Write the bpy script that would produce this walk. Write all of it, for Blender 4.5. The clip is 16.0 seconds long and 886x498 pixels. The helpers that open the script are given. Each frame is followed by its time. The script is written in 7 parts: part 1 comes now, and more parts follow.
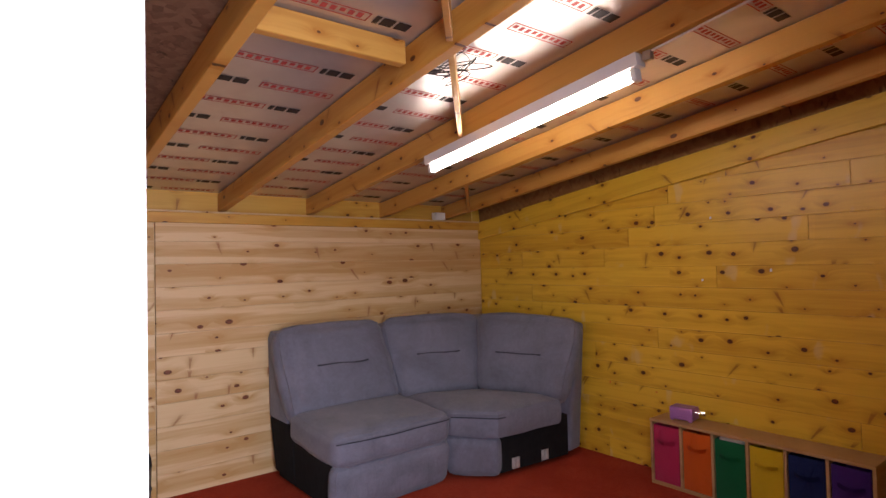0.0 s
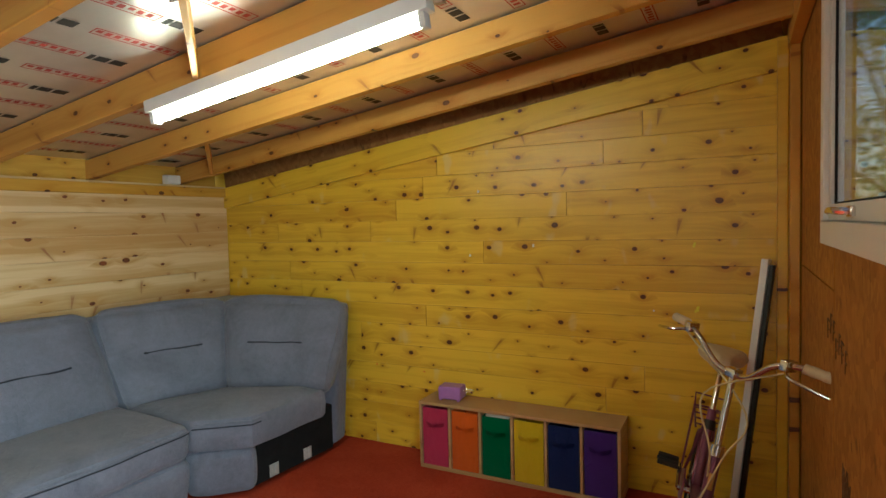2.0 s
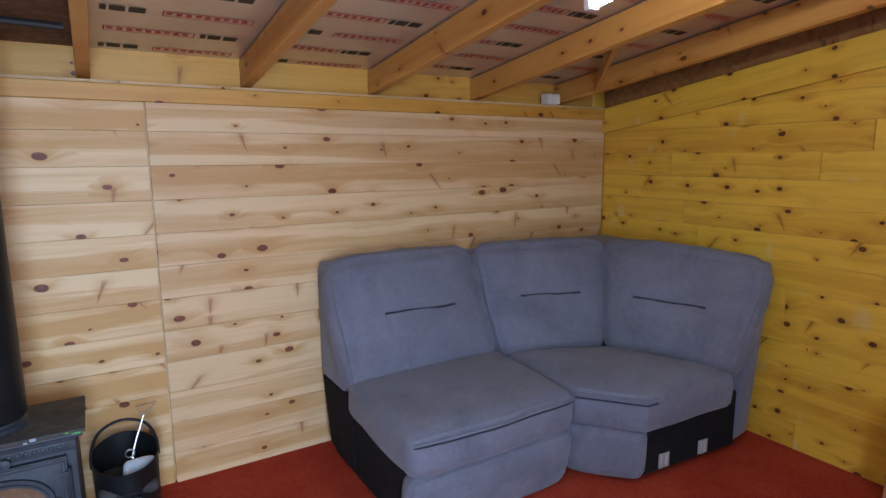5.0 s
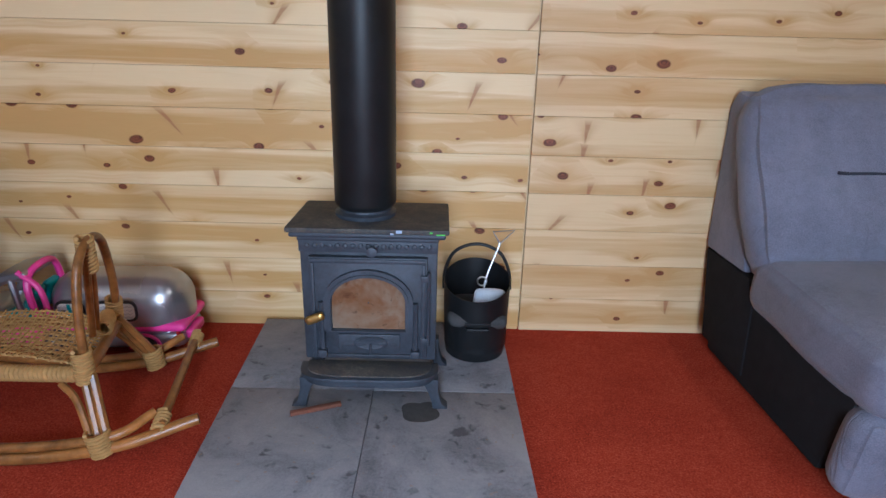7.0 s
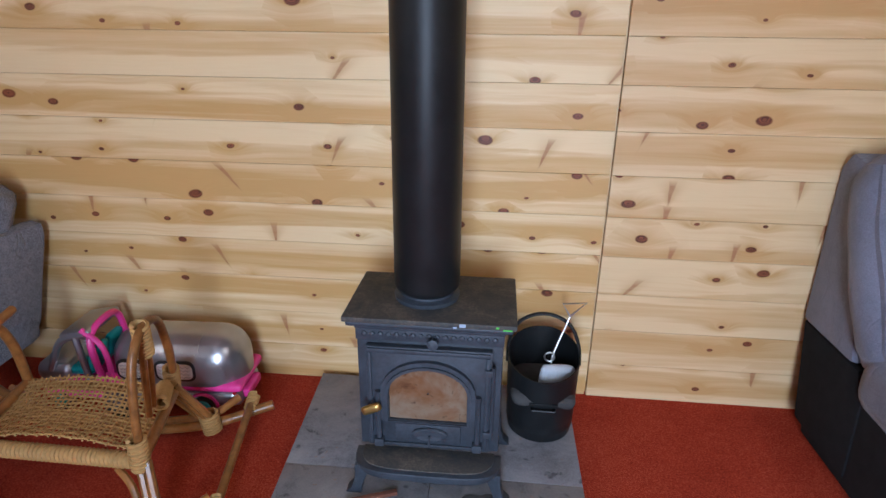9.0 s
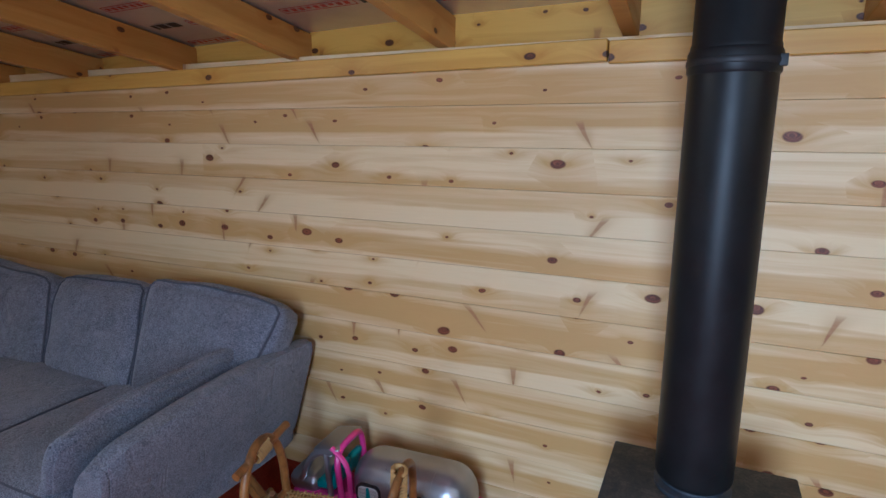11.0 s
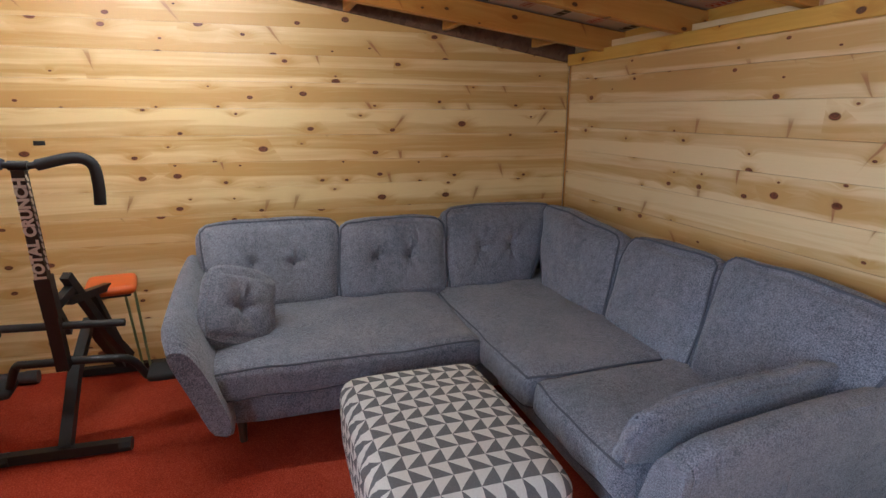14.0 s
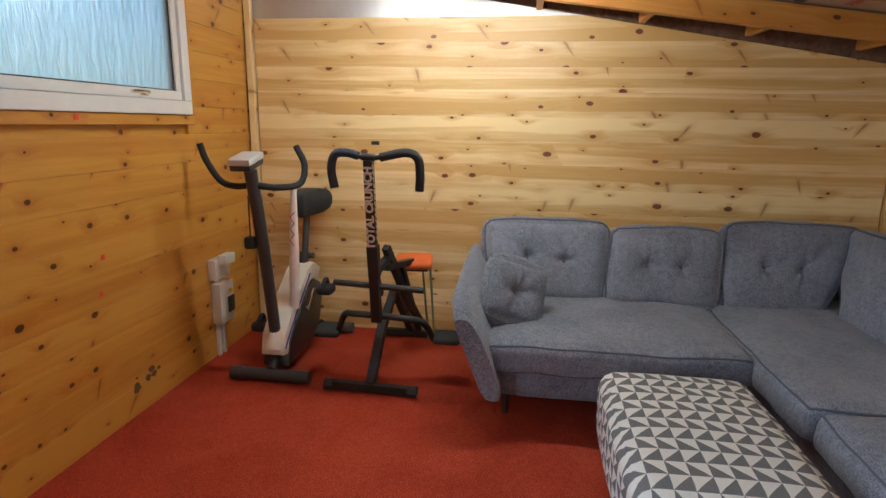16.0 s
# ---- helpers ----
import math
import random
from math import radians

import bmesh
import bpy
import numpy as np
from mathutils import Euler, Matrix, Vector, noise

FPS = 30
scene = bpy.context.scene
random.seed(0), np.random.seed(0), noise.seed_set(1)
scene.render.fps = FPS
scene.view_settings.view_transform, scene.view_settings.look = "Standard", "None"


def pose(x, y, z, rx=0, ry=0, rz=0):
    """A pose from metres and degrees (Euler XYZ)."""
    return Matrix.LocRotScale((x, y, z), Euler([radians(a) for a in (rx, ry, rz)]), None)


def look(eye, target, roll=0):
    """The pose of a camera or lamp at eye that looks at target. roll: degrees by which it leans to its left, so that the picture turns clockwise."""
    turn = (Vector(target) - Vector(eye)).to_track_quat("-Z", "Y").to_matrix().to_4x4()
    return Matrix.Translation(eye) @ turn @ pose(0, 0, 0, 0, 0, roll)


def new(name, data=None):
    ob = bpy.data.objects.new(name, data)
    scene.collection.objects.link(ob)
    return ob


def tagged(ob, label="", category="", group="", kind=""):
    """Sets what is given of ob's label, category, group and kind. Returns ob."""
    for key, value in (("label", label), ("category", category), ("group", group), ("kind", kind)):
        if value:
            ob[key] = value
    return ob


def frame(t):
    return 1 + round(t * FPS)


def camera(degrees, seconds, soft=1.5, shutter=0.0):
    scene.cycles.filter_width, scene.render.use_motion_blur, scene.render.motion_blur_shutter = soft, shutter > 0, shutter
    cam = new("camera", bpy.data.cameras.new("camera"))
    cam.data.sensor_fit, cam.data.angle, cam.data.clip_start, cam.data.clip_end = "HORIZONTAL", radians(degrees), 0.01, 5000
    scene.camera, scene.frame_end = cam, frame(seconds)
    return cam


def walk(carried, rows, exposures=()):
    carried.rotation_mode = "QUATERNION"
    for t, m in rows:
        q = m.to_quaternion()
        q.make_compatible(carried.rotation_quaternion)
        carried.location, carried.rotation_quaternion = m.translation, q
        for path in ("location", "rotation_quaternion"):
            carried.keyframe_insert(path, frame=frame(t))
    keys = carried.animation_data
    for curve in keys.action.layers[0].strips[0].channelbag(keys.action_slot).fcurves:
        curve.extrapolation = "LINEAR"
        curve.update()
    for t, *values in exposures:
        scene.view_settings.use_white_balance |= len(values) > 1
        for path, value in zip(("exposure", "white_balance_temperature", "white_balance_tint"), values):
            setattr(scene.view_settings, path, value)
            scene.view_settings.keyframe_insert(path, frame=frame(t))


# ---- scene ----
cam = camera(75.5, 16.0)
PATH = [
    (0, (-0.771, 0.813, 1.371), (0.466, 2.383, 1.426), -1.3),
    (0.5, (-0.694, 0.871, 1.391), (0.646, 2.354, 1.444), -1.4),
    (1, (-0.622, 0.933, 1.398), (0.801, 2.337, 1.445), -1.4),
    (1.5, (-0.52, 1.06, 1.403), (1.065, 2.279, 1.416), -1.5),
    (1.6, (-0.495, 1.092, 1.42), (1.139, 2.245, 1.409), -1.5),
    (1.7, (-0.462, 1.121, 1.437), (1.222, 2.199, 1.412), -1.9),
    (1.8, (-0.459, 1.137, 1.44), (1.263, 2.153, 1.397), -1.8),
    (1.9, (-0.458, 1.141, 1.439), (1.291, 2.109, 1.374), -1.6),
    (2, (-0.454, 1.152, 1.441), (1.318, 2.077, 1.349), -1.4),
    (2.5, (-0.384, 1.231, 1.431), (1.429, 2.044, 1.201), -1.0),
    (3, (-0.249, 1.375, 1.447), (1.546, 2.197, 1.128), -0.7),
    (3.3, (-0.203, 1.451, 1.465), (1.55, 2.357, 1.141), -1.0),
    (3.5, (-0.201, 1.522, 1.485), (1.51, 2.501, 1.147), -0.7),
    (4, (-0.221, 1.709, 1.482), (1.335, 2.924, 1.16), -1.1),
    (4.5, (-0.235, 1.831, 1.462), (1.092, 3.295, 1.152), -0.9),
    (5, (-0.221, 1.955, 1.446), (0.815, 3.636, 1.126), -0.3),
    (5.2, (-0.194, 1.994, 1.446), (0.681, 3.762, 1.116), -0.0),
    (7.3, (-0.35, 2.626, 1.009), (-0.377, 4.487, 0.278), 1.6),
    (7.5, (-0.36, 2.68, 0.994), (-0.407, 4.521, 0.214), 1.7),
    (8, (-0.369, 2.743, 1.025), (-0.459, 4.557, 0.186), 1.4),
    (8.5, (-0.359, 2.759, 1.155), (-0.493, 4.569, 0.316), 1.0),
    (8.7, (-0.359, 2.756, 1.214), (-0.506, 4.582, 0.41), 0.9),
    (10.8, (-0.56, 2.74, 1.449), (-1.277, 4.57, 1.079), 0.2),
    (11, (-0.578, 2.741, 1.445), (-1.392, 4.528, 1.062), 0.4),
    (11.5, (-0.677, 2.727, 1.421), (-1.671, 4.412, 1.007), 0.9),
    (12, (-0.832, 2.705, 1.412), (-1.961, 4.292, 0.959), 1.1),
    (12.5, (-0.958, 2.733, 1.427), (-2.268, 4.163, 0.939), 0.9),
    (13, (-1.025, 2.717, 1.447), (-2.598, 3.846, 0.948), 0.8),
    (13.5, (-1.033, 2.752, 1.418), (-2.794, 3.562, 0.924), 0.3),
    (14, (-1.046, 2.715, 1.367), (-2.896, 3.313, 0.896), 0.2),
    (14.5, (-1.037, 2.703, 1.314), (-2.95, 3.085, 0.874), 0.2),
    (15, (-1.003, 2.679, 1.31), (-2.95, 2.826, 0.879), -0.0),
    (15.5, (-0.953, 2.647, 1.314), (-2.904, 2.57, 0.884), 0.3),
    (16, (-0.87, 2.626, 1.331), (-2.804, 2.355, 0.901), 0.8),
]
EXPOSURES = [(0.0, -0.85, 6500, 26), (0.5, -0.58, 7000, 28), (1.0, -0.67, 6700, 12), (1.5, -0.72, 6300, -3), (2.0, -0.42, 5950, -14), (2.5, -0.12, 5900, -15), (3.0, -0.15, 6000, -10), (3.5, -0.25, 5950, -6), (4.0, -0.37, 5850, 2), (5.0, -0.55, 5150, 10), (7.5, -0.22, 5200, 9), (8.5, -0.17, 5300, 11), (11.0, -0.52, 4750, 7), (13.0, -0.2, 5100, 8), (14.5, -0.05, 5250, 3), (16.0, 0.0, 5250, 0)]
walk(cam, [(t, look(eye, target, roll)) for t, eye, target, roll in PATH], EXPOSURES)

# ---- light ----
def sky_world():
    w = bpy.data.worlds.new("sky")
    scene.world = w
    w.use_nodes = True
    nt = w.node_tree
    sky = nt.nodes.new("ShaderNodeTexSky")
    sky.sky_type, sky.sun_disc = "NISHITA", False
    sky.sun_elevation, sky.sun_rotation = radians(44), radians(40)
    bg = nt.nodes["Background"]
    bg.inputs["Strength"].default_value = 0.15
    nt.links.new(sky.outputs[0], bg.inputs[0])


sky_world()
sun = new("sun", bpy.data.lights.new("sun", "SUN"))
sun.data.energy, sun.data.angle, sun.data.color = 4.0, radians(3), (1, 0.96, 0.9)
sun.matrix_world = look((6, 9, 9), (0, 2, 0))


def daylight(name, x, z, w, h, watts, tilt):
    """The sky's light that comes in by one opening of the south wall."""
    la = bpy.data.lights.new(name, "AREA")
    la.shape, la.size, la.size_y, la.energy, la.color = "RECTANGLE", w, h, watts, (0.86, 0.93, 1.0)
    la.spread = radians(140)
    ob = new(name, la)
    ob.matrix_world = pose(x, 0.66, z, 90 + tilt, 0, 0)
    return ob


daylight("daylight_door", -0.35, 1.05, 0.80, 1.9, 82, -18)

# ---- materials ----
def node_mat(name, rough=0.6, metal=0.0, spec=0.5):
    m = bpy.data.materials.new(name)
    m.use_nodes = True
    nt = m.node_tree
    b = nt.nodes["Principled BSDF"]
    b.inputs["Roughness"].default_value = rough
    b.inputs["Metallic"].default_value = metal
    b.inputs["Specular IOR Level"].default_value = spec
    return m, nt, b


def nd(nt, kind, **kw):
    n = nt.nodes.new(kind)
    for k, v in kw.items():
        if k in n.inputs:
            n.inputs[k].default_value = v
    return n


def math_node(nt, op, a, b=0.5, c=0.5):
    n = nt.nodes.new("ShaderNodeMath")
    n.operation = op
    for i, v in enumerate((a, b, c)):
        if isinstance(v, (int, float)):
            n.inputs[i].default_value = v
        else:
            nt.links.new(v, n.inputs[i])
    return n.outputs[0]


def ramp(nt, fac, stops, ease="LINEAR"):
    n = nt.nodes.new("ShaderNodeValToRGB")
    n.color_ramp.interpolation = ease
    e = n.color_ramp.elements
    while len(e) < len(stops):
        e.new(0.5)
    for el, (p, c) in zip(e, stops):
        el.position = p
        el.color = (*c, 1) if len(c) == 3 else c
    nt.links.new(fac, n.inputs[0])
    return n.outputs[0]


def mix(nt, fac, a, b, blend="MIX"):
    n = nt.nodes.new("ShaderNodeMix")
    n.data_type, n.blend_type = "RGBA", blend
    for i, v in ((0, fac), (6, a), (7, b)):
        if isinstance(v, (int, float)):
            n.inputs[i].default_value = v
        elif isinstance(v, tuple):
            n.inputs[i].default_value = (*v, 1)
        else:
            nt.links.new(v, n.inputs[i])
    return n.outputs[2]


def bump(nt, b, height, strength=0.3, dist=0.01):
    n = nd(nt, "ShaderNodeBump", Strength=strength, Distance=dist)
    nt.links.new(height, n.inputs["Height"])
    nt.links.new(n.outputs[0], b.inputs["Normal"])


def coords(nt, scale=(1, 1, 1), spread=True):
    """Object coordinates, shifted by a random amount for each object."""
    tc = nt.nodes.new("ShaderNodeTexCoord")
    mp = nt.nodes.new("ShaderNodeMapping")
    mp.inputs["Scale"].default_value = scale
    src = tc.outputs["Object"]
    if spread:
        oi = nt.nodes.new("ShaderNodeObjectInfo")
        mul = nt.nodes.new("ShaderNodeVectorMath")
        mul.operation = "MULTIPLY_ADD"
        cx = nt.nodes.new("ShaderNodeCombineXYZ")
        for i in range(3):
            nt.links.new(oi.outputs["Random"], cx.inputs[i])
        mul.inputs[1].default_value = (67.3, 23.1, 41.7)
        nt.links.new(cx.outputs[0], mul.inputs[0])
        nt.links.new(src, mul.inputs[2])
        src = mul.outputs[0]
    nt.links.new(src, mp.inputs["Vector"])
    return mp.outputs[0]


def tex_noise(nt, vec, scale, detail=4.0, rough=0.55, distort=0.0):
    n = nd(nt, "ShaderNodeTexNoise", Scale=scale, Detail=detail, Roughness=rough, Distortion=distort)
    nt.links.new(vec, n.inputs["Vector"])
    return n.outputs["Fac"]


def pine(name, sap, heart, knot, rough=0.5, knots=0.55, kx=4.2, kz=7.5, gloss=0.4, varied=0.35, faded=0.0, spikes=0.30, banded=0.34):
    """Knotty pine, grain along the local X axis."""
    m, nt, b = node_mat(name, rough, 0, gloss)
    base = coords(nt)
    sx = nt.nodes.new("ShaderNodeSeparateXYZ")
    nt.links.new(base, sx.inputs[0])
    kv = nt.nodes.new("ShaderNodeCombineXYZ")
    nt.links.new(math_node(nt, "MULTIPLY", sx.outputs[0], kx), kv.inputs[0])
    nt.links.new(math_node(nt, "MULTIPLY", sx.outputs[2], kz), kv.inputs[1])
    wob = nd(nt, "ShaderNodeTexNoise", Scale=9.0, Detail=2.0)
    nt.links.new(base, wob.inputs["Vector"])
    add = nt.nodes.new("ShaderNodeVectorMath")
    add.operation = "MULTIPLY_ADD"
    add.inputs[1].default_value = (0.10, 0.10, 0.0)
    nt.links.new(wob.outputs["Color"], add.inputs[0])
    nt.links.new(kv.outputs[0], add.inputs[2])
    vo = nd(nt, "ShaderNodeTexVoronoi", Scale=1.0, Randomness=0.9)
    vo.voronoi_dimensions = "2D"
    nt.links.new(add.outputs[0], vo.inputs["Vector"])
    sep = nt.nodes.new("ShaderNodeSeparateColor")
    nt.links.new(vo.outputs["Color"], sep.inputs[0])
    has = math_node(nt, "LESS_THAN", sep.outputs[0], knots)
    size = math_node(nt, "MULTIPLY_ADD", math_node(nt, "POWER", sep.outputs[1], 2.0), 0.100, 0.036)
    rel = math_node(nt, "DIVIDE", vo.outputs["Distance"], size)
    # streaks run out of each knot along the board
    dv = nt.nodes.new("ShaderNodeVectorMath")
    dv.operation = "SUBTRACT"
    nt.links.new(add.outputs[0], dv.inputs[0])
    nt.links.new(vo.outputs["Position"], dv.inputs[1])
    ds = nt.nodes.new("ShaderNodeSeparateXYZ")
    nt.links.new(dv.outputs[0], ds.inputs[0])
    far = math_node(nt, "ADD", math_node(nt, "MULTIPLY", math_node(nt, "POWER", math_node(nt, "ABSOLUTE", ds.outputs[0]), 2.0), 11.0), math_node(nt, "MULTIPLY", math_node(nt, "POWER", math_node(nt, "ABSOLUTE", ds.outputs[1]), 2.0), 90.0))
    streak = math_node(nt, "MULTIPLY", math_node(nt, "MULTIPLY", math_node(nt, "EXPONENT", math_node(nt, "MULTIPLY", far, -1.0)), has), math_node(nt, "MULTIPLY_ADD", sep.outputs[2], 0.8, 0.2))
    # the grain bends round the knots
    bend = math_node(nt, "MULTIPLY", math_node(nt, "EXPONENT", math_node(nt, "MULTIPLY", rel, -0.5)), has)
    gm = nt.nodes.new("ShaderNodeMapping")
    gm.inputs["Scale"].default_value = (0.9, 1.0, 22.0)
    nt.links.new(base, gm.inputs["Vector"])
    ga = nt.nodes.new("ShaderNodeVectorMath")
    ga.operation = "ADD"
    cz = nt.nodes.new("ShaderNodeCombineXYZ")
    nt.links.new(math_node(nt, "MULTIPLY", bend, 1.6), cz.inputs[2])
    nt.links.new(gm.outputs[0], ga.inputs[0])
    nt.links.new(cz.outputs[0], ga.inputs[1])
    grain = tex_noise(nt, ga.outputs[0], 1.6, 5, 0.6, 0.5)
    fine = tex_noise(nt, ga.outputs[0], 9.0, 3, 0.6, 0.2)
    bm_ = nt.nodes.new("ShaderNodeMapping")
    bm_.inputs["Scale"].default_value = (0.45, 1.0, 9.0)
    nt.links.new(base, bm_.inputs["Vector"])
    band = tex_noise(nt, bm_.outputs[0], 1.0, 3, 0.5, 0.6)
    oi = nt.nodes.new("ShaderNodeObjectInfo")
    raw = nt.nodes.new("ShaderNodeTexCoord")
    rz_ = nt.nodes.new("ShaderNodeSeparateXYZ")
    nt.links.new(raw.outputs["Object"], rz_.inputs[0])
    away = math_node(nt, "SUBTRACT", math_node(nt, "MULTIPLY", rz_.outputs[2], 7.1), math_node(nt, "MULTIPLY_ADD", math_node(nt, "FRACT", math_node(nt, "MULTIPLY", oi.outputs["Random"], 17.0)), 0.9, -0.1))
    wavy = math_node(nt, "MULTIPLY_ADD", band, 1.3, -0.65)
    heartband = ramp(nt, math_node(nt, "ABSOLUTE", math_node(nt, "ADD", away, wavy)), [(0.20, (1, 1, 1)), (0.34, (0, 0, 0))], "EASE")
    tone = math_node(nt, "MULTIPLY_ADD", oi.outputs["Random"], varied, -varied / 2)
    f = math_node(nt, "ADD", math_node(nt, "MULTIPLY_ADD", grain, 0.75, math_node(nt, "MULTIPLY", band, 0.50)), tone)
    f = math_node(nt, "ADD", math_node(nt, "ADD", f, math_node(nt, "MULTIPLY_ADD", heartband, banded, math_node(nt, "MULTIPLY_ADD", math_node(nt, "MULTIPLY", streak, math_node(nt, "MULTIPLY_ADD", grain, 2.4, -0.5)), 0.40, -0.12))), math_node(nt, "MULTIPLY", bend, 0.45))
    wood = ramp(nt, f, [(0.45, sap), (0.65, tuple(0.5 * (p + q) for p, q in zip(sap, heart))), (0.92, heart)])
    wood = mix(nt, math_node(nt, "MULTIPLY", fine, 0.30), wood, tuple(0.5 + 0.5 * h for h in heart), "MULTIPLY")
    halo = math_node(nt, "MULTIPLY", ramp(nt, rel, [(0.8, (0.7, 0.7, 0.7)), (2.1, (0, 0, 0))], "EASE"), has)
    wood = mix(nt, halo, wood, (heart[0] * 0.92, heart[1] * 0.72, heart[2] * 0.62))
    kfac = math_node(nt, "MULTIPLY", ramp(nt, rel, [(0.70, (1, 1, 1)), (1.08, (0, 0, 0))], "EASE"), has)
    kcol = ramp(nt, rel, [(0.0, tuple(k * 1.1 for k in knot)), (0.40, tuple(k * 1.5 for k in knot)), (0.70, knot), (0.92, tuple(k * 0.7 for k in knot))])
    if faded:
        fm_ = nt.nodes.new("ShaderNodeMapping")
        fm_.inputs["Scale"].default_value = (9.0, 1.0, 5.0)
        nt.links.new(base, fm_.inputs["Vector"])
        pale = tex_noise(nt, fm_.outputs[0], 1.0, 2, 0.4)
        wood = mix(nt, ramp(nt, pale, [(0.66, (0, 0, 0)), (0.74, (faded, faded, faded))]), wood, (0.74, 0.60, 0.30))
    # slanting spike knots, reddish, drawn out across the board
    sv = nt.nodes.new("ShaderNodeCombineXYZ")
    nt.links.new(math_node(nt, "MULTIPLY_ADD", sx.outputs[0], 4.6, math_node(nt, "MULTIPLY", sx.outputs[2], math_node(nt, "MULTIPLY_ADD", oi.outputs["Random"], 8.0, -4.0))), sv.inputs[0])
    nt.links.new(math_node(nt, "MULTIPLY", sx.outputs[2], 3.1), sv.inputs[1])
    sv2 = nt.nodes.new("ShaderNodeVectorMath")
    sv2.operation = "MULTIPLY_ADD"
    sv2.inputs[1].default_value = (0.09, 0.09, 0.0)
    nt.links.new(wob.outputs["Color"], sv2.inputs[0])
    nt.links.new(sv.outputs[0], sv2.inputs[2])
    vs = nd(nt, "ShaderNodeTexVoronoi", Scale=1.0, Randomness=1.0)
    vs.voronoi_dimensions = "2D"
    nt.links.new(sv2.outputs[0], vs.inputs["Vector"])
    ss = nt.nodes.new("ShaderNodeSeparateColor")
    nt.links.new(vs.outputs["Color"], ss.inputs[0])
    sd = nt.nodes.new("ShaderNodeVectorMath")
    sd.operation = "SUBTRACT"
    nt.links.new(sv2.outputs[0], sd.inputs[0])
    nt.links.new(vs.outputs["Position"], sd.inputs[1])
    sq = nt.nodes.new("ShaderNodeSeparateXYZ")
    nt.links.new(sd.outputs[0], sq.inputs[0])
    taper = math_node(nt, "MAXIMUM", math_node(nt, "MULTIPLY_ADD", sq.outputs[1], 0.22, 0.036), 0.004)
    wide = math_node(nt, "DIVIDE", math_node(nt, "ABSOLUTE", sq.outputs[0]), taper)
    tall = math_node(nt, "DIVIDE", math_node(nt, "ABSOLUTE", sq.outputs[1]), 0.15)
    spike = math_node(nt, "MULTIPLY", ramp(nt, math_node(nt, "MAXIMUM", wide, tall), [(0.55, (0.85, 0.85, 0.85)), (1.05, (0, 0, 0))]), math_node(nt, "LESS_THAN", ss.outputs[0], spikes))
    glowz = math_node(nt, "MULTIPLY", math_node(nt, "EXPONENT", math_node(nt, "MULTIPLY", math_node(nt, "ADD", math_node(nt, "POWER", math_node(nt, "MULTIPLY", wide, 0.33), 2.0), math_node(nt, "POWER", tall, 2.0)), -1.0)), math_node(nt, "MULTIPLY", math_node(nt, "LESS_THAN", ss.outputs[0], spikes), 0.6))
    wood = mix(nt, glowz, wood, tuple(0.85 * h for h in heart))
    wood = mix(nt, math_node(nt, "MULTIPLY", spike, math_node(nt, "MULTIPLY_ADD", grain, 1.3, 0.2)), wood, tuple(0.62 * h + 0.5 * k for h, k in zip((heart[0] * 0.75, heart[1] * 0.55, heart[2] * 0.6), knot)))
    kcol = mix(nt, ramp(nt, fine, [(0.42, (0.75, 0.75, 0.75)), (0.60, (0, 0, 0))]), kcol, tuple(0.3 * k for k in knot))
    col = mix(nt, kfac, wood, kcol)
    nt.links.new(col, b.inputs["Base Color"])
    bump(nt, b, math_node(nt, "SUBTRACT", grain, math_node(nt, "MULTIPLY", kfac, 0.3)), 0.12, 0.004)
    nt.links.new(math_node(nt, "MULTIPLY_ADD", grain, 0.25, rough - 0.12), b.inputs["Roughness"])
    return m


def fabric(name, a, b_, weave=420.0, rough=0.95, fuzz=0.35, big=3.0, contrast=(0.35, 0.7), blotch=0.4, creases=0.5):
    m, nt, b = node_mat(name, rough, 0, 0.15)
    v = coords(nt)
    fine = tex_noise(nt, v, weave, 2, 0.7)
    mid = tex_noise(nt, v, 38.0, 3, 0.6)
    large = tex_noise(nt, v, big, 4, 0.6, 0.6)
    f = math_node(nt, "ADD", math_node(nt, "MULTIPLY", fine, 0.85 - blotch), math_node(nt, "MULTIPLY_ADD", large, blotch, math_node(nt, "MULTIPLY", mid, 0.15)))
    nt.links.new(ramp(nt, f, [(contrast[0], a), (contrast[1], b_)]), b.inputs["Base Color"])
    b.inputs["Sheen Weight"].default_value = fuzz
    b.inputs["Sheen Roughness"].default_value = 0.5
    # soft creases that run with the pull of the stuffing
    cm_ = nt.nodes.new("ShaderNodeMapping")
    cm_.inputs["Scale"].default_value = (9.0, 9.0, 2.6)
    nt.links.new(v, cm_.inputs["Vector"])
    fold = tex_noise(nt, cm_.outputs[0], 1.0, 2, 0.5, 1.2)
    ridge = ramp(nt, math_node(nt, "ABSOLUTE", math_node(nt, "SUBTRACT", fold, 0.5)), [(0.0, (0, 0, 0)), (0.045, (1, 1, 1))], "EASE")
    where = ramp(nt, tex_noise(nt, v, 5.0, 1, 0.5), [(0.46, (0, 0, 0)), (0.62, (1, 1, 1))])
    dent = math_node(nt, "MULTIPLY", math_node(nt, "SUBTRACT", 1.0, ridge), math_node(nt, "MULTIPLY", where, -3.0 * creases))
    bump(nt, b, math_node(nt, "ADD", math_node(nt, "ADD", fine, mid), dent), 0.4, 0.004)
    return m


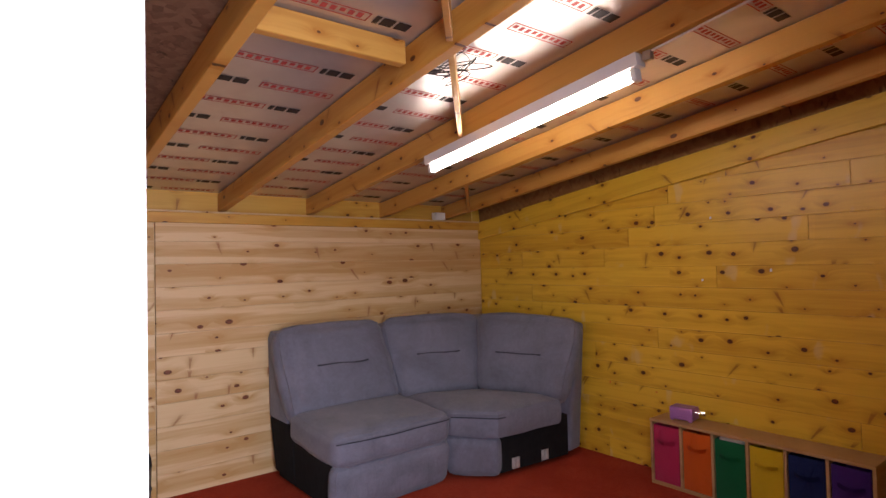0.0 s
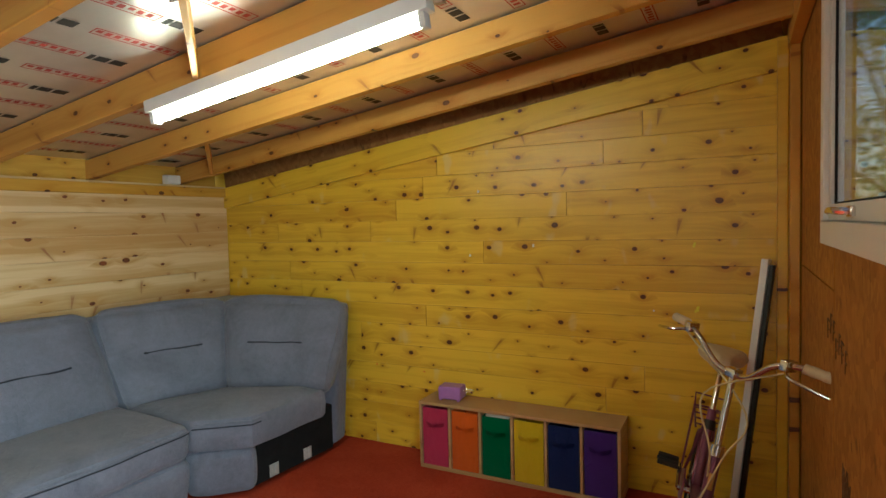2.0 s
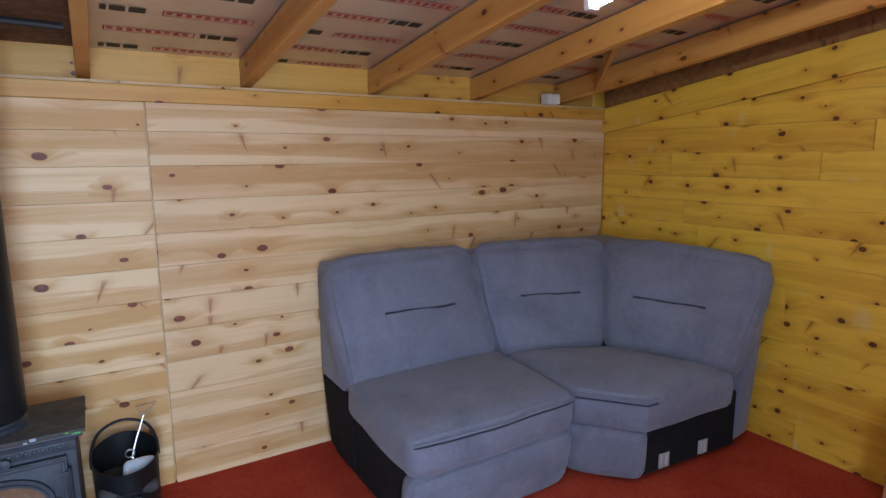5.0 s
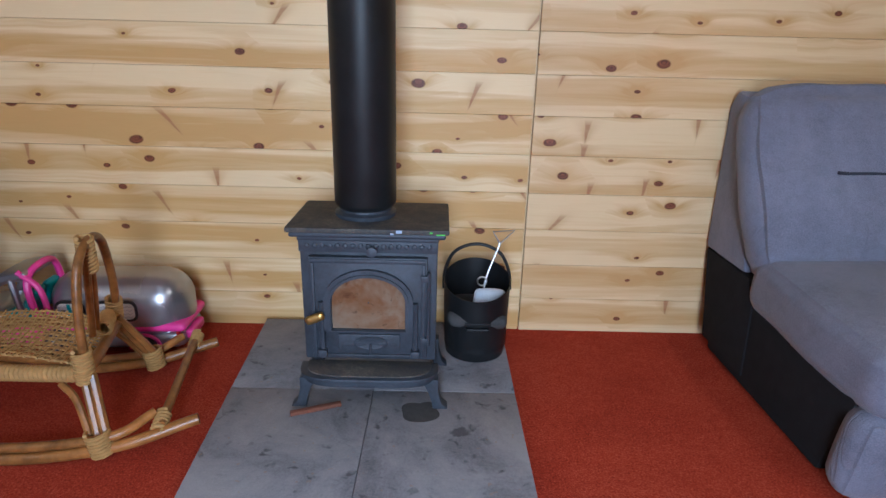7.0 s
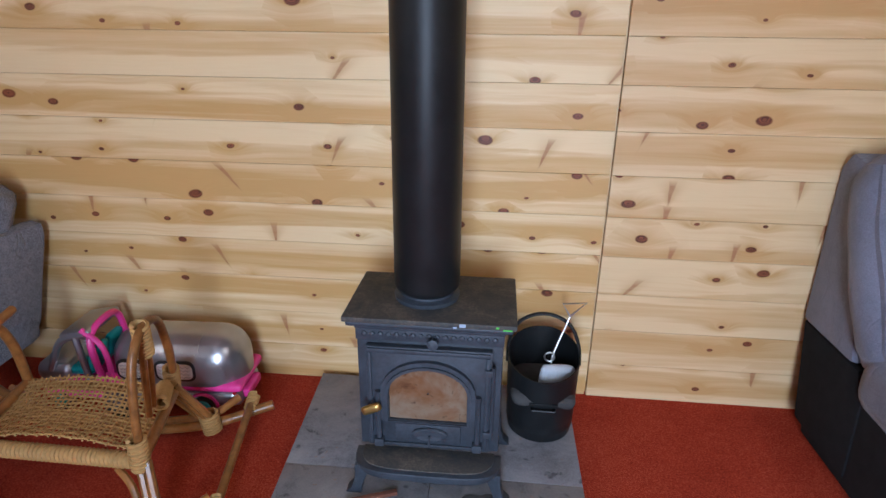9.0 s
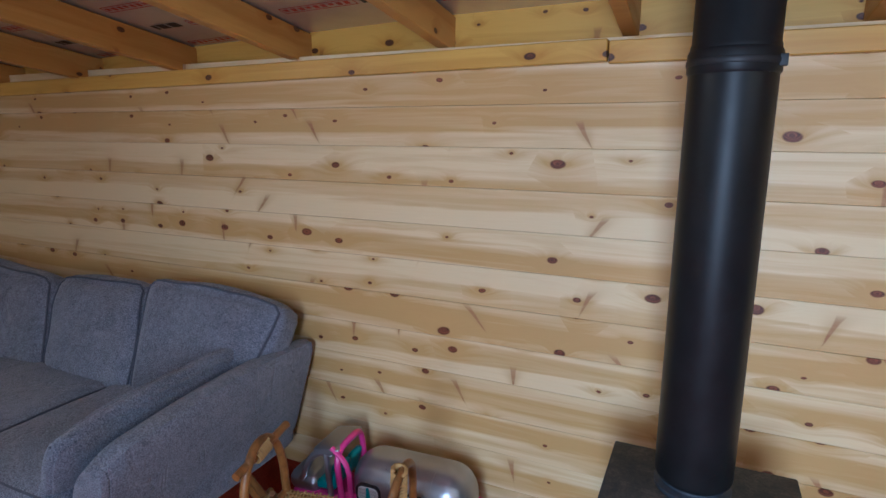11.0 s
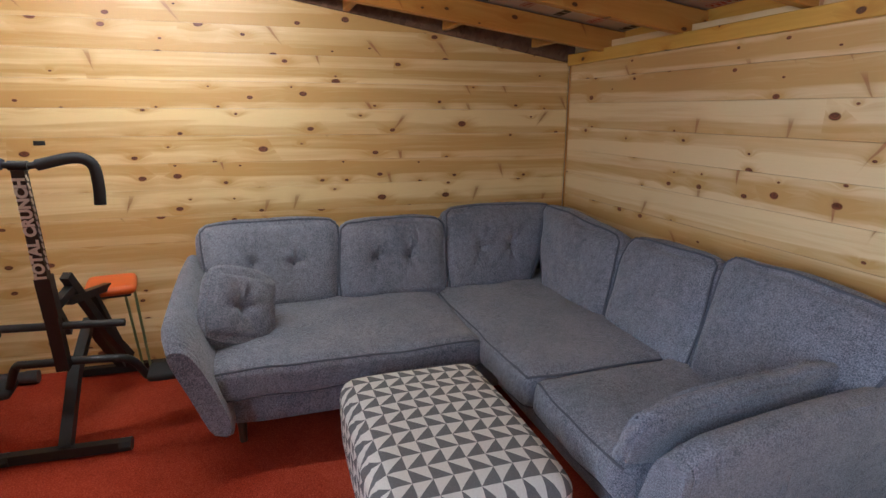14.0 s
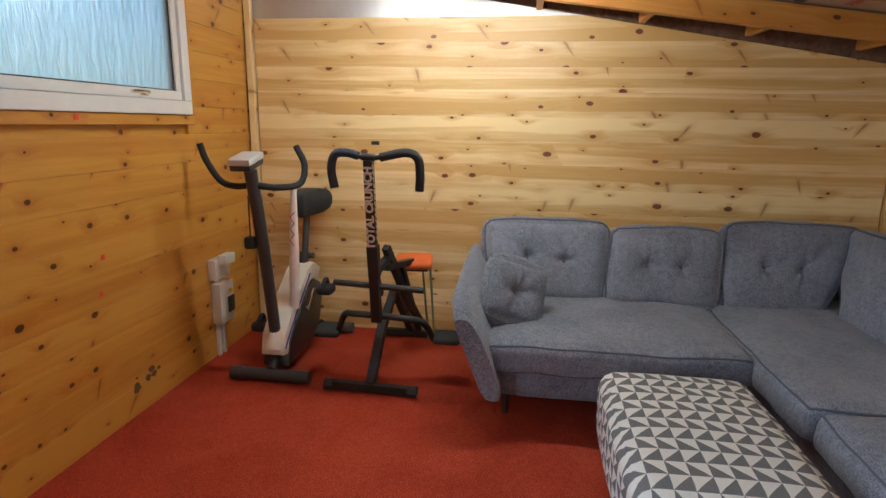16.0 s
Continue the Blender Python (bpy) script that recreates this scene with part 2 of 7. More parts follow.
def plain(name, col, rough=0.5, metal=0.0, wear=0.15, scale=30.0, bumpy=0.05, spec=0.5):
    m, nt, b = node_mat(name, rough, metal, spec)
    v = coords(nt)
    n1 = tex_noise(nt, v, scale, 4, 0.65)
    n2 = tex_noise(nt, v, scale * 0.13, 3, 0.5)
    f = math_node(nt, "ADD", math_node(nt, "MULTIPLY", n1, 0.5), math_node(nt, "MULTIPLY", n2, 0.5))
    lo = tuple(c * (1 - wear) for c in col)
    hi = tuple(min(1, c * (1 + wear)) for c in col)
    nt.links.new(ramp(nt, f, [(0.3, lo), (0.7, hi)]), b.inputs["Base Color"])
    nt.links.new(math_node(nt, "MULTIPLY_ADD", n1, 0.3 * (0.3 + wear), rough - 0.1 * (0.3 + wear)), b.inputs["Roughness"])
    if bumpy:
        bump(nt, b, n1, bumpy, 0.003)
    return m


PINE = pine("pine_pale", (0.85, 0.67, 0.385), (0.62, 0.380, 0.135), (0.20, 0.058, 0.022), 0.5, 0.55, 4.6, 7.5, 0.4, 0.26, 0.0, 0.42, 0.30)
PINE_E = pine("pine_pale_brown", (0.79, 0.60, 0.335), (0.59, 0.355, 0.135), (0.19, 0.056, 0.022), 0.5, 0.62, 4.6, 7.5, 0.4, 0.24, 0.0, 0.42, 0.26)
PINE_W = pine("pine_pale_west", (0.86, 0.67, 0.345), (0.62, 0.370, 0.120), (0.16, 0.046, 0.016), 0.42, 0.62, 4.6, 7.5, 0.5, 0.28, 0.0, 0.45, 0.30)
PLATE = pine("plate_varnished", (0.72, 0.43, 0.075), (0.56, 0.28, 0.035), (0.11, 0.034, 0.010), 0.42, 0.6, 5.5, 9.0, 0.5, 0.2, 0.0, 0.2, 0.12)
PINE_Y = pine("pine_yellow_varnish", (0.84, 0.555, 0.050), (0.60, 0.315, 0.022), (0.105, 0.026, 0.004), 0.36, 0.80, 6.0, 8.0, 0.5, 0.25, 0.45, 0.22, 0.10)
PINE_O = pine("pine_orange_varnish", (0.64, 0.33, 0.05), (0.50, 0.20, 0.022), (0.085, 0.024, 0.008), 0.38, 0.58, 6.0, 8.0, 0.5, 0.2, 0.0, 0.2, 0.12)
BEAM = pine("beam_varnished", (0.62, 0.33, 0.07), (0.47, 0.20, 0.03), (0.11, 0.034, 0.010), 0.42, 0.55, 5.5, 9.0, 0.5, 0.3, 0.0, 0.2, 0.12)


def make_carpet():
    m, nt, b = node_mat("red_carpet", 0.98, 0, 0.1)
    v = coords(nt, spread=False)
    fine = tex_noise(nt, v, 170.0, 3, 0.85)
    mid = tex_noise(nt, v, 45.0, 4, 0.7)
    big = tex_noise(nt, v, 2.2, 5, 0.65, 0.4)
    f = math_node(nt, "ADD", math_node(nt, "MULTIPLY", fine, 0.65), math_node(nt, "MULTIPLY_ADD", mid, 0.15, math_node(nt, "MULTIPLY", big, 0.2)))
    nt.links.new(ramp(nt, f, [(0.36, (0.17, 0.018, 0.010)), (0.50, (0.38, 0.044, 0.020)), (0.64, (0.60, 0.12, 0.055))]), b.inputs["Base Color"])
    bump(nt, b, fine, 0.6, 0.006)
    return m


CARPET = make_carpet()


def make_foil():
    m, nt, b = node_mat("foil_insulation", 0.42, 0.0, 0.6)
    v = coords(nt, spread=False)
    big = tex_noise(nt, v, 3.0, 4, 0.6, 0.5)
    n = tex_noise(nt, v, 60.0, 3, 0.6)
    nt.links.new(ramp(nt, big, [(0.3, (0.62, 0.57, 0.54)), (0.7, (0.76, 0.72, 0.69))]), b.inputs["Base Color"])
    b.inputs["Metallic"].default_value = 0.75
    nt.links.new(math_node(nt, "MULTIPLY_ADD", n, 0.15, 0.3), b.inputs["Roughness"])
    bump(nt, b, math_node(nt, "ADD", big, math_node(nt, "MULTIPLY", n, 0.1)), 0.15, 0.01)
    return m


FOIL = make_foil()
PRINT_RED = plain("print_red", (0.46, 0.07, 0.06), 0.6, 0, 0.2, 80, 0)
PRINT_BLACK = plain("print_black", (0.02, 0.018, 0.018), 0.55, 0, 0.2, 80, 0)


def make_osb(name, a, b_):
    m, nt, b = node_mat(name, 0.7, 0, 0.3)
    v = coords(nt, (1, 1, 1), False)
    wob = nd(nt, "ShaderNodeTexVoronoi", Scale=34.0, Randomness=1.0)
    nt.links.new(v, wob.inputs["Vector"])
    sep = nt.nodes.new("ShaderNodeSeparateColor")
    nt.links.new(wob.outputs["Color"], sep.inputs[0])
    n = tex_noise(nt, v, 14.0, 5, 0.7, 1.0)
    big = tex_noise(nt, v, 2.0, 3, 0.6)
    f = math_node(nt, "ADD", math_node(nt, "MULTIPLY", sep.outputs[0], 0.3), math_node(nt, "MULTIPLY_ADD", n, 0.45, math_node(nt, "MULTIPLY", big, 0.25)))
    fv = coords(nt, (24, 24, 9), False)
    fleck = tex_noise(nt, fv, 1.0, 3, 0.6, 0.8)
    where = tex_noise(nt, v, 3.2, 2, 0.5)
    dark = math_node(nt, "MULTIPLY", ramp(nt, fleck, [(0.60, (0, 0, 0)), (0.68, (0.8, 0.8, 0.8))]), ramp(nt, where, [(0.42, (0.1, 0.1, 0.1)), (0.60, (1, 1, 1))]))
    nt.links.new(mix(nt, dark, ramp(nt, f, [(0.25, a), (0.75, b_)]), tuple(0.35 * c for c in a)), b.inputs["Base Color"])
    bump(nt, b, f, 0.3, 0.004)
    return m


OSB = make_osb("osb_varnished", (0.26, 0.09, 0.014), (0.46, 0.20, 0.04))
OSB_BROWN = make_osb("osb_ochre", (0.20, 0.085, 0.022), (0.34, 0.17, 0.055))
OSB_DARK = make_osb("osb_brown", (0.10, 0.046, 0.026), (0.21, 0.115, 0.066))
WHITE = plain("white_upvc", (0.80, 0.80, 0.80), 0.3, 0, 0.05, 12, 0.01)
WHITE_TRIM = plain("white_plastic", (0.74, 0.73, 0.69), 0.4, 0, 0.08, 20, 0.02)
SUEDE = fabric("blue_grey_suede", (0.115, 0.122, 0.162), (0.225, 0.235, 0.305), 300, 0.9, 0.22, 4.0, (0.36, 0.66), 0.42, 0.35)
SUEDE_SEAM = plain("dark_seam", (0.030, 0.034, 0.048), 0.95)
BLACKCLOTH = plain("black_lining", (0.012, 0.012, 0.013), 0.95, 0, 0.3, 200, 0.1, 0.2)
GREYWEAVE = fabric("grey_weave", (0.066, 0.072, 0.096), (0.300, 0.307, 0.368), 240, 0.95, 0.25, 4.0, (0.38, 0.62), 0.18, 0.9)
PIPING = plain("grey_piping", (0.085, 0.092, 0.118), 0.9, 0, 0.2, 300, 0.1)
DARKWOOD = plain("dark_wood", (0.05, 0.028, 0.016), 0.5, 0, 0.3, 40)
BEECH = pine("beech_laminate", (0.52, 0.32, 0.15), (0.42, 0.24, 0.10), (0.3, 0.17, 0.08), 0.5, 0.0, 4, 7, 0.4, 0.1)
IRON = plain("cast_iron", (0.040, 0.049, 0.064), 0.48, 0.2, 0.45, 90, 0.30)


def make_dusty_iron():
    """Cast iron whose top lies under brown dust and ash."""
    m, nt, b = node_mat("dusty_iron", 0.7, 0.1, 0.35)
    v = coords(nt)
    n = tex_noise(nt, v, 9.0, 5, 0.7, 0.8)
    f = tex_noise(nt, v, 140.0, 3, 0.7)
    k = math_node(nt, "MULTIPLY_ADD", f, 0.35, math_node(nt, "MULTIPLY", n, 0.65))
    nt.links.new(ramp(nt, k, [(0.38, (0.035, 0.040, 0.048)), (0.52, (0.070, 0.066, 0.060)), (0.66, (0.145, 0.125, 0.100))]), b.inputs["Base Color"])
    bump(nt, b, f, 0.3, 0.002)
    return m


IRON_DUSTY = make_dusty_iron()
BLACK = plain("black_enamel", (0.010, 0.011, 0.012), 0.40, 0.0, 0.4, 18, 0.06, 0.32)
BLACKMATT = plain("black_powder_coat", (0.014, 0.014, 0.015), 0.5, 0.0, 0.3, 50, 0.05)
RUBBER = plain("black_rubber", (0.02, 0.02, 0.021), 0.8, 0, 0.25, 80, 0.1)
CHROME = plain("chrome", (0.75, 0.75, 0.76), 0.15, 1.0, 0.1, 30, 0.02)
STEEL = plain("steel", (0.5, 0.5, 0.5), 0.35, 1.0, 0.15, 40, 0.03)
ZINC = plain("zinc_plate", (0.62, 0.62, 0.62), 0.45, 0.5, 0.2, 60, 0.05)
BRASS = plain("brass", (0.55, 0.38, 0.12), 0.35, 1.0, 0.2, 40, 0.03)


def make_concrete():
    """Grey paving with broad soot clouds and small black specks."""
    m, nt, b = node_mat("concrete_slab", 0.9, 0, 0.2)
    v = coords(nt)
    grain = tex_noise(nt, v, 160.0, 4, 0.7)
    cloud = tex_noise(nt, v, 4.5, 5, 0.7, 0.6)
    spots = tex_noise(nt, v, 22.0, 2, 0.5, 0.4)
    col = ramp(nt, math_node(nt, "MULTIPLY_ADD", grain, 0.25, math_node(nt, "MULTIPLY", cloud, 0.75)), [(0.32, (0.13, 0.13, 0.145)), (0.47, (0.235, 0.235, 0.255)), (0.62, (0.31, 0.305, 0.32))])
    soot = math_node(nt, "MULTIPLY", ramp(nt, spots, [(0.62, (0, 0, 0)), (0.70, (0.8, 0.8, 0.8))]), ramp(nt, cloud, [(0.45, (1, 1, 1)), (0.56, (0, 0, 0))]))
    rust = math_node(nt, "MULTIPLY", ramp(nt, tex_noise(nt, v, 60.0, 1, 0.5), [(0.72, (0, 0, 0)), (0.76, (0.6, 0.6, 0.6))]), 0.6)
    nt.links.new(mix(nt, rust, mix(nt, soot, col, (0.07, 0.07, 0.078)), (0.30, 0.17, 0.08)), b.inputs["Base Color"])
    bump(nt, b, math_node(nt, "ADD", grain, math_node(nt, "MULTIPLY", cloud, 0.5)), 0.3, 0.003)
    return m


CONCRETE = make_concrete()
ASH = plain("soot", (0.055, 0.053, 0.052), 0.95, 0, 0.4, 60, 0.2)


# ---- mesh helpers ----
def bx(x0, x1, y0, y1, z0, z1, bev=0.0, seg=2):
    bm = bmesh.new()
    bmesh.ops.create_cube(bm, size=1)
    for v in bm.verts:
        v.co = ((x0 + x1) / 2 + v.co.x * (x1 - x0), (y0 + y1) / 2 + v.co.y * (y1 - y0), (z0 + z1) / 2 + v.co.z * (z1 - z0))
    if bev:
        bmesh.ops.bevel(bm, geom=bm.edges[:], offset=bev, segments=seg, affect="EDGES", profile=0.6)
    return bm


def joined(*bms):
    out = bmesh.new()
    for b in bms:
        me = bpy.data.meshes.new("tmp")
        b.to_mesh(me)
        b.free()
        out.from_mesh(me)
        bpy.data.meshes.remove(me)
    return out


def moved(bm, m):
    bmesh.ops.transform(bm, matrix=m, verts=bm.verts)
    return bm


def spline(pts, n=8):
    """Catmull-Rom points through pts."""
    p = [Vector(q) for q in pts]
    p = [2 * p[0] - p[1]] + p + [2 * p[-1] - p[-2]]
    out = []
    for i in range(1, len(p) - 2):
        for k in range(n):
            t = k / n
            out.append(0.5 * (2 * p[i] + (p[i + 1] - p[i - 1]) * t + (2 * p[i - 1] - 5 * p[i] + 4 * p[i + 1] - p[i + 2]) * t * t
                              + (3 * p[i] - p[i - 1] - 3 * p[i + 1] + p[i + 2]) * t ** 3))
    out.append(p[-2])
    return out


def tube(pts, r, seg=8, closed=False, r2=None, smooth=0, flat=1.0):
    """A round bar along pts; r2: the radius at its end."""
    pts = spline(pts, smooth) if smooth else [Vector(q) for q in pts]
    bm = bmesh.new()
    rings, n = [], len(pts)
    turn = math.pi / 4 if seg == 4 else 0.0
    r = r * 1.3 if seg == 4 else r
    up = Vector((0, 0, 1))
    for i, p in enumerate(pts):
        a = pts[i - 1] if (i or closed) else p
        c = pts[(i + 1) % n] if (i < n - 1 or closed) else p
        d = (c - a).normalized()
        if i == 0:
            up = Vector((0, 0, 1)) if abs(d.z) < 0.9 else Vector((1, 0, 0))
        s = d.cross(up).normalized()
        up = s.cross(d).normalized()
        rr = r if r2 is None else r + (r2 - r) * i / (n - 1)
        rings.append([bm.verts.new(p + rr * (math.cos(2 * math.pi * k / seg + turn) * s + flat * math.sin(2 * math.pi * k / seg + turn) * up)) for k in range(seg)])
    for i in range(n if closed else n - 1):
        a, b = rings[i], rings[(i + 1) % n]
        for k in range(seg):
            bm.faces.new((a[k], a[(k + 1) % seg], b[(k + 1) % seg], b[k]))
    if not closed:
        bm.faces.new(rings[0][::-1])
        bm.faces.new(rings[-1])
    bmesh.ops.recalc_face_normals(bm, faces=bm.faces)
    return bm


def lathe(profile, seg=24, axis="z"):
    bm = bmesh.new()
    rings = []
    for r, z in profile:
        ring = []
        for k in range(seg):
            a = 2 * math.pi * k / seg
            ring.append(bm.verts.new((r * math.cos(a), r * math.sin(a), z)))
        rings.append(ring)
    for a, b in zip(rings, rings[1:]):
        for k in range(seg):
            bm.faces.new((a[k], a[(k + 1) % seg], b[(k + 1) % seg], b[k]))
    if profile[0][0] > 1e-4:
        bm.faces.new(rings[0][::-1])
    if profile[-1][0] > 1e-4:
        bm.faces.new(rings[-1])
    bmesh.ops.remove_doubles(bm, verts=bm.verts, dist=1e-5)
    bmesh.ops.recalc_face_normals(bm, faces=bm.faces)
    if axis == "x":
        moved(bm, pose(0, 0, 0, 0, 90, 0))
    if axis == "y":
        moved(bm, pose(0, 0, 0, 90, 0, 0))
    return bm


def prism(poly, z0, z1, bev=0.0, seg=2, axis="z"):
    """A polygon pulled up from z0 to z1; axis y or x lays its (u, v) into xz or yz."""
    bm = bmesh.new()
    lo = [bm.verts.new((u, v, z0)) for u, v in poly]
    hi = [bm.verts.new((u, v, z1)) for u, v in poly]
    n = len(poly)
    bm.faces.new(lo[::-1])
    bm.faces.new(hi)
    for i in range(n):
        bm.faces.new((lo[i], lo[(i + 1) % n], hi[(i + 1) % n], hi[i]))
    bmesh.ops.recalc_face_normals(bm, faces=bm.faces)
    if bev:
        bmesh.ops.bevel(bm, geom=bm.edges[:], offset=bev, segments=seg, affect="EDGES", profile=0.6)
    if axis == "y":
        for v in bm.verts:
            v.co = (v.co.x, v.co.z, v.co.y)
    if axis == "x":
        for v in bm.verts:
            v.co = (v.co.z, v.co.x, v.co.y)
    bmesh.ops.recalc_face_normals(bm, faces=bm.faces)
    return bm


def shaper(w, d, h, r=0.05, puff=0.02, lump=0.006, seed=0.0, tufts=(), depth=0.03, groove=None, pleat=0.0):
    """Maps the surface of the cube -1..1 to an upholstered block w x d x h: rounded edges, faces that bulge, small lumps; tufts: (u, v) dimples in the front
    (-y) face with pleats that run out of them; groove: (v, half length, depth) of a stitched fold across the front."""
    hw, hd, hh = w / 2, d / 2, h / 2
    r = min(r, hw * 0.98, hd * 0.98, hh * 0.98)

    def at(c):
        q = Vector([math.copysign(abs(k) ** 0.8, k) for k in c])
        p = Vector((q.x * hw, q.y * hd, q.z * hh))
        core = Vector((max(-hw + r, min(hw - r, p.x)), max(-hd + r, min(hd - r, p.y)), max(-hh + r, min(hh - r, p.z))))
        off = p - core
        if off.length > 1e-6:
            p = core + off.normalized() * r
        big = [math.sqrt(max(0, 1 - (k / e) ** 2)) for k, e in ((p.x, hw), (p.y, hd), (p.z, hh))]
        if abs(c.z) > 0.999:
            p.z += math.copysign(puff * big[0] * big[1], c.z)
        if abs(c.y) > 0.999:
            p.y += math.copysign(puff * big[0] * big[2], c.y)
        if abs(c.x) > 0.999:
            p.x += math.copysign(puff * 0.6 * big[1] * big[2], c.x)
        if lump:
            p += Vector(noise.noise_vector(p * 6 + Vector((seed, seed * 1.7, 3)))) * lump
        if c.y < -0.5:
            for k, (u, v) in enumerate(tufts):
                ex, ez = p.x - u * hw, p.z - v * hh
                e = math.hypot(ex, ez)
                p.y += depth * math.exp(-(e / 0.028) ** 2) + 0.45 * depth * math.exp(-(e / 0.085) ** 2)
                p.y += pleat * math.cos(6 * math.atan2(ez, ex * 1.6) + seed + 2 * k) * math.exp(-e / 0.11) * min(1.0, e / 0.035)
            if groove:
                v0, half, deep = groove
                win = max(0.0, min(1.0, (half * hw + 0.03 - abs(p.x)) / 0.06))
                p.y += deep * win * (math.exp(-((p.z - v0 * hh) / 0.013) ** 2) + 0.35 * math.exp(-((p.z - v0 * hh) / 0.05) ** 2))
        return p

    return at


def soft(w, d, h, r=0.05, puff=0.02, n=12, lump=0.006, seed=0.0, tufts=(), depth=0.03, groove=None, pleat=0.0):
    """An upholstered block about the origin."""
    at = shaper(w, d, h, r, puff, lump, seed, tufts, depth, groove, pleat)
    bm = bmesh.new()
    bmesh.ops.create_cube(bm, size=2)
    bmesh.ops.subdivide_edges(bm, edges=bm.edges[:], cuts=n, use_grid_fill=True)
    for v in bm.verts:
        v.co = at(v.co)
    return bm


def pad(corners, d, r, puff, n, lump, seed, tufts=(), depth=0.03, groove=None, pleat=0.0):
    """A back pad whose front lies on four corners (low left, low right, top right, top left, as faced); gives its mesh and the map from the cube."""
    bl, br, tr, tl = [Vector(q) for q in corners]
    w, h = ((br - bl).length + (tr - tl).length) / 2, ((tl - bl).length + (tr - br).length) / 2
    front = ((br + tr - bl - tl).cross(tl + tr - bl - br)).normalized()
    at = shaper(w, d, h, r, puff, lump, seed, tufts, depth, groove, pleat)

    def placed(c):
        p = at(c)
        u, v = p.x / w + 0.5, p.z / h + 0.5
        return bl * (1 - u) * (1 - v) + br * u * (1 - v) + tr * u * v + tl * (1 - u) * v - front * (p.y + d / 2)

    bm = bmesh.new()
    bmesh.ops.create_cube(bm, size=2)
    bmesh.ops.subdivide_edges(bm, edges=bm.edges[:], cuts=n, use_grid_fill=True)
    for v in bm.verts:
        v.co = placed(v.co)
    bmesh.ops.recalc_face_normals(bm, faces=bm.faces)
    return bm, placed


def loft(low, z0, high, z1, bev):
    """A block between two outlines of as many corners."""
    bm = bmesh.new()
    a = [bm.verts.new((*q, z0)) for q in low]
    b = [bm.verts.new((*q, z1)) for q in high]
    n = len(a)
    bm.faces.new(a[::-1])
    bm.faces.new(b)
    for k in range(n):
        bm.faces.new((a[k], a[(k + 1) % n], b[(k + 1) % n], b[k]))
    bmesh.ops.recalc_face_normals(bm, faces=bm.faces)
    bmesh.ops.bevel(bm, geom=bm.edges[:], offset=bev, segments=3, affect="EDGES", profile=0.6)
    return bm


def part(name, bm, material, parent, label="", smooth=True, m=None):
    """One mesh object under a thing or part, made from bm, which is freed."""
    if m is not None:
        moved(bm, m)
    me = bpy.data.meshes.new(name)
    bm.to_mesh(me)
    bm.free()
    if material:
        me.materials.append(material)
    if smooth:
        me.shade_smooth()
        me.set_sharp_from_angle(angle=radians(38))
    ob = new(name, me)
    if parent is not None:
        ob.parent = parent
    if label:
        tagged(ob, label)
    return ob


def thing(name, label, category, m=None, group="", kind=""):
    ob = new(name)
    ob.empty_display_size = 0.1
    if m is not None:
        ob.matrix_world = m
    return tagged(ob, label, category, group, kind)


def structure(name, bm, material, label, smooth=False):
    return tagged(part(name, bm, material, None, smooth=smooth), label, "", "", "structure")


# ---- the room ----
NY, EX, WX, SY = 4.615, 2.645, -4.35, 0.915
SLOPE = 0.131


def rafter_z(y, x=0.0):
    """Underside of the rafters; the roof sags a little towards the west end."""
    return 1.757 + SLOPE * (4.715 - y) - 0.030 * max(0.0, -x - 1.2)


ROOF = 0.125
structure("floor", bx(WX - 0.2, EX + 0.2, SY - 0.02, NY + 0.2, -0.05, 0.0), CARPET, "worn red needle-felt carpet over the whole floor")


def slope_poly(y0, y1, extra):
    return [(y0, -0.05), (y1, -0.05), (y1, rafter_z(y1) + extra), (y0, rafter_z(y0) + extra)]


wall_north = structure("wall_north", bx(WX - 0.15, EX + 0.15, NY + 0.022, NY + 0.12, -0.05, 1.75), PINE, "low back wall clad in pale knotty pine boards")
wall_east = structure("wall_east", prism(slope_poly(SY - 0.1, NY + 0.15, 0.13), EX + 0.022, EX + 0.12, axis="x"), PINE_Y, "side wall clad in yellow varnished pine boards")
wall_west = structure("wall_west", prism(slope_poly(SY - 0.1, NY + 0.15, 0.13), WX - 0.12, WX - 0.022, axis="x"), FOIL, "side wall clad in pale pine boards, foil insulation above")

# south wall with door and two windows
DOOR = (-0.805, 0.10, 0.0, 2.02)
WIN_W = (-3.58, -2.32, 1.42, 2.06)
WIN_E = (0.55, 1.46, 1.42, 2.06)


def south_wall():
    bms = []
    y0, y1, top = SY - 0.045, SY - 0.022, rafter_z(SY) + 0.13
    xs = [WX - 0.15, WIN_W[0], WIN_W[1], DOOR[0] - 0.062, DOOR[1] + 0.062, WIN_E[0], WIN_E[1], EX + 0.15]
    for i in range(7):
        a, b = xs[i], xs[i + 1]
        if i in (1, 5):
            w = WIN_W if i == 1 else WIN_E
            bms += [bx(a, b, y0, y1, -0.05, w[2]), bx(a, b, y0, y1, w[3], top)]
        elif i == 3:
            bms += [bx(a, b, y0, y1, DOOR[3] + 0.06, top)]
        else:
            bms += [bx(a, b, y0, y1, -0.05, top)]
    return joined(*bms)


wall_south = structure("wall_south", south_wall(), PINE_O, "front wall with a white door frame and two windows")

# foil-faced insulation boards between the rafters
RAFTERS = [-3.98 + 0.63 * i for i in range(11)]


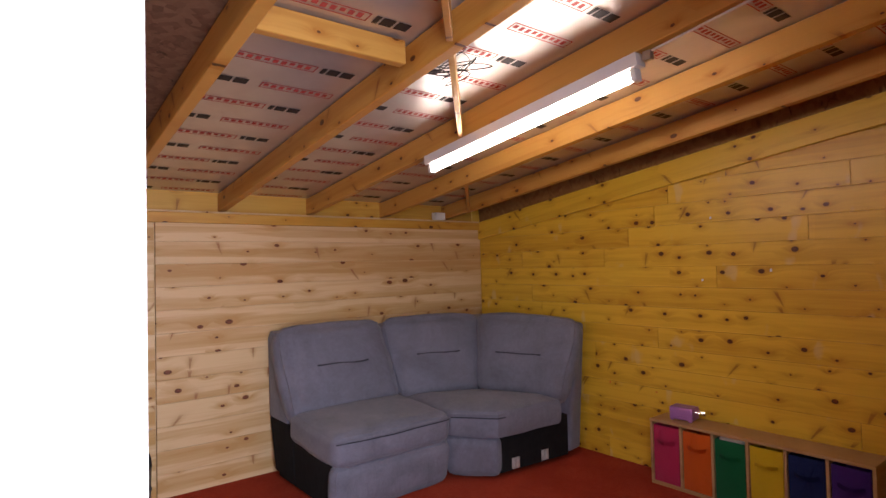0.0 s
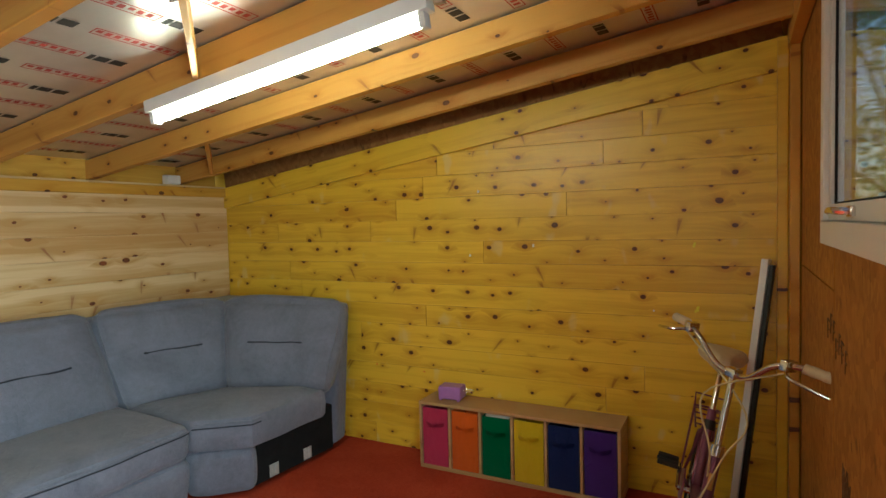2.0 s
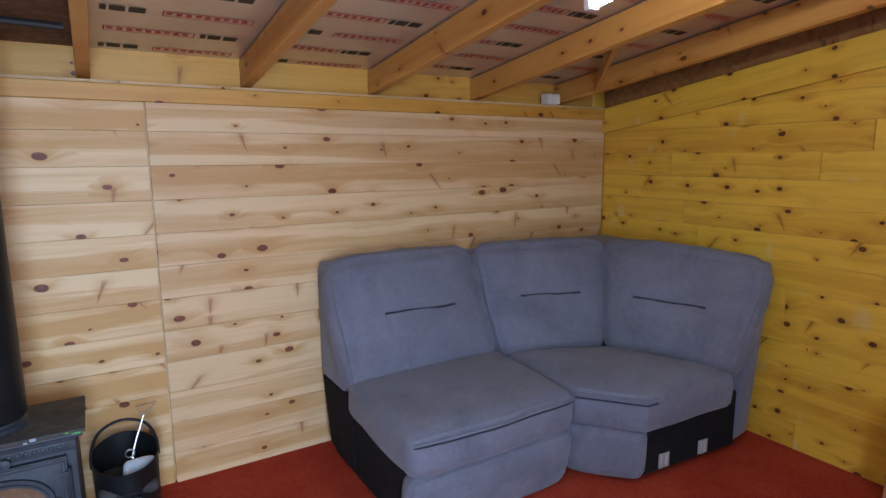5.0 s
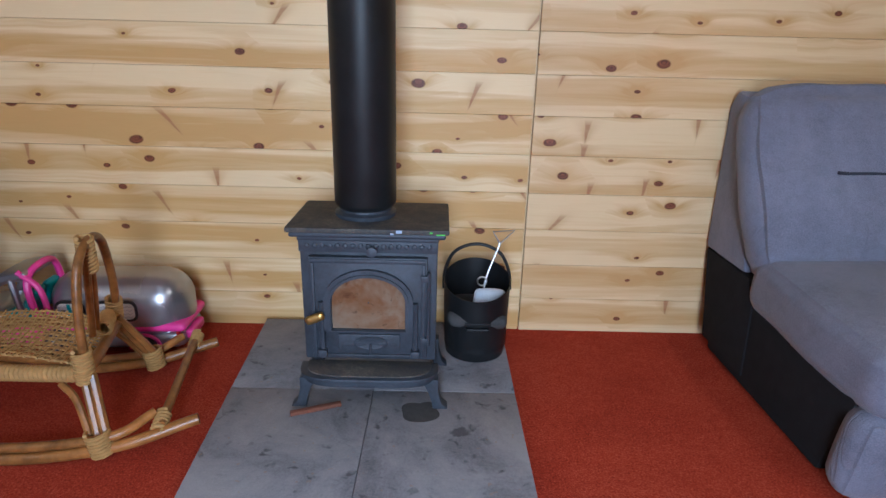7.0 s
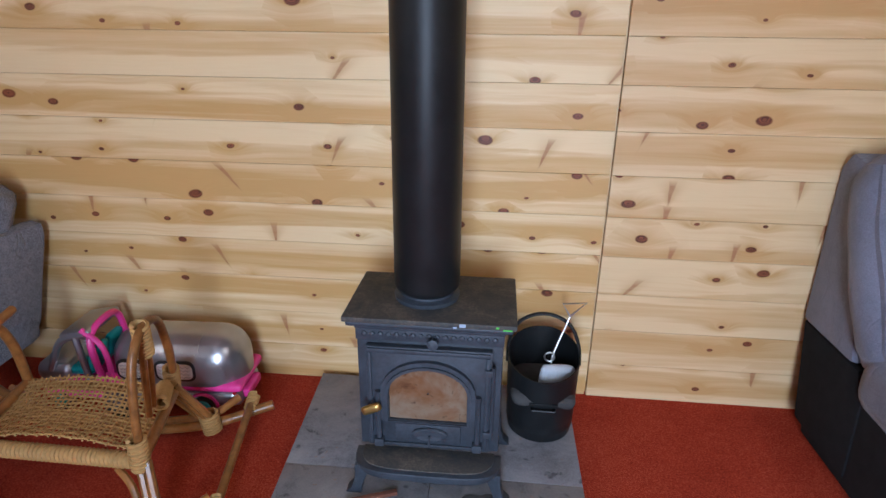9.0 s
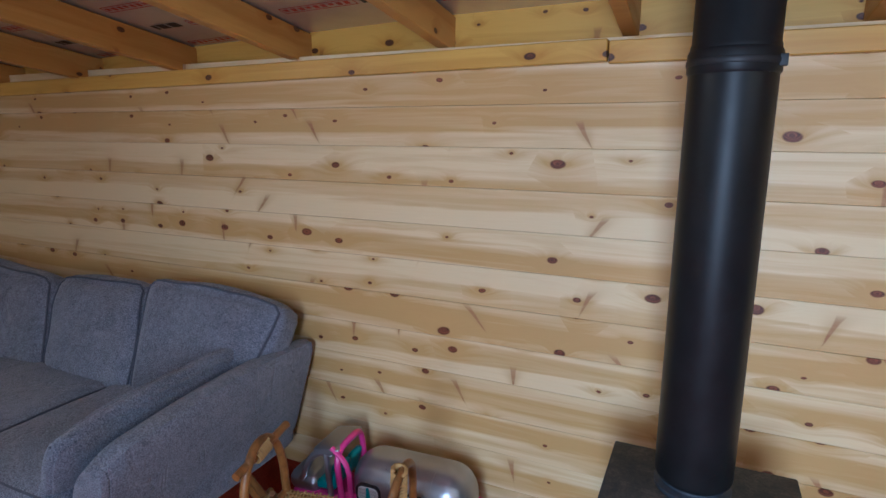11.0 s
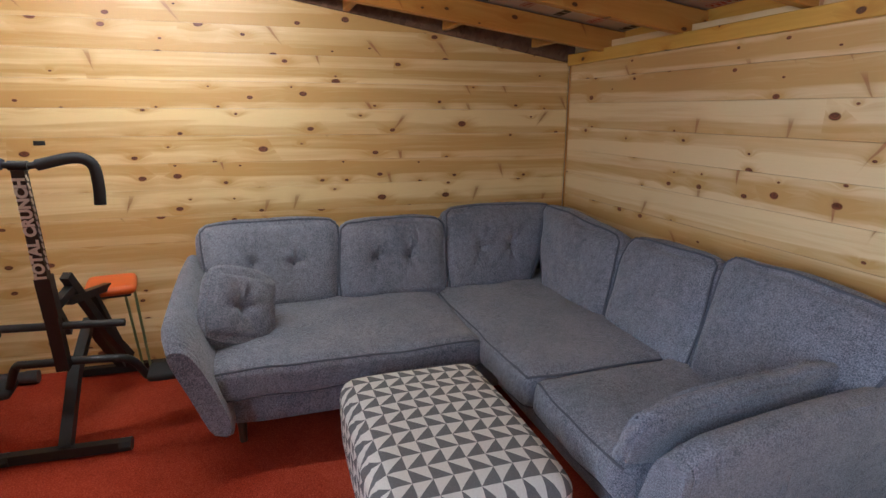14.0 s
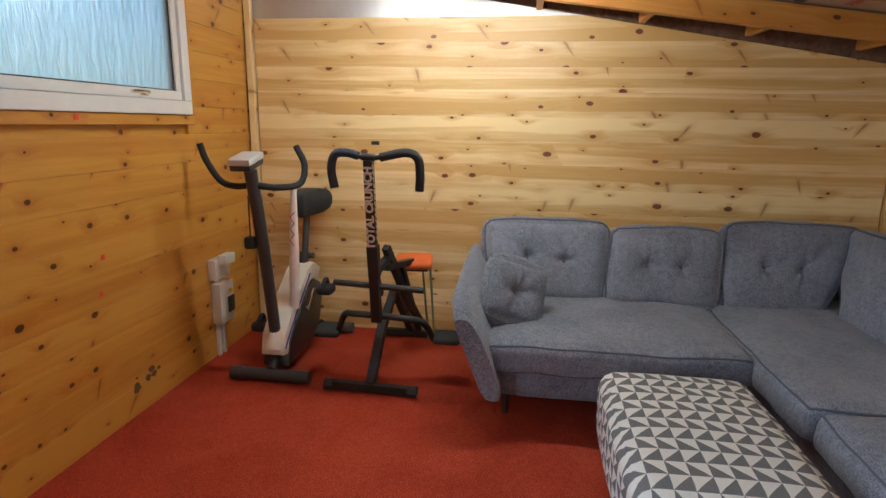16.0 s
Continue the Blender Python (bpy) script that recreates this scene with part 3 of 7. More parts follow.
def ceiling():
    bm = bmesh.new()
    z = lambda y, x: rafter_z(y, x) + ROOF

    def quad(x0, x1, y0, y1, drop, mat_i):
        f = bm.faces.new([bm.verts.new((x, y, z(y, x) - drop)) for x, y in ((x0, y0), (x0, y1), (x1, y1), (x1, y0))])
        f.material_index = mat_i

    def slab(x0, x1, mat_i, y0=SY - 0.1, y1=NY + 0.15):
        v = [bm.verts.new((x, y, z(y, x) + dz)) for dz in (0, 0.06) for x, y in ((x0, y0), (x0, y1), (x1, y1), (x1, y0))]
        for idx in ((0, 1, 2, 3), (7, 6, 5, 4), (0, 4, 5, 1), (1, 5, 6, 2), (2, 6, 7, 3), (3, 7, 4, 0)):
            bm.faces.new([v[i] for i in idx]).material_index = mat_i

    edges = [WX - 0.12] + RAFTERS + [EX + 0.12]
    rnd = random.Random(4)
    for i, (a, b) in enumerate(zip(edges, edges[1:])):
        bay = abs((a + b) / 2 + 0.515) < 0.2
        brown = bay or i in (0, len(edges) - 2)
        slab(a, b, 3 if brown else 0)
        if brown:
            continue
        y, k = SY + rnd.uniform(0.02, 0.15), rnd.randint(0, 1)
        while y < NY + 0.05:
            flip = 1 if k % 2 else -1
            cx = (a + b) / 2 + rnd.uniform(-0.03, 0.03)
            hw = min(0.25, (b - a) / 2 - 0.045)
            if hw < 0.1:
                break
            h = 0.050
            # red boxed word of plain bars, black mark of three plain blocks
            r0, r1 = (cx - hw, cx + 0.06) if flip > 0 else (cx - 0.06, cx + hw)
            for q in ((r0, r1, y, y + 0.005), (r0, r1, y + h - 0.005, y + h), (r0, r0 + 0.005, y, y + h), (r1 - 0.005, r1, y, y + h)):
                quad(*q, 0.002, 1)
            n = 9
            for j in range(n):
                u = r0 + 0.012 + (r1 - r0 - 0.024) * j / n
                quad(u, u + (r1 - r0) / n * 0.58, y + 0.012, y + h - (0.012 if j % 3 else 0.018), 0.002, 1)
            s0 = cx + 0.08 if flip > 0 else cx - hw
            for j, w in enumerate((0.020, 0.048, 0.052)):
                u = s0 + (0, 0.028, 0.086)[j]
                quad(u, min(u + w, cx + hw + 0.03), y + 0.002, y + h - 0.002, 0.002, 2)
            y += 0.205
            k += 1
    bmesh.ops.recalc_face_normals(bm, faces=bm.faces)
    return bm


roof = structure("ceiling", ceiling(), FOIL, "sloping roof lined with printed foil insulation boards")
for extra_mat in (PRINT_RED, PRINT_BLACK, OSB_DARK):
    roof.data.materials.append(extra_mat)


def rafter(x, w=0.047):
    y0, y1 = SY + 0.0, NY + 0.14
    L = math.hypot(y1 - y0, SLOPE * (y1 - y0))
    bm = bx(-L / 2, L / 2, -w / 2, w / 2, 0, 0.118, 0.003, 1)
    ob = structure("rafter", bm, BEAM, "orange varnished timber rafter under the roof")
    ob.matrix_world = pose(x, (y0 + y1) / 2, rafter_z((y0 + y1) / 2, x), 0, 0, 90) @ pose(0, 0, 0, 0, math.degrees(math.atan(SLOPE)), 0)
    return ob


for rx in RAFTERS:
    rafter(rx)


def beam(name, x0, x1, y0, y1, z0, z1, material, label, along="x", bev=0.003):
    """A straight timber whose grain runs along its length."""
    lx, ly = (x1 - x0, y1 - y0)
    if along == "x":
        ob = structure(name, bx(-lx / 2, lx / 2, -ly / 2, ly / 2, 0, z1 - z0, bev, 1), material, label)
        ob.matrix_world = pose((x0 + x1) / 2, (y0 + y1) / 2, z0)
    elif along == "y":
        ob = structure(name, bx(-ly / 2, ly / 2, -lx / 2, lx / 2, 0, z1 - z0, bev, 1), material, label)
        ob.matrix_world = pose((x0 + x1) / 2, (y0 + y1) / 2, z0, 0, 0, 90)
    else:
        h = z1 - z0
        ob = structure(name, bx(-h / 2, h / 2, -ly / 2, ly / 2, -lx / 2, lx / 2, bev, 1), material, label)
        ob.matrix_world = pose((x0 + x1) / 2, (y0 + y1) / 2, (z0 + z1) / 2, 0, 90, 0)
    return ob


plate = beam("wall_plate", WX, -0.880, NY - 0.026, NY + 0.09, 1.655, 1.721, PLATE, "varnished timber wall plate under the rafters")
plate.matrix_world = pose((WX - 0.880) / 2, NY + 0.032, 1.656, 0, -0.63, 0)
beam("wall_plate", -0.876, EX, NY - 0.026, NY + 0.09, 1.668, 1.734, PLATE, "varnished timber wall plate under the rafters")
beam("blocking_board", WX, EX, NY + 0.105, NY + 0.14, 1.70, 1.95, PLATE, "varnished boards between the rafter ends")

# sloping board along the top of the east wall
def sloped_board(name, x0, x1, ya, yb, za, zb, h, material, label):
    L = math.hypot(yb - ya, zb - za)
    ob = structure(name, bx(-L / 2, L / 2, (x0 - x1) / 2, (x1 - x0) / 2, 0, h, 0.003, 1), material, label)
    ob.matrix_world = pose((x0 + x1) / 2, (ya + yb) / 2, (za + zb) / 2, 0, 0, 90) @ pose(0, 0, 0, 0, -math.degrees(math.atan2(zb - za, yb - ya)), 0)
    return ob


sloped_board("trim_sloped", EX - 0.024, EX - 0.001, SY + 0.06, NY - 0.005, 2.103, 1.587, 0.150, PINE_Y, "sloping varnished board along the top of the wall")
sloped_board("trim_dark", EX - 0.0005, EX + 0.020, SY + 0.06, NY - 0.005, 2.232, 1.716, 0.15, OSB_BROWN, "brown board above the sloping trim")
# corner posts
beam("corner_post", EX - 0.035, EX - 0.002, SY + 0.045, SY + 0.09, 0.0, 2.25, PINE_Y, "varnished corner batten", "z")
beam("corner_post", EX - 0.10, EX - 0.002, SY + 0.002, SY + 0.043, 0.0, 2.25, PINE_O, "varnished corner batten", "z")
beam("corner_post", WX + 0.004, WX + 0.045, SY + 0.004, SY + 0.045, 0.0, 2.22, PINE_W, "pale corner batten", "z")
beam("corner_trim", WX + 0.0, WX + 0.010, NY - 0.010, NY, 0.0, 1.69, BEAM, "thin dark joint strip in the corner", "z")
beam("header_beam", WX, EX, SY + 0.002, SY + 0.05, 2.19, 2.31, BEAM, "varnished header beam over the windows")

# ---- doors and windows ----
def glass_mat(name, rough, tint, frosted):
    m, nt, b = node_mat(name, rough, 0)
    b.inputs["Base Color"].default_value = (*tint, 1)
    b.inputs["Transmission Weight"].default_value = 1.0
    b.inputs["IOR"].default_value = 1.45
    if frosted:
        v = coords(nt, (40, 40, 9), False)
        n = tex_noise(nt, v, 1.0, 4, 0.6, 0.6)
        bump(nt, b, n, 0.4, 0.02)
    return m


GLASS = glass_mat("window_glass", 0.02, (0.95, 0.98, 0.98), False)
FROSTED = glass_mat("rain_glass", 0.28, (0.95, 0.99, 0.99), True)


def window(name, w, glass, label):
    x0, x1, z0, z1 = w
    ob = structure(name, joined(bx(x0 - 0.06, x1 + 0.06, SY - 0.04, SY + 0.035, z0 - 0.065, z0, 0.004), bx(x0 - 0.06, x1 + 0.06, SY - 0.04, SY + 0.035, z1, z1 + 0.06, 0.004),
                                bx(x0 - 0.06, x0, SY - 0.04, SY + 0.035, z0 + 0.0005, z1 - 0.0005, 0.004), bx(x1, x1 + 0.06, SY - 0.04, SY + 0.035, z0 + 0.0005, z1 - 0.0005, 0.004)), WHITE, label)
    s = 0.045
    part("sash", joined(bx(x0 + 0.003, x1 - 0.003, SY - 0.03, SY + 0.022, z0 + 0.003, z0 + s, 0.004), bx(x0 + 0.003, x1 - 0.003, SY - 0.03, SY + 0.022, z1 - s, z1 - 0.003, 0.004),
                        bx(x0 + 0.003, x0 + s, SY - 0.03, SY + 0.0215, z0 + s + 0.0005, z1 - s - 0.0005, 0.004), bx(x1 - s, x1 - 0.003, SY - 0.03, SY + 0.0215, z0 + s + 0.0005, z1 - s - 0.0005, 0.004)), WHITE, ob)
    part("gasket", joined(bx(x0 + s, x0 + s + 0.006, SY + 0.0, SY + 0.013, z0 + s, z1 - s), bx(x1 - s - 0.006, x1 - s, SY + 0.0, SY + 0.013, z0 + s, z1 - s),
                          bx(x0 + s + 0.006, x1 - s - 0.006, SY + 0.0, SY + 0.013, z0 + s, z0 + s + 0.005)), RUBBER, ob, "dark rubber gasket")
    g = part("pane", bx(x0 + s - 0.004, x1 - s + 0.004, SY + 0.004, SY + 0.010, z0 + s - 0.004, z1 - s + 0.004), glass, ob, smooth=False)
    g.visible_shadow = False
    xh = x0 + 0.30 if x0 < 0 else x1 - 0.42
    h = part("handle", joined(bx(xh - 0.02, xh + 0.03, SY + 0.022, SY + 0.034, z0 + 0.012, z0 + 0.036, 0.004), tube([(xh, SY + 0.034, z0 + 0.024), (xh + 0.005, SY + 0.055, z0 + 0.026), (xh + 0.05, SY + 0.06, z0 + 0.028), (xh + 0.12, SY + 0.056, z0 + 0.026)], 0.008, 8, smooth=4)), CHROME, ob, "small chrome latch handle")
    return ob


window("window_1", WIN_W, FROSTED, "white plastic window with patterned frosted glass")
window("window_2", WIN_E, GLASS, "white plastic window with clear glass, trees outside")
# wooden surround of the frosted window
x0, x1, z0, z1 = WIN_W
for q, al in (((x0 - 0.095, x1 + 0.095, z0 - 0.115, z0 - 0.067), "x"), ((x0 - 0.098, x0 - 0.062, z0 - 0.066, z1 + 0.06), "z"), ((x1 + 0.062, x1 + 0.098, z0 - 0.066, z1 + 0.06), "z")):
    beam("window_trim", q[0], q[1], SY + 0.002, SY + 0.020, q[2], q[3], PINE_O, "varnished wooden strip round the window", al)

door_frame = structure("door_1", joined(bx(DOOR[0] - 0.06, DOOR[0], SY - 0.10, SY + 0.01, 0.0, DOOR[3] + 0.06, 0.004), bx(DOOR[1], DOOR[1] + 0.06, SY - 0.10, SY + 0.01, 0.0, DOOR[3] + 0.06, 0.004),
                                        bx(DOOR[0] + 0.0005, DOOR[1] - 0.0005, SY - 0.10, SY + 0.01, DOOR[3], DOOR[3] + 0.06, 0.004)), WHITE, "white plastic frame of the open doorway")
part("threshold", bx(DOOR[0] + 0.001, DOOR[1] - 0.001, SY - 0.10, SY + 0.0, 0.0, 0.02, 0.004), STEEL, door_frame, "worn metal threshold")

part("frame_stop", joined(bx(DOOR[0] - 0.058, DOOR[0] + 0.062, SY + 0.040, SY + 0.075, 0.0, DOOR[3] + 0.058, 0.004), bx(DOOR[0] - 0.058, DOOR[0] - 0.002, SY + 0.0105, SY + 0.0395, 0.0, DOOR[3] + 0.058, 0.003)), WHITE, door_frame, "white plastic inner stop of the frame")

# outside: ground and a hedge
GRASS = plain("grass", (0.06, 0.10, 0.025), 0.95, 0, 0.5, 20, 0.3, 0.2)
structure("ground", bx(-60, 60, -60, 60, -0.20, -0.10), GRASS, "grass around the cabin")
LEAF = plain("leaves", (0.13, 0.24, 0.06), 0.7, 0, 0.5, 9, 0.1)


def hedge():
    rnd = random.Random(11)
    verts, faces = [], []
    for i in range(5200):
        x, z = rnd.uniform(-9, 9), rnd.uniform(0, 1) ** 0.8 * 3.4
        y = -4.0 - 0.5 * math.sin(x * 1.3) - rnd.uniform(0, 1.2) - 0.25 * abs(z - 1.5)
        c, s = Vector((x, y, z - 0.1)), rnd.uniform(0.05, 0.11)
        a = Vector((rnd.gauss(0, 1), rnd.gauss(0, 1), rnd.gauss(0, 1))).normalized()
        b = a.orthogonal().normalized()
        k = len(verts)
        verts += [c - a * s, c + b * s * 0.45, c + a * s, c - b * s * 0.45]
        faces.append((k, k + 1, k + 2, k + 3))
    me = bpy.data.meshes.new("leaves")
    me.from_pydata([tuple(v) for v in verts], [], faces)
    me.materials.append(LEAF)
    return me


hedge_ob = thing("hedge", "leafy green hedge outside the cabin window", "hedge", pose(0, 0, 0))
leaves = new("leaves", hedge())
leaves.parent = hedge_ob
leaves["kind"] = "stuff"
rr = random.Random(5)
for i in range(9):
    hx = -8 + 2 * i
    part("stem", joined(*[tube([(hx, -4.8, -0.12), (hx + rr.uniform(-0.3, 0.3), -4.7, 1.2), (hx + rr.uniform(-0.9, 0.9), -4.8 + rr.uniform(-0.3, 0.3), rr.uniform(2.2, 3.0))], 0.035, 6, r2=0.008, smooth=4) for _ in range(3)]), DARKWOOD, hedge_ob)


def garden_tree(x, y, height, spread, seed):
    """A broad garden tree: tapered trunk, forked limbs, a crown of single leaves in clumps."""
    rnd = random.Random(seed)
    tree = thing("tree", "leafy green garden tree outside the clear window", "tree", pose(x, y, -0.12))
    part("trunk", tube([(0, 0, 0), (0.06, 0.02, height * 0.22), (-0.03, 0.05, height * 0.45)], 0.13, 10, r2=0.085, smooth=5), DARKWOOD, tree)
    verts, faces = [], []
    for k in range(11):
        a, up = 2.4 * k, rnd.uniform(0.30, 0.95)
        tip = Vector((math.cos(a) * spread * rnd.uniform(0.35, 0.85), math.sin(a) * spread * rnd.uniform(0.35, 0.85), height * up))
        part("limb", tube([(-0.02, 0.04, height * 0.30 + 0.01 * k), tip * 0.55 + Vector((0, 0, height * 0.14)), tip], 0.05, 6, r2=0.008, smooth=5), DARKWOOD, tree)
        for _ in range(5):
            c = tip + Vector((rnd.gauss(0, 0.42), rnd.gauss(0, 0.42), rnd.gauss(0, 0.34)))
            for _ in range(70):
                p = c + Vector((rnd.gauss(0, 0.22), rnd.gauss(0, 0.22), rnd.gauss(0, 0.17)))
                d = Vector((rnd.gauss(0, 1), rnd.gauss(0, 1), rnd.gauss(-0.3, 0.7))).normalized()
                e, q = d.orthogonal().normalized(), rnd.uniform(0.04, 0.075)
                n = len(verts)
                verts += [tuple(p - d * q), tuple(p + e * q * 0.5), tuple(p + d * q), tuple(p - e * q * 0.5)]
                faces.append((n, n + 1, n + 2, n + 3))
    me = bpy.data.meshes.new("crown")
    me.from_pydata(verts, [], faces)
    me.materials.append(LEAF)
    crown = new("crown", me)
    crown.parent = tree
    crown["kind"] = "stuff"
    return tree


garden_tree(8.6, -0.9, 4.9, 2.1, 3)
garden_tree(12.4, -3.2, 5.6, 2.4, 9)

# ---- ceiling light ----
def emit_mat(name, col, strength):
    m, nt, b = node_mat(name, 0.4)
    b.inputs["Base Color"].default_value = (0.9, 0.9, 0.9, 1)
    b.inputs["Emission Color"].default_value = (*col, 1)
    b.inputs["Emission Strength"].default_value = strength
    return m


TUBE_GLOW = emit_mat("tube_glow", (1.0, 0.91, 0.74), 74.0)
TUBE_GLOW_WEST = emit_mat("tube_glow_west", (1.0, 0.91, 0.76), 120.0)
LAMP_X, LAMP_Y0, LAMP_Y1 = 1.055, 1.96, 3.25


def batten(x, glow, dy=0.0):
    ym = (LAMP_Y0 + LAMP_Y1) / 2 + dy
    lamp = thing("ceiling_light", "white batten light with a lit fluorescent tube, fixed under a rafter", "light fitting", pose(x, ym, rafter_z(ym, x), 0, 0, 90) @ pose(0, 0, 0, 0, math.degrees(math.atan(SLOPE)), 0), "batten lights")
    part("body", bx(-0.645, 0.645, -0.028, 0.028, -0.052, -0.001, 0.006), WHITE, lamp)
    part("tube", tube([(-0.605, 0, -0.078), (0.605, 0, -0.078)], 0.0165, 12), glow, lamp, "glowing white fluorescent tube")
    for s in (-1, 1):
        part("lamp_holder", bx(s * 0.610 - (0.004 if s > 0 else 0.018), s * 0.610 + (0.018 if s > 0 else 0.004), -0.02, 0.02, -0.098, -0.0525, 0.004), WHITE, lamp)
    return lamp


batten(LAMP_X, TUBE_GLOW)
batten(RAFTERS[1] - 0.005, TUBE_GLOW_WEST, -0.35)
cable = thing("power_cable", "white plastic cable clipped under the rafter", "cable")
part("cable", tube([(LAMP_X, LAMP_Y0 - 0.02, rafter_z(LAMP_Y0) - 0.012), (LAMP_X, 1.5, rafter_z(1.5) - 0.006), (LAMP_X, SY + 0.05, rafter_z(SY + 0.05) - 0.006)], 0.005, 8), WHITE_TRIM, cable)
part("gland", bx(LAMP_X - 0.012, LAMP_X + 0.012, LAMP_Y0 - 0.045, LAMP_Y0 - 0.012, rafter_z(LAMP_Y0) - 0.04, rafter_z(LAMP_Y0) - 0.006, 0.004), STEEL, cable, "small metal cable gland")


def brace(p, q, w, h):
    """A flat timber on edge from p to q."""
    p, q = Vector(p), Vector(q)
    L = (q - p).length
    ob = structure("diagonal_brace", bx(0, L, -w / 2, w / 2, -h / 2, h / 2, 0.002, 1), BEAM, "short timber brace between two rafters")
    ob.matrix_world = Matrix.Translation(p) @ (q - p).to_track_quat("X", "Z").to_matrix().to_4x4()
    return ob


# a diagonal brace that runs between the rafters
def diag(x):
    return 2.25 + (x - 0.41) * 1.115


for xa, xb in ((-0.18, 0.385), (0.435, 1.03), (1.70, 2.29)):
    brace((xa, diag(xa), rafter_z(diag(xa)) + 0.045), (xb, diag(xb), rafter_z(diag(xb)) + 0.045), 0.022, 0.085)
for yb in (4.3, 3.75, 3.2, 2.65):
    beam("nogging", WX + 0.075, -4.005, yb, yb + 0.035, rafter_z(yb, WX) + 0.012, rafter_z(yb, WX) + 0.075, BEAM, "short timber nogging beside the wall")
beam("nogging", -0.17, 0.38, 2.46, 2.50, rafter_z(2.46) + 0.03, rafter_z(2.46) + 0.115, BEAM, "timber nogging between rafters")

jb = thing("junction_box", "small white plastic junction box over the wall plate", "junction box", pose(2.215, NY + 0.04, 1.752))
part("box", bx(-0.05, 0.05, -0.03, 0.03, 0, 0.062, 0.005), WHITE_TRIM, jb)
part("lid", bx(-0.046, 0.046, -0.036, -0.0305, 0.004, 0.058, 0.003), WHITE_TRIM, jb)

# ---- two-piece suede sofa in the corner ----
def sofa_back(parent, corners, seed):
    bm, at = pad(corners, 0.17, 0.075, 0.045, 38, 0.010, seed, groove=(0.02, 0.46, 0.020))
    b = part("backrest", bm, SUEDE, parent)
    run = [at(Vector((0.40 * k / 8, -1.0, 0.008))).lerp(at(Vector((0.40 * k / 8, 1.0, 0.008))), -0.045) for k in range(-8, 9)]
    part("stitched_crease", tube(run, 0.0055, 6), SUEDE_SEAM, b, "dark stitched crease")
    return b


def front_seams(parent, m, size, seed):
    """The twin stitched seams along the top of a seat's front edge."""
    at = shaper(*size, 0.055, 0.025, 0.006, seed)
    for cz, cloth, r in ((0.52, SUEDE_SEAM, 0.0036), (0.66, SUEDE, 0.0065)):
        part("seat_piping", tube([m @ (at(Vector((k / 12, -1.0, cz))) + Vector((0, -0.001, 0))) for k in range(-12, 13)], r, 6), cloth, parent, "stitched seam along the seat's edge")


recl = thing("recliner_sofa", "blue-grey suede armless sofa section against the pine wall", "sofa", pose(0, 0, 0))
SA0, SA1 = 0.685, 1.495
SAM = (SA0 + SA1) / 2
part("base", prism([(3.79, 0.02), (4.46, 0.02), (4.53, 0.40), (4.26, 0.36), (3.72, 0.285)], SA0 + 0.012, SA1 - 0.012, 0.012, axis="x"), BLACKCLOTH, recl, "black fabric lining of the open side")
seat_m = pose(SAM, 3.955, 0.365, 3, 0, 0)
part("seat", soft(SA1 - SA0, 0.62, 0.185, 0.055, 0.025, 26, 0.006, 1.0), SUEDE, recl, m=seat_m)
front_seams(recl, seat_m, (SA1 - SA0, 0.62, 0.185), 1.0)
part("front_panel", soft(SA1 - SA0 - 0.012, 0.10, 0.255, 0.045, 0.022, 16, 0.006, 2.0), SUEDE, recl, m=pose(SAM, 3.712, 0.140, 9, 0, 0))
sofa_back(recl, ((SA0 - 0.004, 4.15, 0.44), (1.478, 4.16, 0.44), (1.462, 4.40, 0.985), (SA0 - 0.008, 4.415, 0.975)), 4.0)
part("back_lining", prism([(4.20, 0.05), (4.50, 0.05), (4.580, 0.37), (4.584, 0.38), (4.27, 0.38), (4.22, 0.30)], SA0 + 0.004, SA1 - 0.012, 0.012, axis="x"), BLACKCLOTH, recl, "black fabric lining below the back")
part("back_shell", prism([(4.30, 0.383), (4.590, 0.383), (4.604, 0.90), (4.56, 0.955), (4.49, 0.94)], SA0 + 0.003, SA1 - 0.005, 0.015, axis="x"), SUEDE, recl)

wedge = thing("corner_sofa_section", "blue-grey suede corner wedge sofa section, its black joining side bare", "sofa", pose(0, 0, 0))
WEDGE = [(1.512, 3.665), (1.70, 3.435), (2.255, 3.405), (2.275, 3.47), (2.03, 4.02), (1.505, 4.24)]
base_poly = [(1.57, 3.745), (1.765, 3.50), (2.385, 3.455), (2.41, 3.60), (2.15, 4.05), (1.53, 4.30)]
part("base", prism(base_poly, 0.03, 0.31, 0.008), BLACKCLOTH, wedge, "black fabric side with joining brackets")


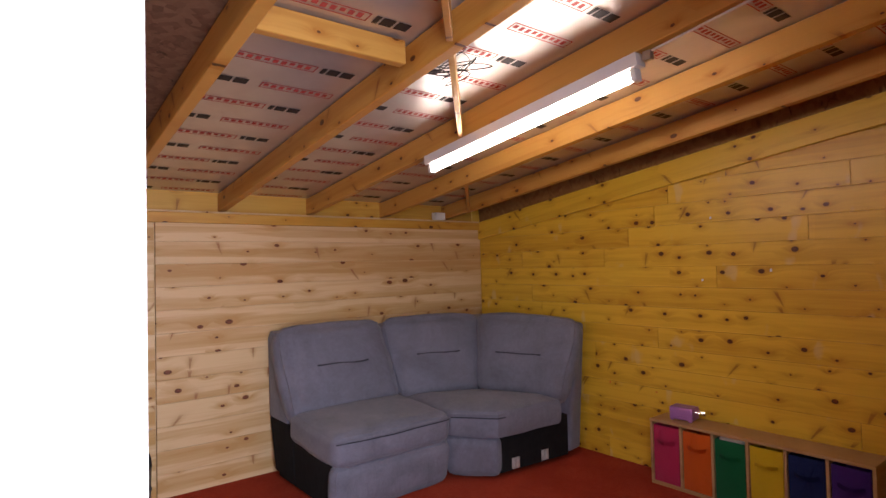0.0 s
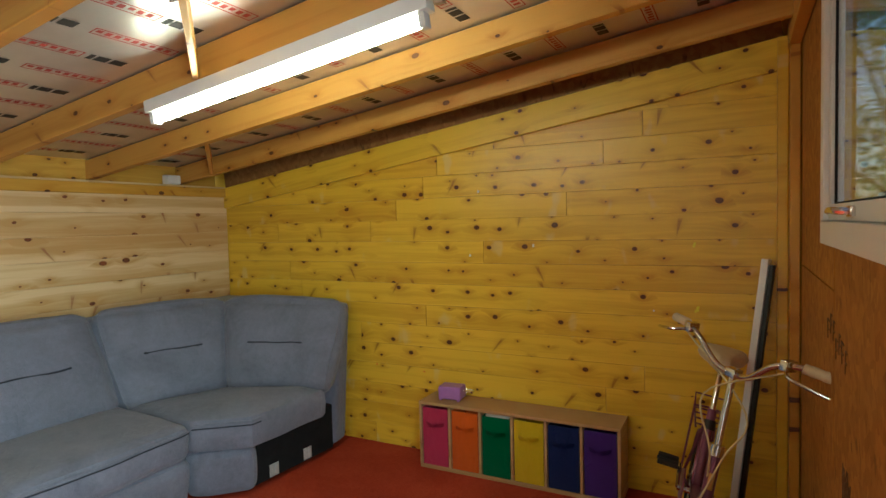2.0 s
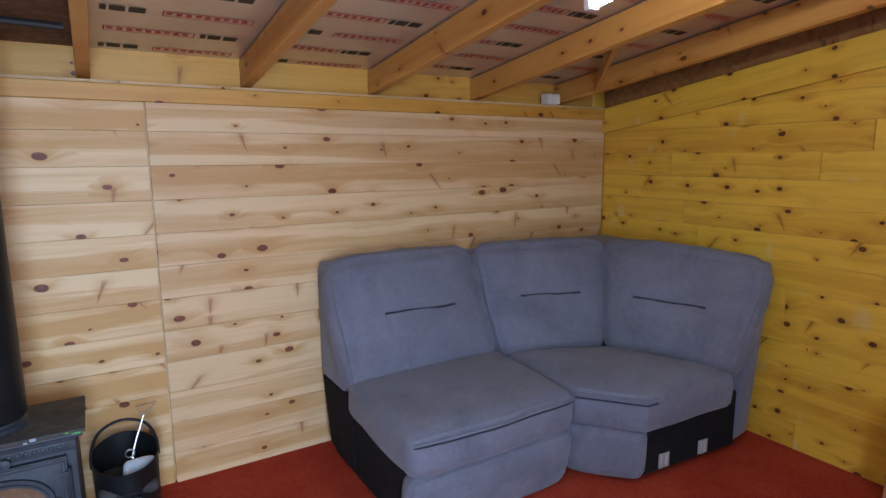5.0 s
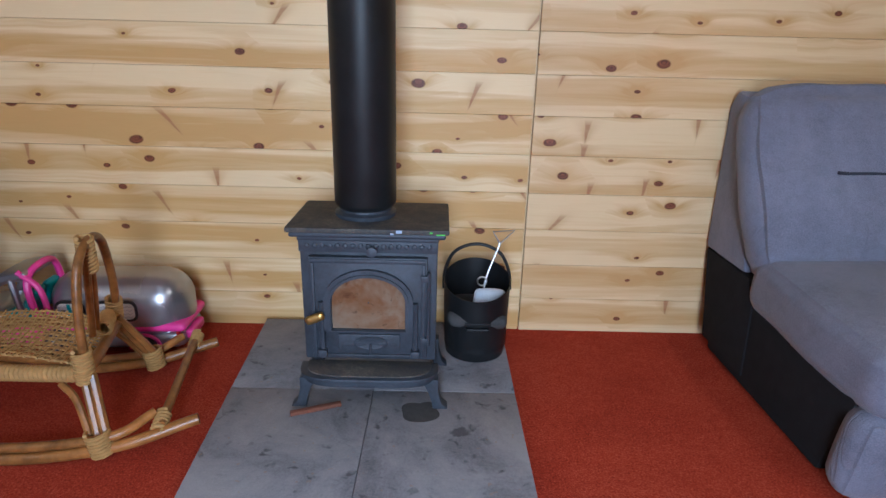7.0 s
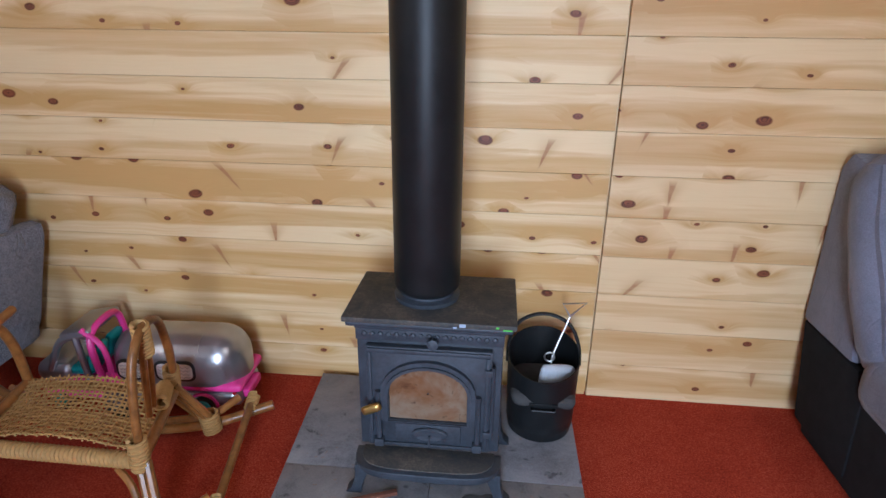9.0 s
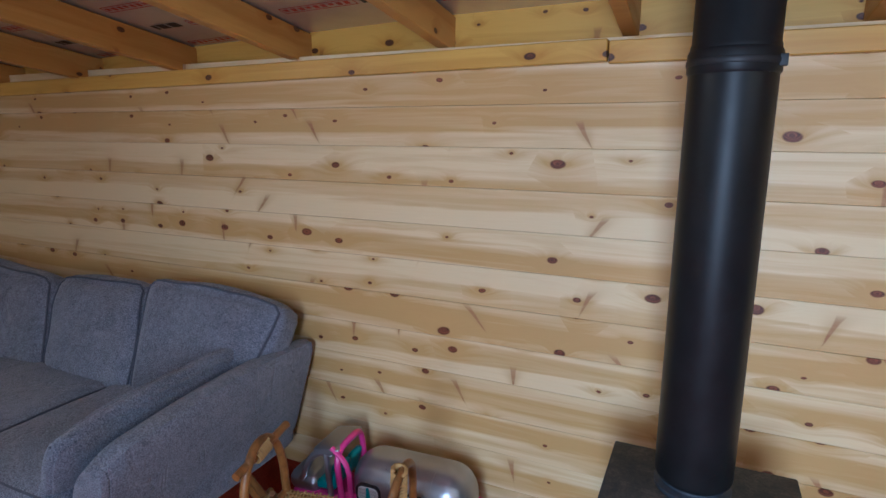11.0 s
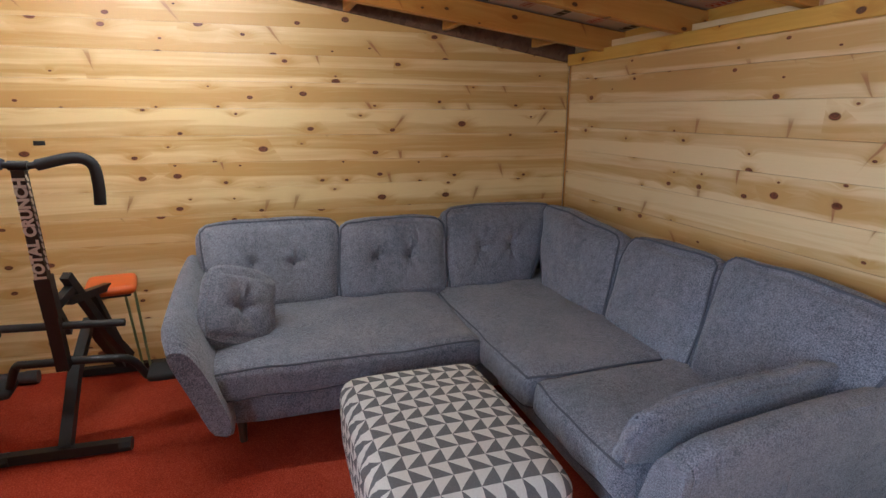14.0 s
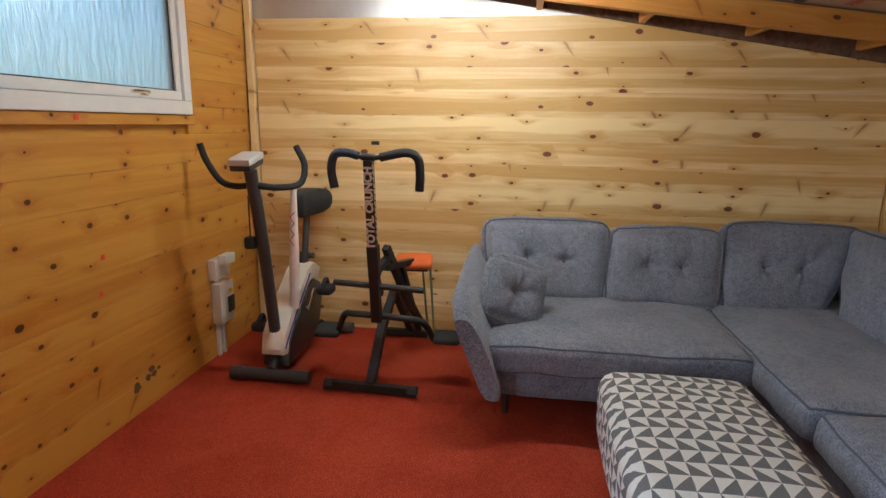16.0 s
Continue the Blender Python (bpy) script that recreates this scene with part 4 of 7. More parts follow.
def soft_prism(poly, z0, z1, puff, inset=0.0):
    """A cushion over a polygon with a domed top and rounded rim."""
    bm = bmesh.new()
    cx, cy = sum(p[0] for p in poly) / len(poly), sum(p[1] for p in poly) / len(poly)
    dense = []
    for (ax, ay), (bx_, by_) in zip(poly, poly[1:] + poly[:1]):
        for k in range(8):
            dense.append((ax + (bx_ - ax) * k / 8, ay + (by_ - ay) * k / 8))
    prof = [(0.97, 0.0), (1.0, 0.12), (1.012, 0.5), (1.0, 0.82), (0.965, 0.95), (0.90, 1.0), (0.75, 1.04), (0.5, 1.07), (0.25, 1.08)]
    rings = []
    for s, h in prof:
        z = z0 + (z1 - z0) * min(h, 1) + puff * max(0, (h - 1) / 0.08)
        rings.append([bm.verts.new((cx + (x - cx) * s, cy + (y - cy) * s, z + 0.006 * noise.noise(Vector((x * 5, y * 5, s * 3))))) for x, y in dense])
    n = len(dense)
    for a, b in zip(rings, rings[1:]):
        for k in range(n):
            bm.faces.new((a[k], a[(k + 1) % n], b[(k + 1) % n], b[k]))
    bm.faces.new(rings[-1])
    bm.faces.new(rings[0][::-1])
    bmesh.ops.recalc_face_normals(bm, faces=bm.faces)
    return bm


part("seat", soft_prism(WEDGE, 0.28, 0.452, 0.035), SUEDE, wedge)
wcx, wcy = sum(p[0] for p in WEDGE) / 6, sum(p[1] for p in WEDGE) / 6
for grow, sz, cloth, r in ((1.014, 0.405, SUEDE_SEAM, 0.0036), (1.008, 0.424, SUEDE, 0.0065)):
    part("seat_piping", tube([(wcx + (x - wcx) * grow, wcy + (y - wcy) * grow, sz) for x, y in (WEDGE[0], (1.61, 3.545), WEDGE[1], (1.76, 3.432))], r, 6), cloth, wedge, "stitched seam along the seat's edge")
part("front_panel", soft(0.345, 0.10, 0.25, 0.040, 0.018, 14, 0.005, 5.0), SUEDE, wedge, m=pose(1.658, 3.628, 0.150, 0, 0, -50.4) @ pose(0, 0, 0, 9, 0, 0))
sofa_back(wedge, ((1.484, 4.165, 0.44), (2.018, 3.962, 0.44), (2.212, 4.145, 0.985), (1.470, 4.41, 0.985)), 6.0)
sofa_back(wedge, ((1.996, 3.980, 0.44), (2.235, 3.392, 0.44), (2.405, 3.362, 0.965), (2.180, 4.185, 0.985)), 7.0)
part("back_shell", loft([(2.40, 3.455), (2.54, 3.475), (2.625, 3.62), (2.625, 4.598), (1.51, 4.598), (1.51, 4.33), (2.15, 4.08)], 0.04,
                        [(2.43, 3.385), (2.56, 3.43), (2.632, 3.60), (2.632, 4.600), (1.505, 4.600), (1.505, 4.47), (2.25, 4.21)], 0.935, 0.03), SUEDE, wedge)
for bxp, byp in ((1.90, 3.466), (2.16, 3.450)):
    br = part("joining_bracket", joined(bx(-0.032, 0.032, -0.006, 0.0, -0.035, 0.035, 0.002), bx(-0.020, -0.008, -0.012, -0.005, -0.028, 0.028, 0.002), bx(0.008, 0.020, -0.012, -0.005, -0.028, 0.028, 0.002)), ZINC, wedge, "steel joining bracket", m=pose(bxp, byp + 0.025, 0.075, 0, 0, -4.5))

# ---- cube storage ----
CX0, CX1, CY0, CY1, CZ = 2.425, 2.635, 1.685, 2.840, 0.395
cube = thing("cube_storage_unit", "low beech-effect storage unit with six open cubes, on the carpet", "shelf unit", pose(0, 0, 0))
part("top", bx(CX0 - 0.005, CX1, CY0, CY1, CZ - 0.016, CZ, 0.002), BEECH, cube)
part("bottom", bx(CX0, CX1, CY0, CY1, 0.0, 0.022, 0.002), BEECH, cube)
part("back", bx(CX1 - 0.008, CX1 - 0.001, CY0 + 0.002, CY1 - 0.002, 0.0225, CZ - 0.0165), BEECH, cube)
TINTS = [("pink", (0.50, 0.03, 0.10)), ("orange", (0.72, 0.12, 0.01)), ("green", (0.0, 0.13, 0.045)), ("yellow", (0.72, 0.50, 0.015)), ("navy blue", (0.008, 0.018, 0.10)), ("purple", (0.06, 0.018, 0.19))]
cell = (CY1 - CY0 - 0.015) / 6
for i in range(7):
    yy = CY1 - 0.015 - i * cell
    part("divider", bx(CX0, CX1 - 0.009, yy, yy + 0.015, 0.0225, CZ - 0.0165, 0.001), BEECH, cube)
for i, (nm, col) in enumerate(TINTS):
    y1_ = CY1 - 0.015 - i * cell - 0.006
    y0_ = y1_ - cell + 0.027
    cloth = fabric("cloth_" + nm.replace(" ", "_"), tuple(c * 0.75 for c in col), col, 600, 0.9, 0.15)
    tint = thing("storage_box", nm + " fabric storage box with a loop handle in its cube", "storage box", pose(CX0 + 0.004, (y0_ + y1_) / 2, 0.0225), "storage boxes in the cube unit")
    w = (y1_ - y0_) / 2
    hgt = CZ - 0.016 - 0.0225 - (0.018 if i != 2 else 0.022)
    part("body", joined(bx(0, 0.006, -w, w, 0, hgt, 0.002), bx(0.0065, 0.185, -w, -w + 0.005, 0, hgt, 0.001), bx(0.0065, 0.185, w - 0.005, w, 0, hgt, 0.001), bx(0.180, 0.185, -w + 0.0055, w - 0.0055, 0, hgt, 0.001), bx(0.0065, 0.1795, -w + 0.0055, w - 0.0055, 0, 0.006)), cloth, tint)
    hz = hgt * 0.74
    sag = (0.012, 0.008, 0.002, 0.004, 0.010, 0.012)[i]
    strap = bmesh.new()
    pts = [(-0.058, 0), (-0.05, -0.004), (-0.025, -0.018), (0.0, -0.022), (0.025, -0.018), (0.05, -0.004), (0.058, 0)]
    va = [[strap.verts.new((x, y, hz + dz - sag * (1 - (y / 0.06) ** 2))) for y, x in pts] for dz in (-0.011, 0.011)]
    for k in range(len(pts) - 1):
        strap.faces.new((va[0][k], va[0][k + 1], va[1][k + 1], va[1][k]))
    bmesh.ops.solidify(strap, geom=strap.faces[:], thickness=0.003)
    part("handle", strap, cloth, tint, "sewn fabric loop handle")
    if i == 2:
        part("stuffing", soft(0.14, 2 * w - 0.03, 0.05, 0.02, 0.006, 8, 0.01, 3), WHITE_TRIM, tint, "pale plastic bag stuffed inside", m=pose(0.09, 0, hgt - 0.012))

LILAC = plain("lilac_tin", (0.42, 0.20, 0.56), 0.35, 0.2, 0.08, 30, 0.02)
tin = thing("toy_case", "small lilac case with a raised pull handle, on the storage unit", "toy", pose(2.535, 2.68, CZ + 0.008, 0, 0, 96))
part("body", bx(-0.075, 0.065, -0.05, 0.05, 0.0, 0.075, 0.010, 3), LILAC, tin)
part("rib", bx(-0.045, 0.03, 0.0505, 0.054, 0.012, 0.020, 0.002), LILAC, tin)
part("lid_seam", bx(-0.0765, 0.0665, -0.0515, 0.0515, 0.050, 0.054, 0.001), LILAC, tin)
part("pull_handle", joined(tube([(-0.066, 0.02, 0.052), (-0.135, 0.02, 0.048)], 0.003, 6), tube([(-0.066, -0.02, 0.052), (-0.135, -0.02, 0.048)], 0.003, 6), bx(-0.142, -0.13, -0.03, 0.03, 0.041, 0.055, 0.004)), CHROME, tin, "thin metal pull handle")
for wx in (-0.06, 0.05):
    part("wheel", lathe([(0.0, -0.006), (0.010, -0.006), (0.010, 0.006), (0.0, 0.006)], 10), LILAC, tin, m=pose(wx, 0.045, 0.002, 90, 0, 0))

# ---- grey corner sofa ----
def back_cushion(parent, corners, seed, tufted=True):
    tf = ((-0.31, 0.02), (0.31, 0.02)) if tufted else ((-0.3, 0.0), (0.3, 0.0))
    bm, at = pad(corners, 0.15, 0.045, 0.045, 40, 0.012, seed, tf, 0.045 if tufted else 0.012, None, 0.011 if tufted else 0.005)
    c = part("back_cushion", bm, GREYWEAVE, parent)
    rim = [(-1, k / 10) for k in range(-9, 10)] + [(k / 10, 1) for k in range(-9, 10)] + [(1, -k / 10) for k in range(-9, 10)]
    part("piping", tube([at(Vector((u, -1.0, v))) for u, v in rim], 0.0048, 6), PIPING, c)
    for u, v in tf if tufted else ():
        spot = at(Vector((math.copysign(abs(u) ** 1.25, u), -1.0, v ** 1.25)))
        part("button", soft(0.020, 0.012, 0.020, 0.006, 0.002, 3, 0), PIPING, c, m=Matrix.Translation(spot))
    return c


def seat_cushion(parent, x0, x1, y0, y1, z0, z1, seed, sides):
    """A boxed seat cushion; sides: the open sides ("s" or "e") that carry piping."""
    m = pose((x0 + x1) / 2, (y0 + y1) / 2, (z0 + z1) / 2)
    size = (x1 - x0, y1 - y0, z1 - z0)
    c = part("seat_cushion", soft(*size, 0.040, 0.022, 30, 0.010, seed), GREYWEAVE, parent, m=m)
    at = shaper(*size, 0.040, 0.022, 0.010, seed)
    for e in (1, -1):
        run = []
        if "s" in sides:
            run += [at(Vector((k / 12, -1.0, 0.98 * e))) for k in range(-12, 13)]
        if "e" in sides:
            run += [at(Vector((1.0, k / 12, 0.98 * e))) for k in range(-12, 13)]
        part("piping", tube([m @ q for q in run], 0.0048, 6), PIPING, c)
    return c


def arm_bm(length, h, t0, t1, flare=0.12):
    """A flared arm: tapers downwards, rounded nose at the front, along local x."""
    bm = bmesh.new()
    n, k = 20, 16
    rings = []
    for i in range(n + 1):
        u = i / n
        x = u * length
        top = h * (0.94 + 0.06 * math.sin(u * 2.6)) - 0.03 * (1 - u)
        lo = 0.14 + 0.03 * u
        nose = 1 - max(0, (0.10 - u) / 0.10) ** 2 * 0.22
        ring = []
        for j in range(k):
            a = 2 * math.pi * j / k
            cy, sz = math.cos(a), math.sin(a)
            e = 0.55
            py = math.copysign(abs(cy) ** e, cy)
            pz = math.copysign(abs(sz) ** e, sz)
            z = (top + lo) / 2 + pz * (top - lo) / 2 * nose
            f = (z - lo) / (top - lo)
            half = (t0 + (t1 - t0) * f) / 2
            ring.append(bm.verts.new((x, py * half + flare * max(0.0, f) ** 1.4, z)))
        rings.append(ring)
    for a, b in zip(rings, rings[1:]):
        for j in range(k):
            bm.faces.new((a[j], a[(j + 1) % k], b[(j + 1) % k], b[j]))
    bm.faces.new(rings[0][::-1])
    bm.faces.new(rings[-1])
    bmesh.ops.recalc_face_normals(bm, faces=bm.faces)
    return bm


gs = thing("corner_sofa", "grey woven fabric corner sofa with buttoned back cushions", "sofa", pose(0, 0, 0))
part("base_west", soft(0.92, 1.96, 0.18, 0.04, 0.006, 10, 0.003, 1), GREYWEAVE, gs, m=pose(-3.70, 3.50, 0.225))
part("base_north", soft(1.30, 0.86, 0.18, 0.04, 0.006, 10, 0.003, 2), GREYWEAVE, gs, m=pose(-2.74, 4.12, 0.225))
part("back_west", soft(0.10, 2.05, 0.46, 0.04, 0.008, 10, 0.004, 3), GREYWEAVE, gs, m=pose(-4.285, 3.52, 0.39))
part("back_north", soft(2.10, 0.10, 0.46, 0.04, 0.008, 10, 0.004, 4), GREYWEAVE, gs, m=pose(-3.17, 4.545, 0.39))
seat_cushion(gs, -4.10, -3.17, 2.50, 3.58, 0.28, 0.42, 5, "e")
seat_cushion(gs, -4.10, -2.775, 3.595, 4.44, 0.28, 0.425, 6, "se")
seat_cushion(gs, -2.768, -2.20, 3.615, 4.44, 0.28, 0.42, 7, "s")
for i, (xb, xt, y0_, y1_, y2_, y3_, zt) in enumerate(((-3.85, -4.03, 2.47, 3.055, 3.10, 2.415, 0.812), (-3.84, -4.01, 3.07, 3.635, 3.675, 3.115, 0.795), (-3.84, -4.05, 3.65, 4.14, 4.38, 3.70, 0.835))):
    back_cushion(gs, ((xb, y0_, 0.415), (xb, y1_, 0.415), (xt, y2_, zt), (xt, y3_, zt - 0.005)), 10 + i)
back_cushion(gs, ((-3.76, 4.155, 0.415), (-3.195, 4.175, 0.415), (-3.315, 4.335, 0.780), (-4.05, 4.305, 0.835)), 21, False)
back_cushion(gs, ((-3.185, 4.175, 0.415), (-2.650, 4.185, 0.415), (-2.765, 4.405, 0.800), (-3.300, 4.375, 0.790)), 22, False)
back_cushion(gs, ((-2.640, 4.185, 0.415), (-2.085, 4.175, 0.420), (-2.030, 4.420, 0.800), (-2.750, 4.425, 0.830)), 23, False)
arm_e = part("arm", arm_bm(0.92, 0.64, 0.11, 0.13), GREYWEAVE, gs, m=pose(-2.155, 3.64, 0.0, 0, 0, 90) @ Matrix.Diagonal((1, -1, 1, 1)))
arm_s = part("arm", arm_bm(1.06, 0.66, 0.09, 0.095, 0.17), GREYWEAVE, gs, m=pose(-3.10, 2.535, 0.0, 0, 0, 180))
for lx, ly in ((-3.37, 2.58), (-3.30, 3.45), (-2.30, 3.74), (-2.30, 4.40), (-4.05, 2.60), (-4.05, 4.40)):
    part("leg", tube([(lx, ly, 0.15), (lx, ly, 0.0)], 0.024, 10, r2=0.015), DARKWOOD, gs, "short dark turned wooden leg")

scat = thing("scatter_cushion", "small grey buttoned cushion leaning on the sofa arm", "cushion", pose(-3.50, 2.600, 0.550))
face = Vector((-0.76, -0.50, -0.40)).to_track_quat("Y", "Z").to_matrix().to_4x4()
part("cover", soft(0.29, 0.07, 0.28, 0.030, 0.040, 30, 0.010, 31, ((0.0, 0.0),), 0.045, None, 0.010), GREYWEAVE, scat, m=face @ pose(0, 0, 0, 0, 22, 0))
part("piping", tube([(-0.143, 0, -0.137), (0.143, 0, -0.137), (0.148, 0, 0.142), (-0.148, 0, 0.142)], 0.0045, 6, closed=True), PIPING, scat, m=face @ pose(0, 0, 0, 0, 22, 0))
scat2 = thing("scatter_cushion", "long grey cushion slumped along the sofa arm", "cushion", pose(-2.225, 3.99, 0.50))
part("cover", soft(0.74, 0.06, 0.25, 0.026, 0.034, 26, 0.020, 33), GREYWEAVE, scat2, m=pose(0, 0, 0.0, 0, 0, 90) @ pose(0, 0, 0, 24, -4, 0))
part("piping", tube([(-0.368, 0, -0.122), (0.368, 0, -0.122), (0.37, 0, 0.125), (-0.37, 0, 0.125)], 0.0045, 6, closed=True), PIPING, scat2, m=pose(0, 0, 0.0, 0, 0, 90) @ pose(0, 0, 0, 24, -4, 0))

# ---- footstool with a black and white triangle print ----
def make_triangles():
    m, nt, b = node_mat("triangle_print", 0.9, 0, 0.2)
    tc = nt.nodes.new("ShaderNodeTexCoord")
    sep = nt.nodes.new("ShaderNodeSeparateXYZ")
    nt.links.new(tc.outputs["UV"], sep.inputs[0])
    fu, fv = math_node(nt, "FRACT", sep.outputs[0]), math_node(nt, "FRACT", sep.outputs[1])
    odd = math_node(nt, "GREATER_THAN", math_node(nt, "FRACT", math_node(nt, "MULTIPLY", sep.outputs[0], 0.5)), 0.5)
    flip = math_node(nt, "ABSOLUTE", math_node(nt, "SUBTRACT", odd, fv))
    tri = math_node(nt, "GREATER_THAN", fu, flip)
    n = tex_noise(nt, coords(nt, spread=False), 300, 2, 0.7)
    dark = ramp(nt, n, [(0.3, (0.12, 0.115, 0.12)), (0.7, (0.19, 0.185, 0.19))])
    pale = ramp(nt, n, [(0.3, (0.60, 0.58, 0.54)), (0.7, (0.74, 0.72, 0.68))])
    nt.links.new(mix(nt, tri, pale, dark), b.inputs["Base Color"])
    bump(nt, b, n, 0.2, 0.001)
    return m


TRI = make_triangles()


def stool():
    w, d, h = 0.80, 0.53, 0.27
    bm = soft(w, d, h, 0.055, 0.018, 22, 0.003, 40)
    uv = bm.loops.layers.uv.new("uv")
    for f in bm.faces:
        c = f.calc_center_median()
        side = c.z < h / 2 - 0.055
        ax = abs(c.x) / w > abs(c.y) / d
        for l in f.loops:
            p = l.vert.co
            if not side:
                u, v = p.x, p.y
            elif ax:
                u, v = math.copysign(w / 2, p.x) + math.copysign(h / 2 - 0.02 - p.z, p.x), p.y
            else:
                u, v = p.x, math.copysign(d / 2, p.y) + math.copysign(h / 2 - 0.02 - p.z, p.y)
            l[uv].uv = (u / 0.060 + 20, v / 0.057 + 20)
    return bm


st = thing("footstool", "padded footstool in a charcoal and white triangle print", "footstool", pose(-2.615, 3.215, 0.0))
part("cover", stool(), TRI, st, m=pose(0, 0, 0.275))
part("base", bx(-0.37, 0.37, -0.24, 0.24, 0.10, 0.145, 0.006), BLACKCLOTH, st, "dark fabric underside")
for sx in (-0.33, 0.33):
    for sy in (-0.20, 0.20):
        part("leg", tube([(sx, sy, 0.10), (sx, sy, 0)], 0.022, 10, r2=0.016), DARKWOOD, st, "short dark wooden leg")

# ---- hearth and stove ----
hearth = thing("hearth", "hearth of grey sooty paving slabs laid on the carpet", "hearth", pose(0, 0, 0))
for i, slab in enumerate((((-0.943, 3.612), (-0.5225, 3.628), (-0.5225, 4.0952), (-0.972, 4.0952)), ((-0.972, 4.0965), (-0.5225, 4.0965), (-0.5225, 4.585), (-1.0, 4.585)),
                          ((-0.5212, 3.628), (-0.072, 3.640), (-0.075, 4.0952), (-0.5212, 4.0952)), ((-0.5212, 4.0965), (-0.075, 4.0965), (-0.075, 4.585), (-0.5212, 4.585)))):
    part("slab", prism(slab, 0.0, 0.040 - 0.001 * (i in (1, 2)), 0.002), CONCRETE, hearth)


def stain(cx, cy, r, seed, z):
    bm = bmesh.new()
    ring = [bm.verts.new((cx + r * (1 + 0.35 * noise.noise(Vector((math.cos(a) * 1.3 + seed, math.sin(a) * 1.3, 0)))) * math.cos(a), cy + 0.8 * r * (1 + 0.35 * noise.noise(Vector((math.cos(a) * 1.3, math.sin(a) * 1.3 + seed, 5)))) * math.sin(a), z)) for a in [2 * math.pi * k / 28 for k in range(28)]]
    low = [bm.verts.new((v.co.x, v.co.y, z - 0.0008)) for v in ring]
    bm.faces.new(ring)
    for k in range(28):
        bm.faces.new((ring[k - 1], low[k - 1], low[k], ring[k]))
    bmesh.ops.recalc_face_normals(bm, faces=bm.faces)
    return bm


part("ash_stain", stain(-0.372, 3.985, 0.062, 3.0, 0.0412), ASH, hearth, "patch of black spilt soot")

stove = thing("wood_stove", "black cast-iron wood stove with arched glass door, on the hearth", "stove", pose(-0.524, 4.055, 0.04))
part("body", bx(-0.195, 0.195, 0.0, 0.245, 0.135, 0.53, 0.006), IRON, stove)
part("top_plate", bx(-0.226, 0.226, -0.035, 0.265, 0.540, 0.556, 0.006), IRON_DUSTY, stove, "dusty top plate")
part("moulding", bx(-0.217, 0.217, -0.028, 0.258, 0.526, 0.541, 0.006, 3), IRON, stove)
part("moulding", bx(-0.198, 0.198, -0.014, 0.250, 0.512, 0.527, 0.005, 3), IRON, stove)
part("frieze", bx(-0.196, 0.196, -0.008, -0.0005, 0.478, 0.512, 0.002), IRON, stove, "cast frieze with a row of raised studs")
for i in range(17):
    part("stud", soft(0.013, 0.007, 0.013, 0.003, 0.001, 2, 0), IRON, stove, m=pose(-0.172 + 0.0215 * i, -0.009, 0.497, 0, 45, 0))
part("paint_spill", joined(bx(0.190, 0.214, -0.0362, -0.034, 0.541, 0.545, 0.001), bx(0.172, 0.180, -0.0362, -0.034, 0.546, 0.551, 0.001)), plain("green_paint", (0.10, 0.55, 0.06), 0.5), stove, "bright green paint smear")
part("paint_spill", joined(bx(0.080, 0.096, -0.0365, -0.034, 0.545, 0.554, 0.001), bx(0.064, 0.074, -0.0365, -0.034, 0.541, 0.546, 0.001)), plain("pale_blue_paint", (0.35, 0.45, 0.60), 0.5), stove, "pale blue paint smear")
part("vent_knob", lathe([(0.0, 0), (0.010, 0), (0.007, 0.010), (0.015, 0.016), (0.015, 0.024), (0.0, 0.028)], 14), IRON, stove, m=pose(0.012, -0.012, 0.488, 90, 0, 0))


def arch(x0, x1, z0, zs, rise, n=14):
    pts = [(x0, z0), (x1, z0)]
    for k in range(n + 1):
        a = math.pi * k / n
        pts.append(((x0 + x1) / 2 + (x1 - x0) / 2 * math.cos(a), zs + rise * math.sin(a)))
    return pts


def arch_frame(outer, inner, y0, y1):
    bm = bmesh.new()
    va = [[bm.verts.new((u, y, v)) for u, v in o] for y in (y0, y1) for o in (outer, inner)]
    n = len(outer)
    for k in range(n):
        j = (k + 1) % n
        for a, b in ((0, 1), (1, 3), (3, 2), (2, 0)):
            bm.faces.new((va[a][k], va[a][j], va[b][j], va[b][k]))
    bmesh.ops.recalc_face_normals(bm, faces=bm.faces)
    return bm


dr = part("door", bx(-0.168, 0.168, -0.022, -0.001, 0.150, 0.468, 0.005), IRON, stove)
for q in ((-0.162, 0.162, 0.452, 0.464), (-0.162, -0.152, 0.156, 0.4515), (0.152, 0.162, 0.156, 0.4515), (-0.1515, 0.1515, 0.156, 0.166)):
    part("door_border", bx(q[0], q[1], -0.028, -0.0215, q[2], q[3], 0.003), IRON, dr)
part("door_frame", joined(arch_frame(arch(-0.128, 0.128, 0.245, 0.335, 0.100), arch(-0.106, 0.106, 0.250, 0.335, 0.078), -0.036, -0.0225), arch_frame(arch(-0.116, 0.116, 0.246, 0.335, 0.088), arch(-0.108, 0.108, 0.249, 0.335, 0.080), -0.042, -0.0365)), IRON, dr)


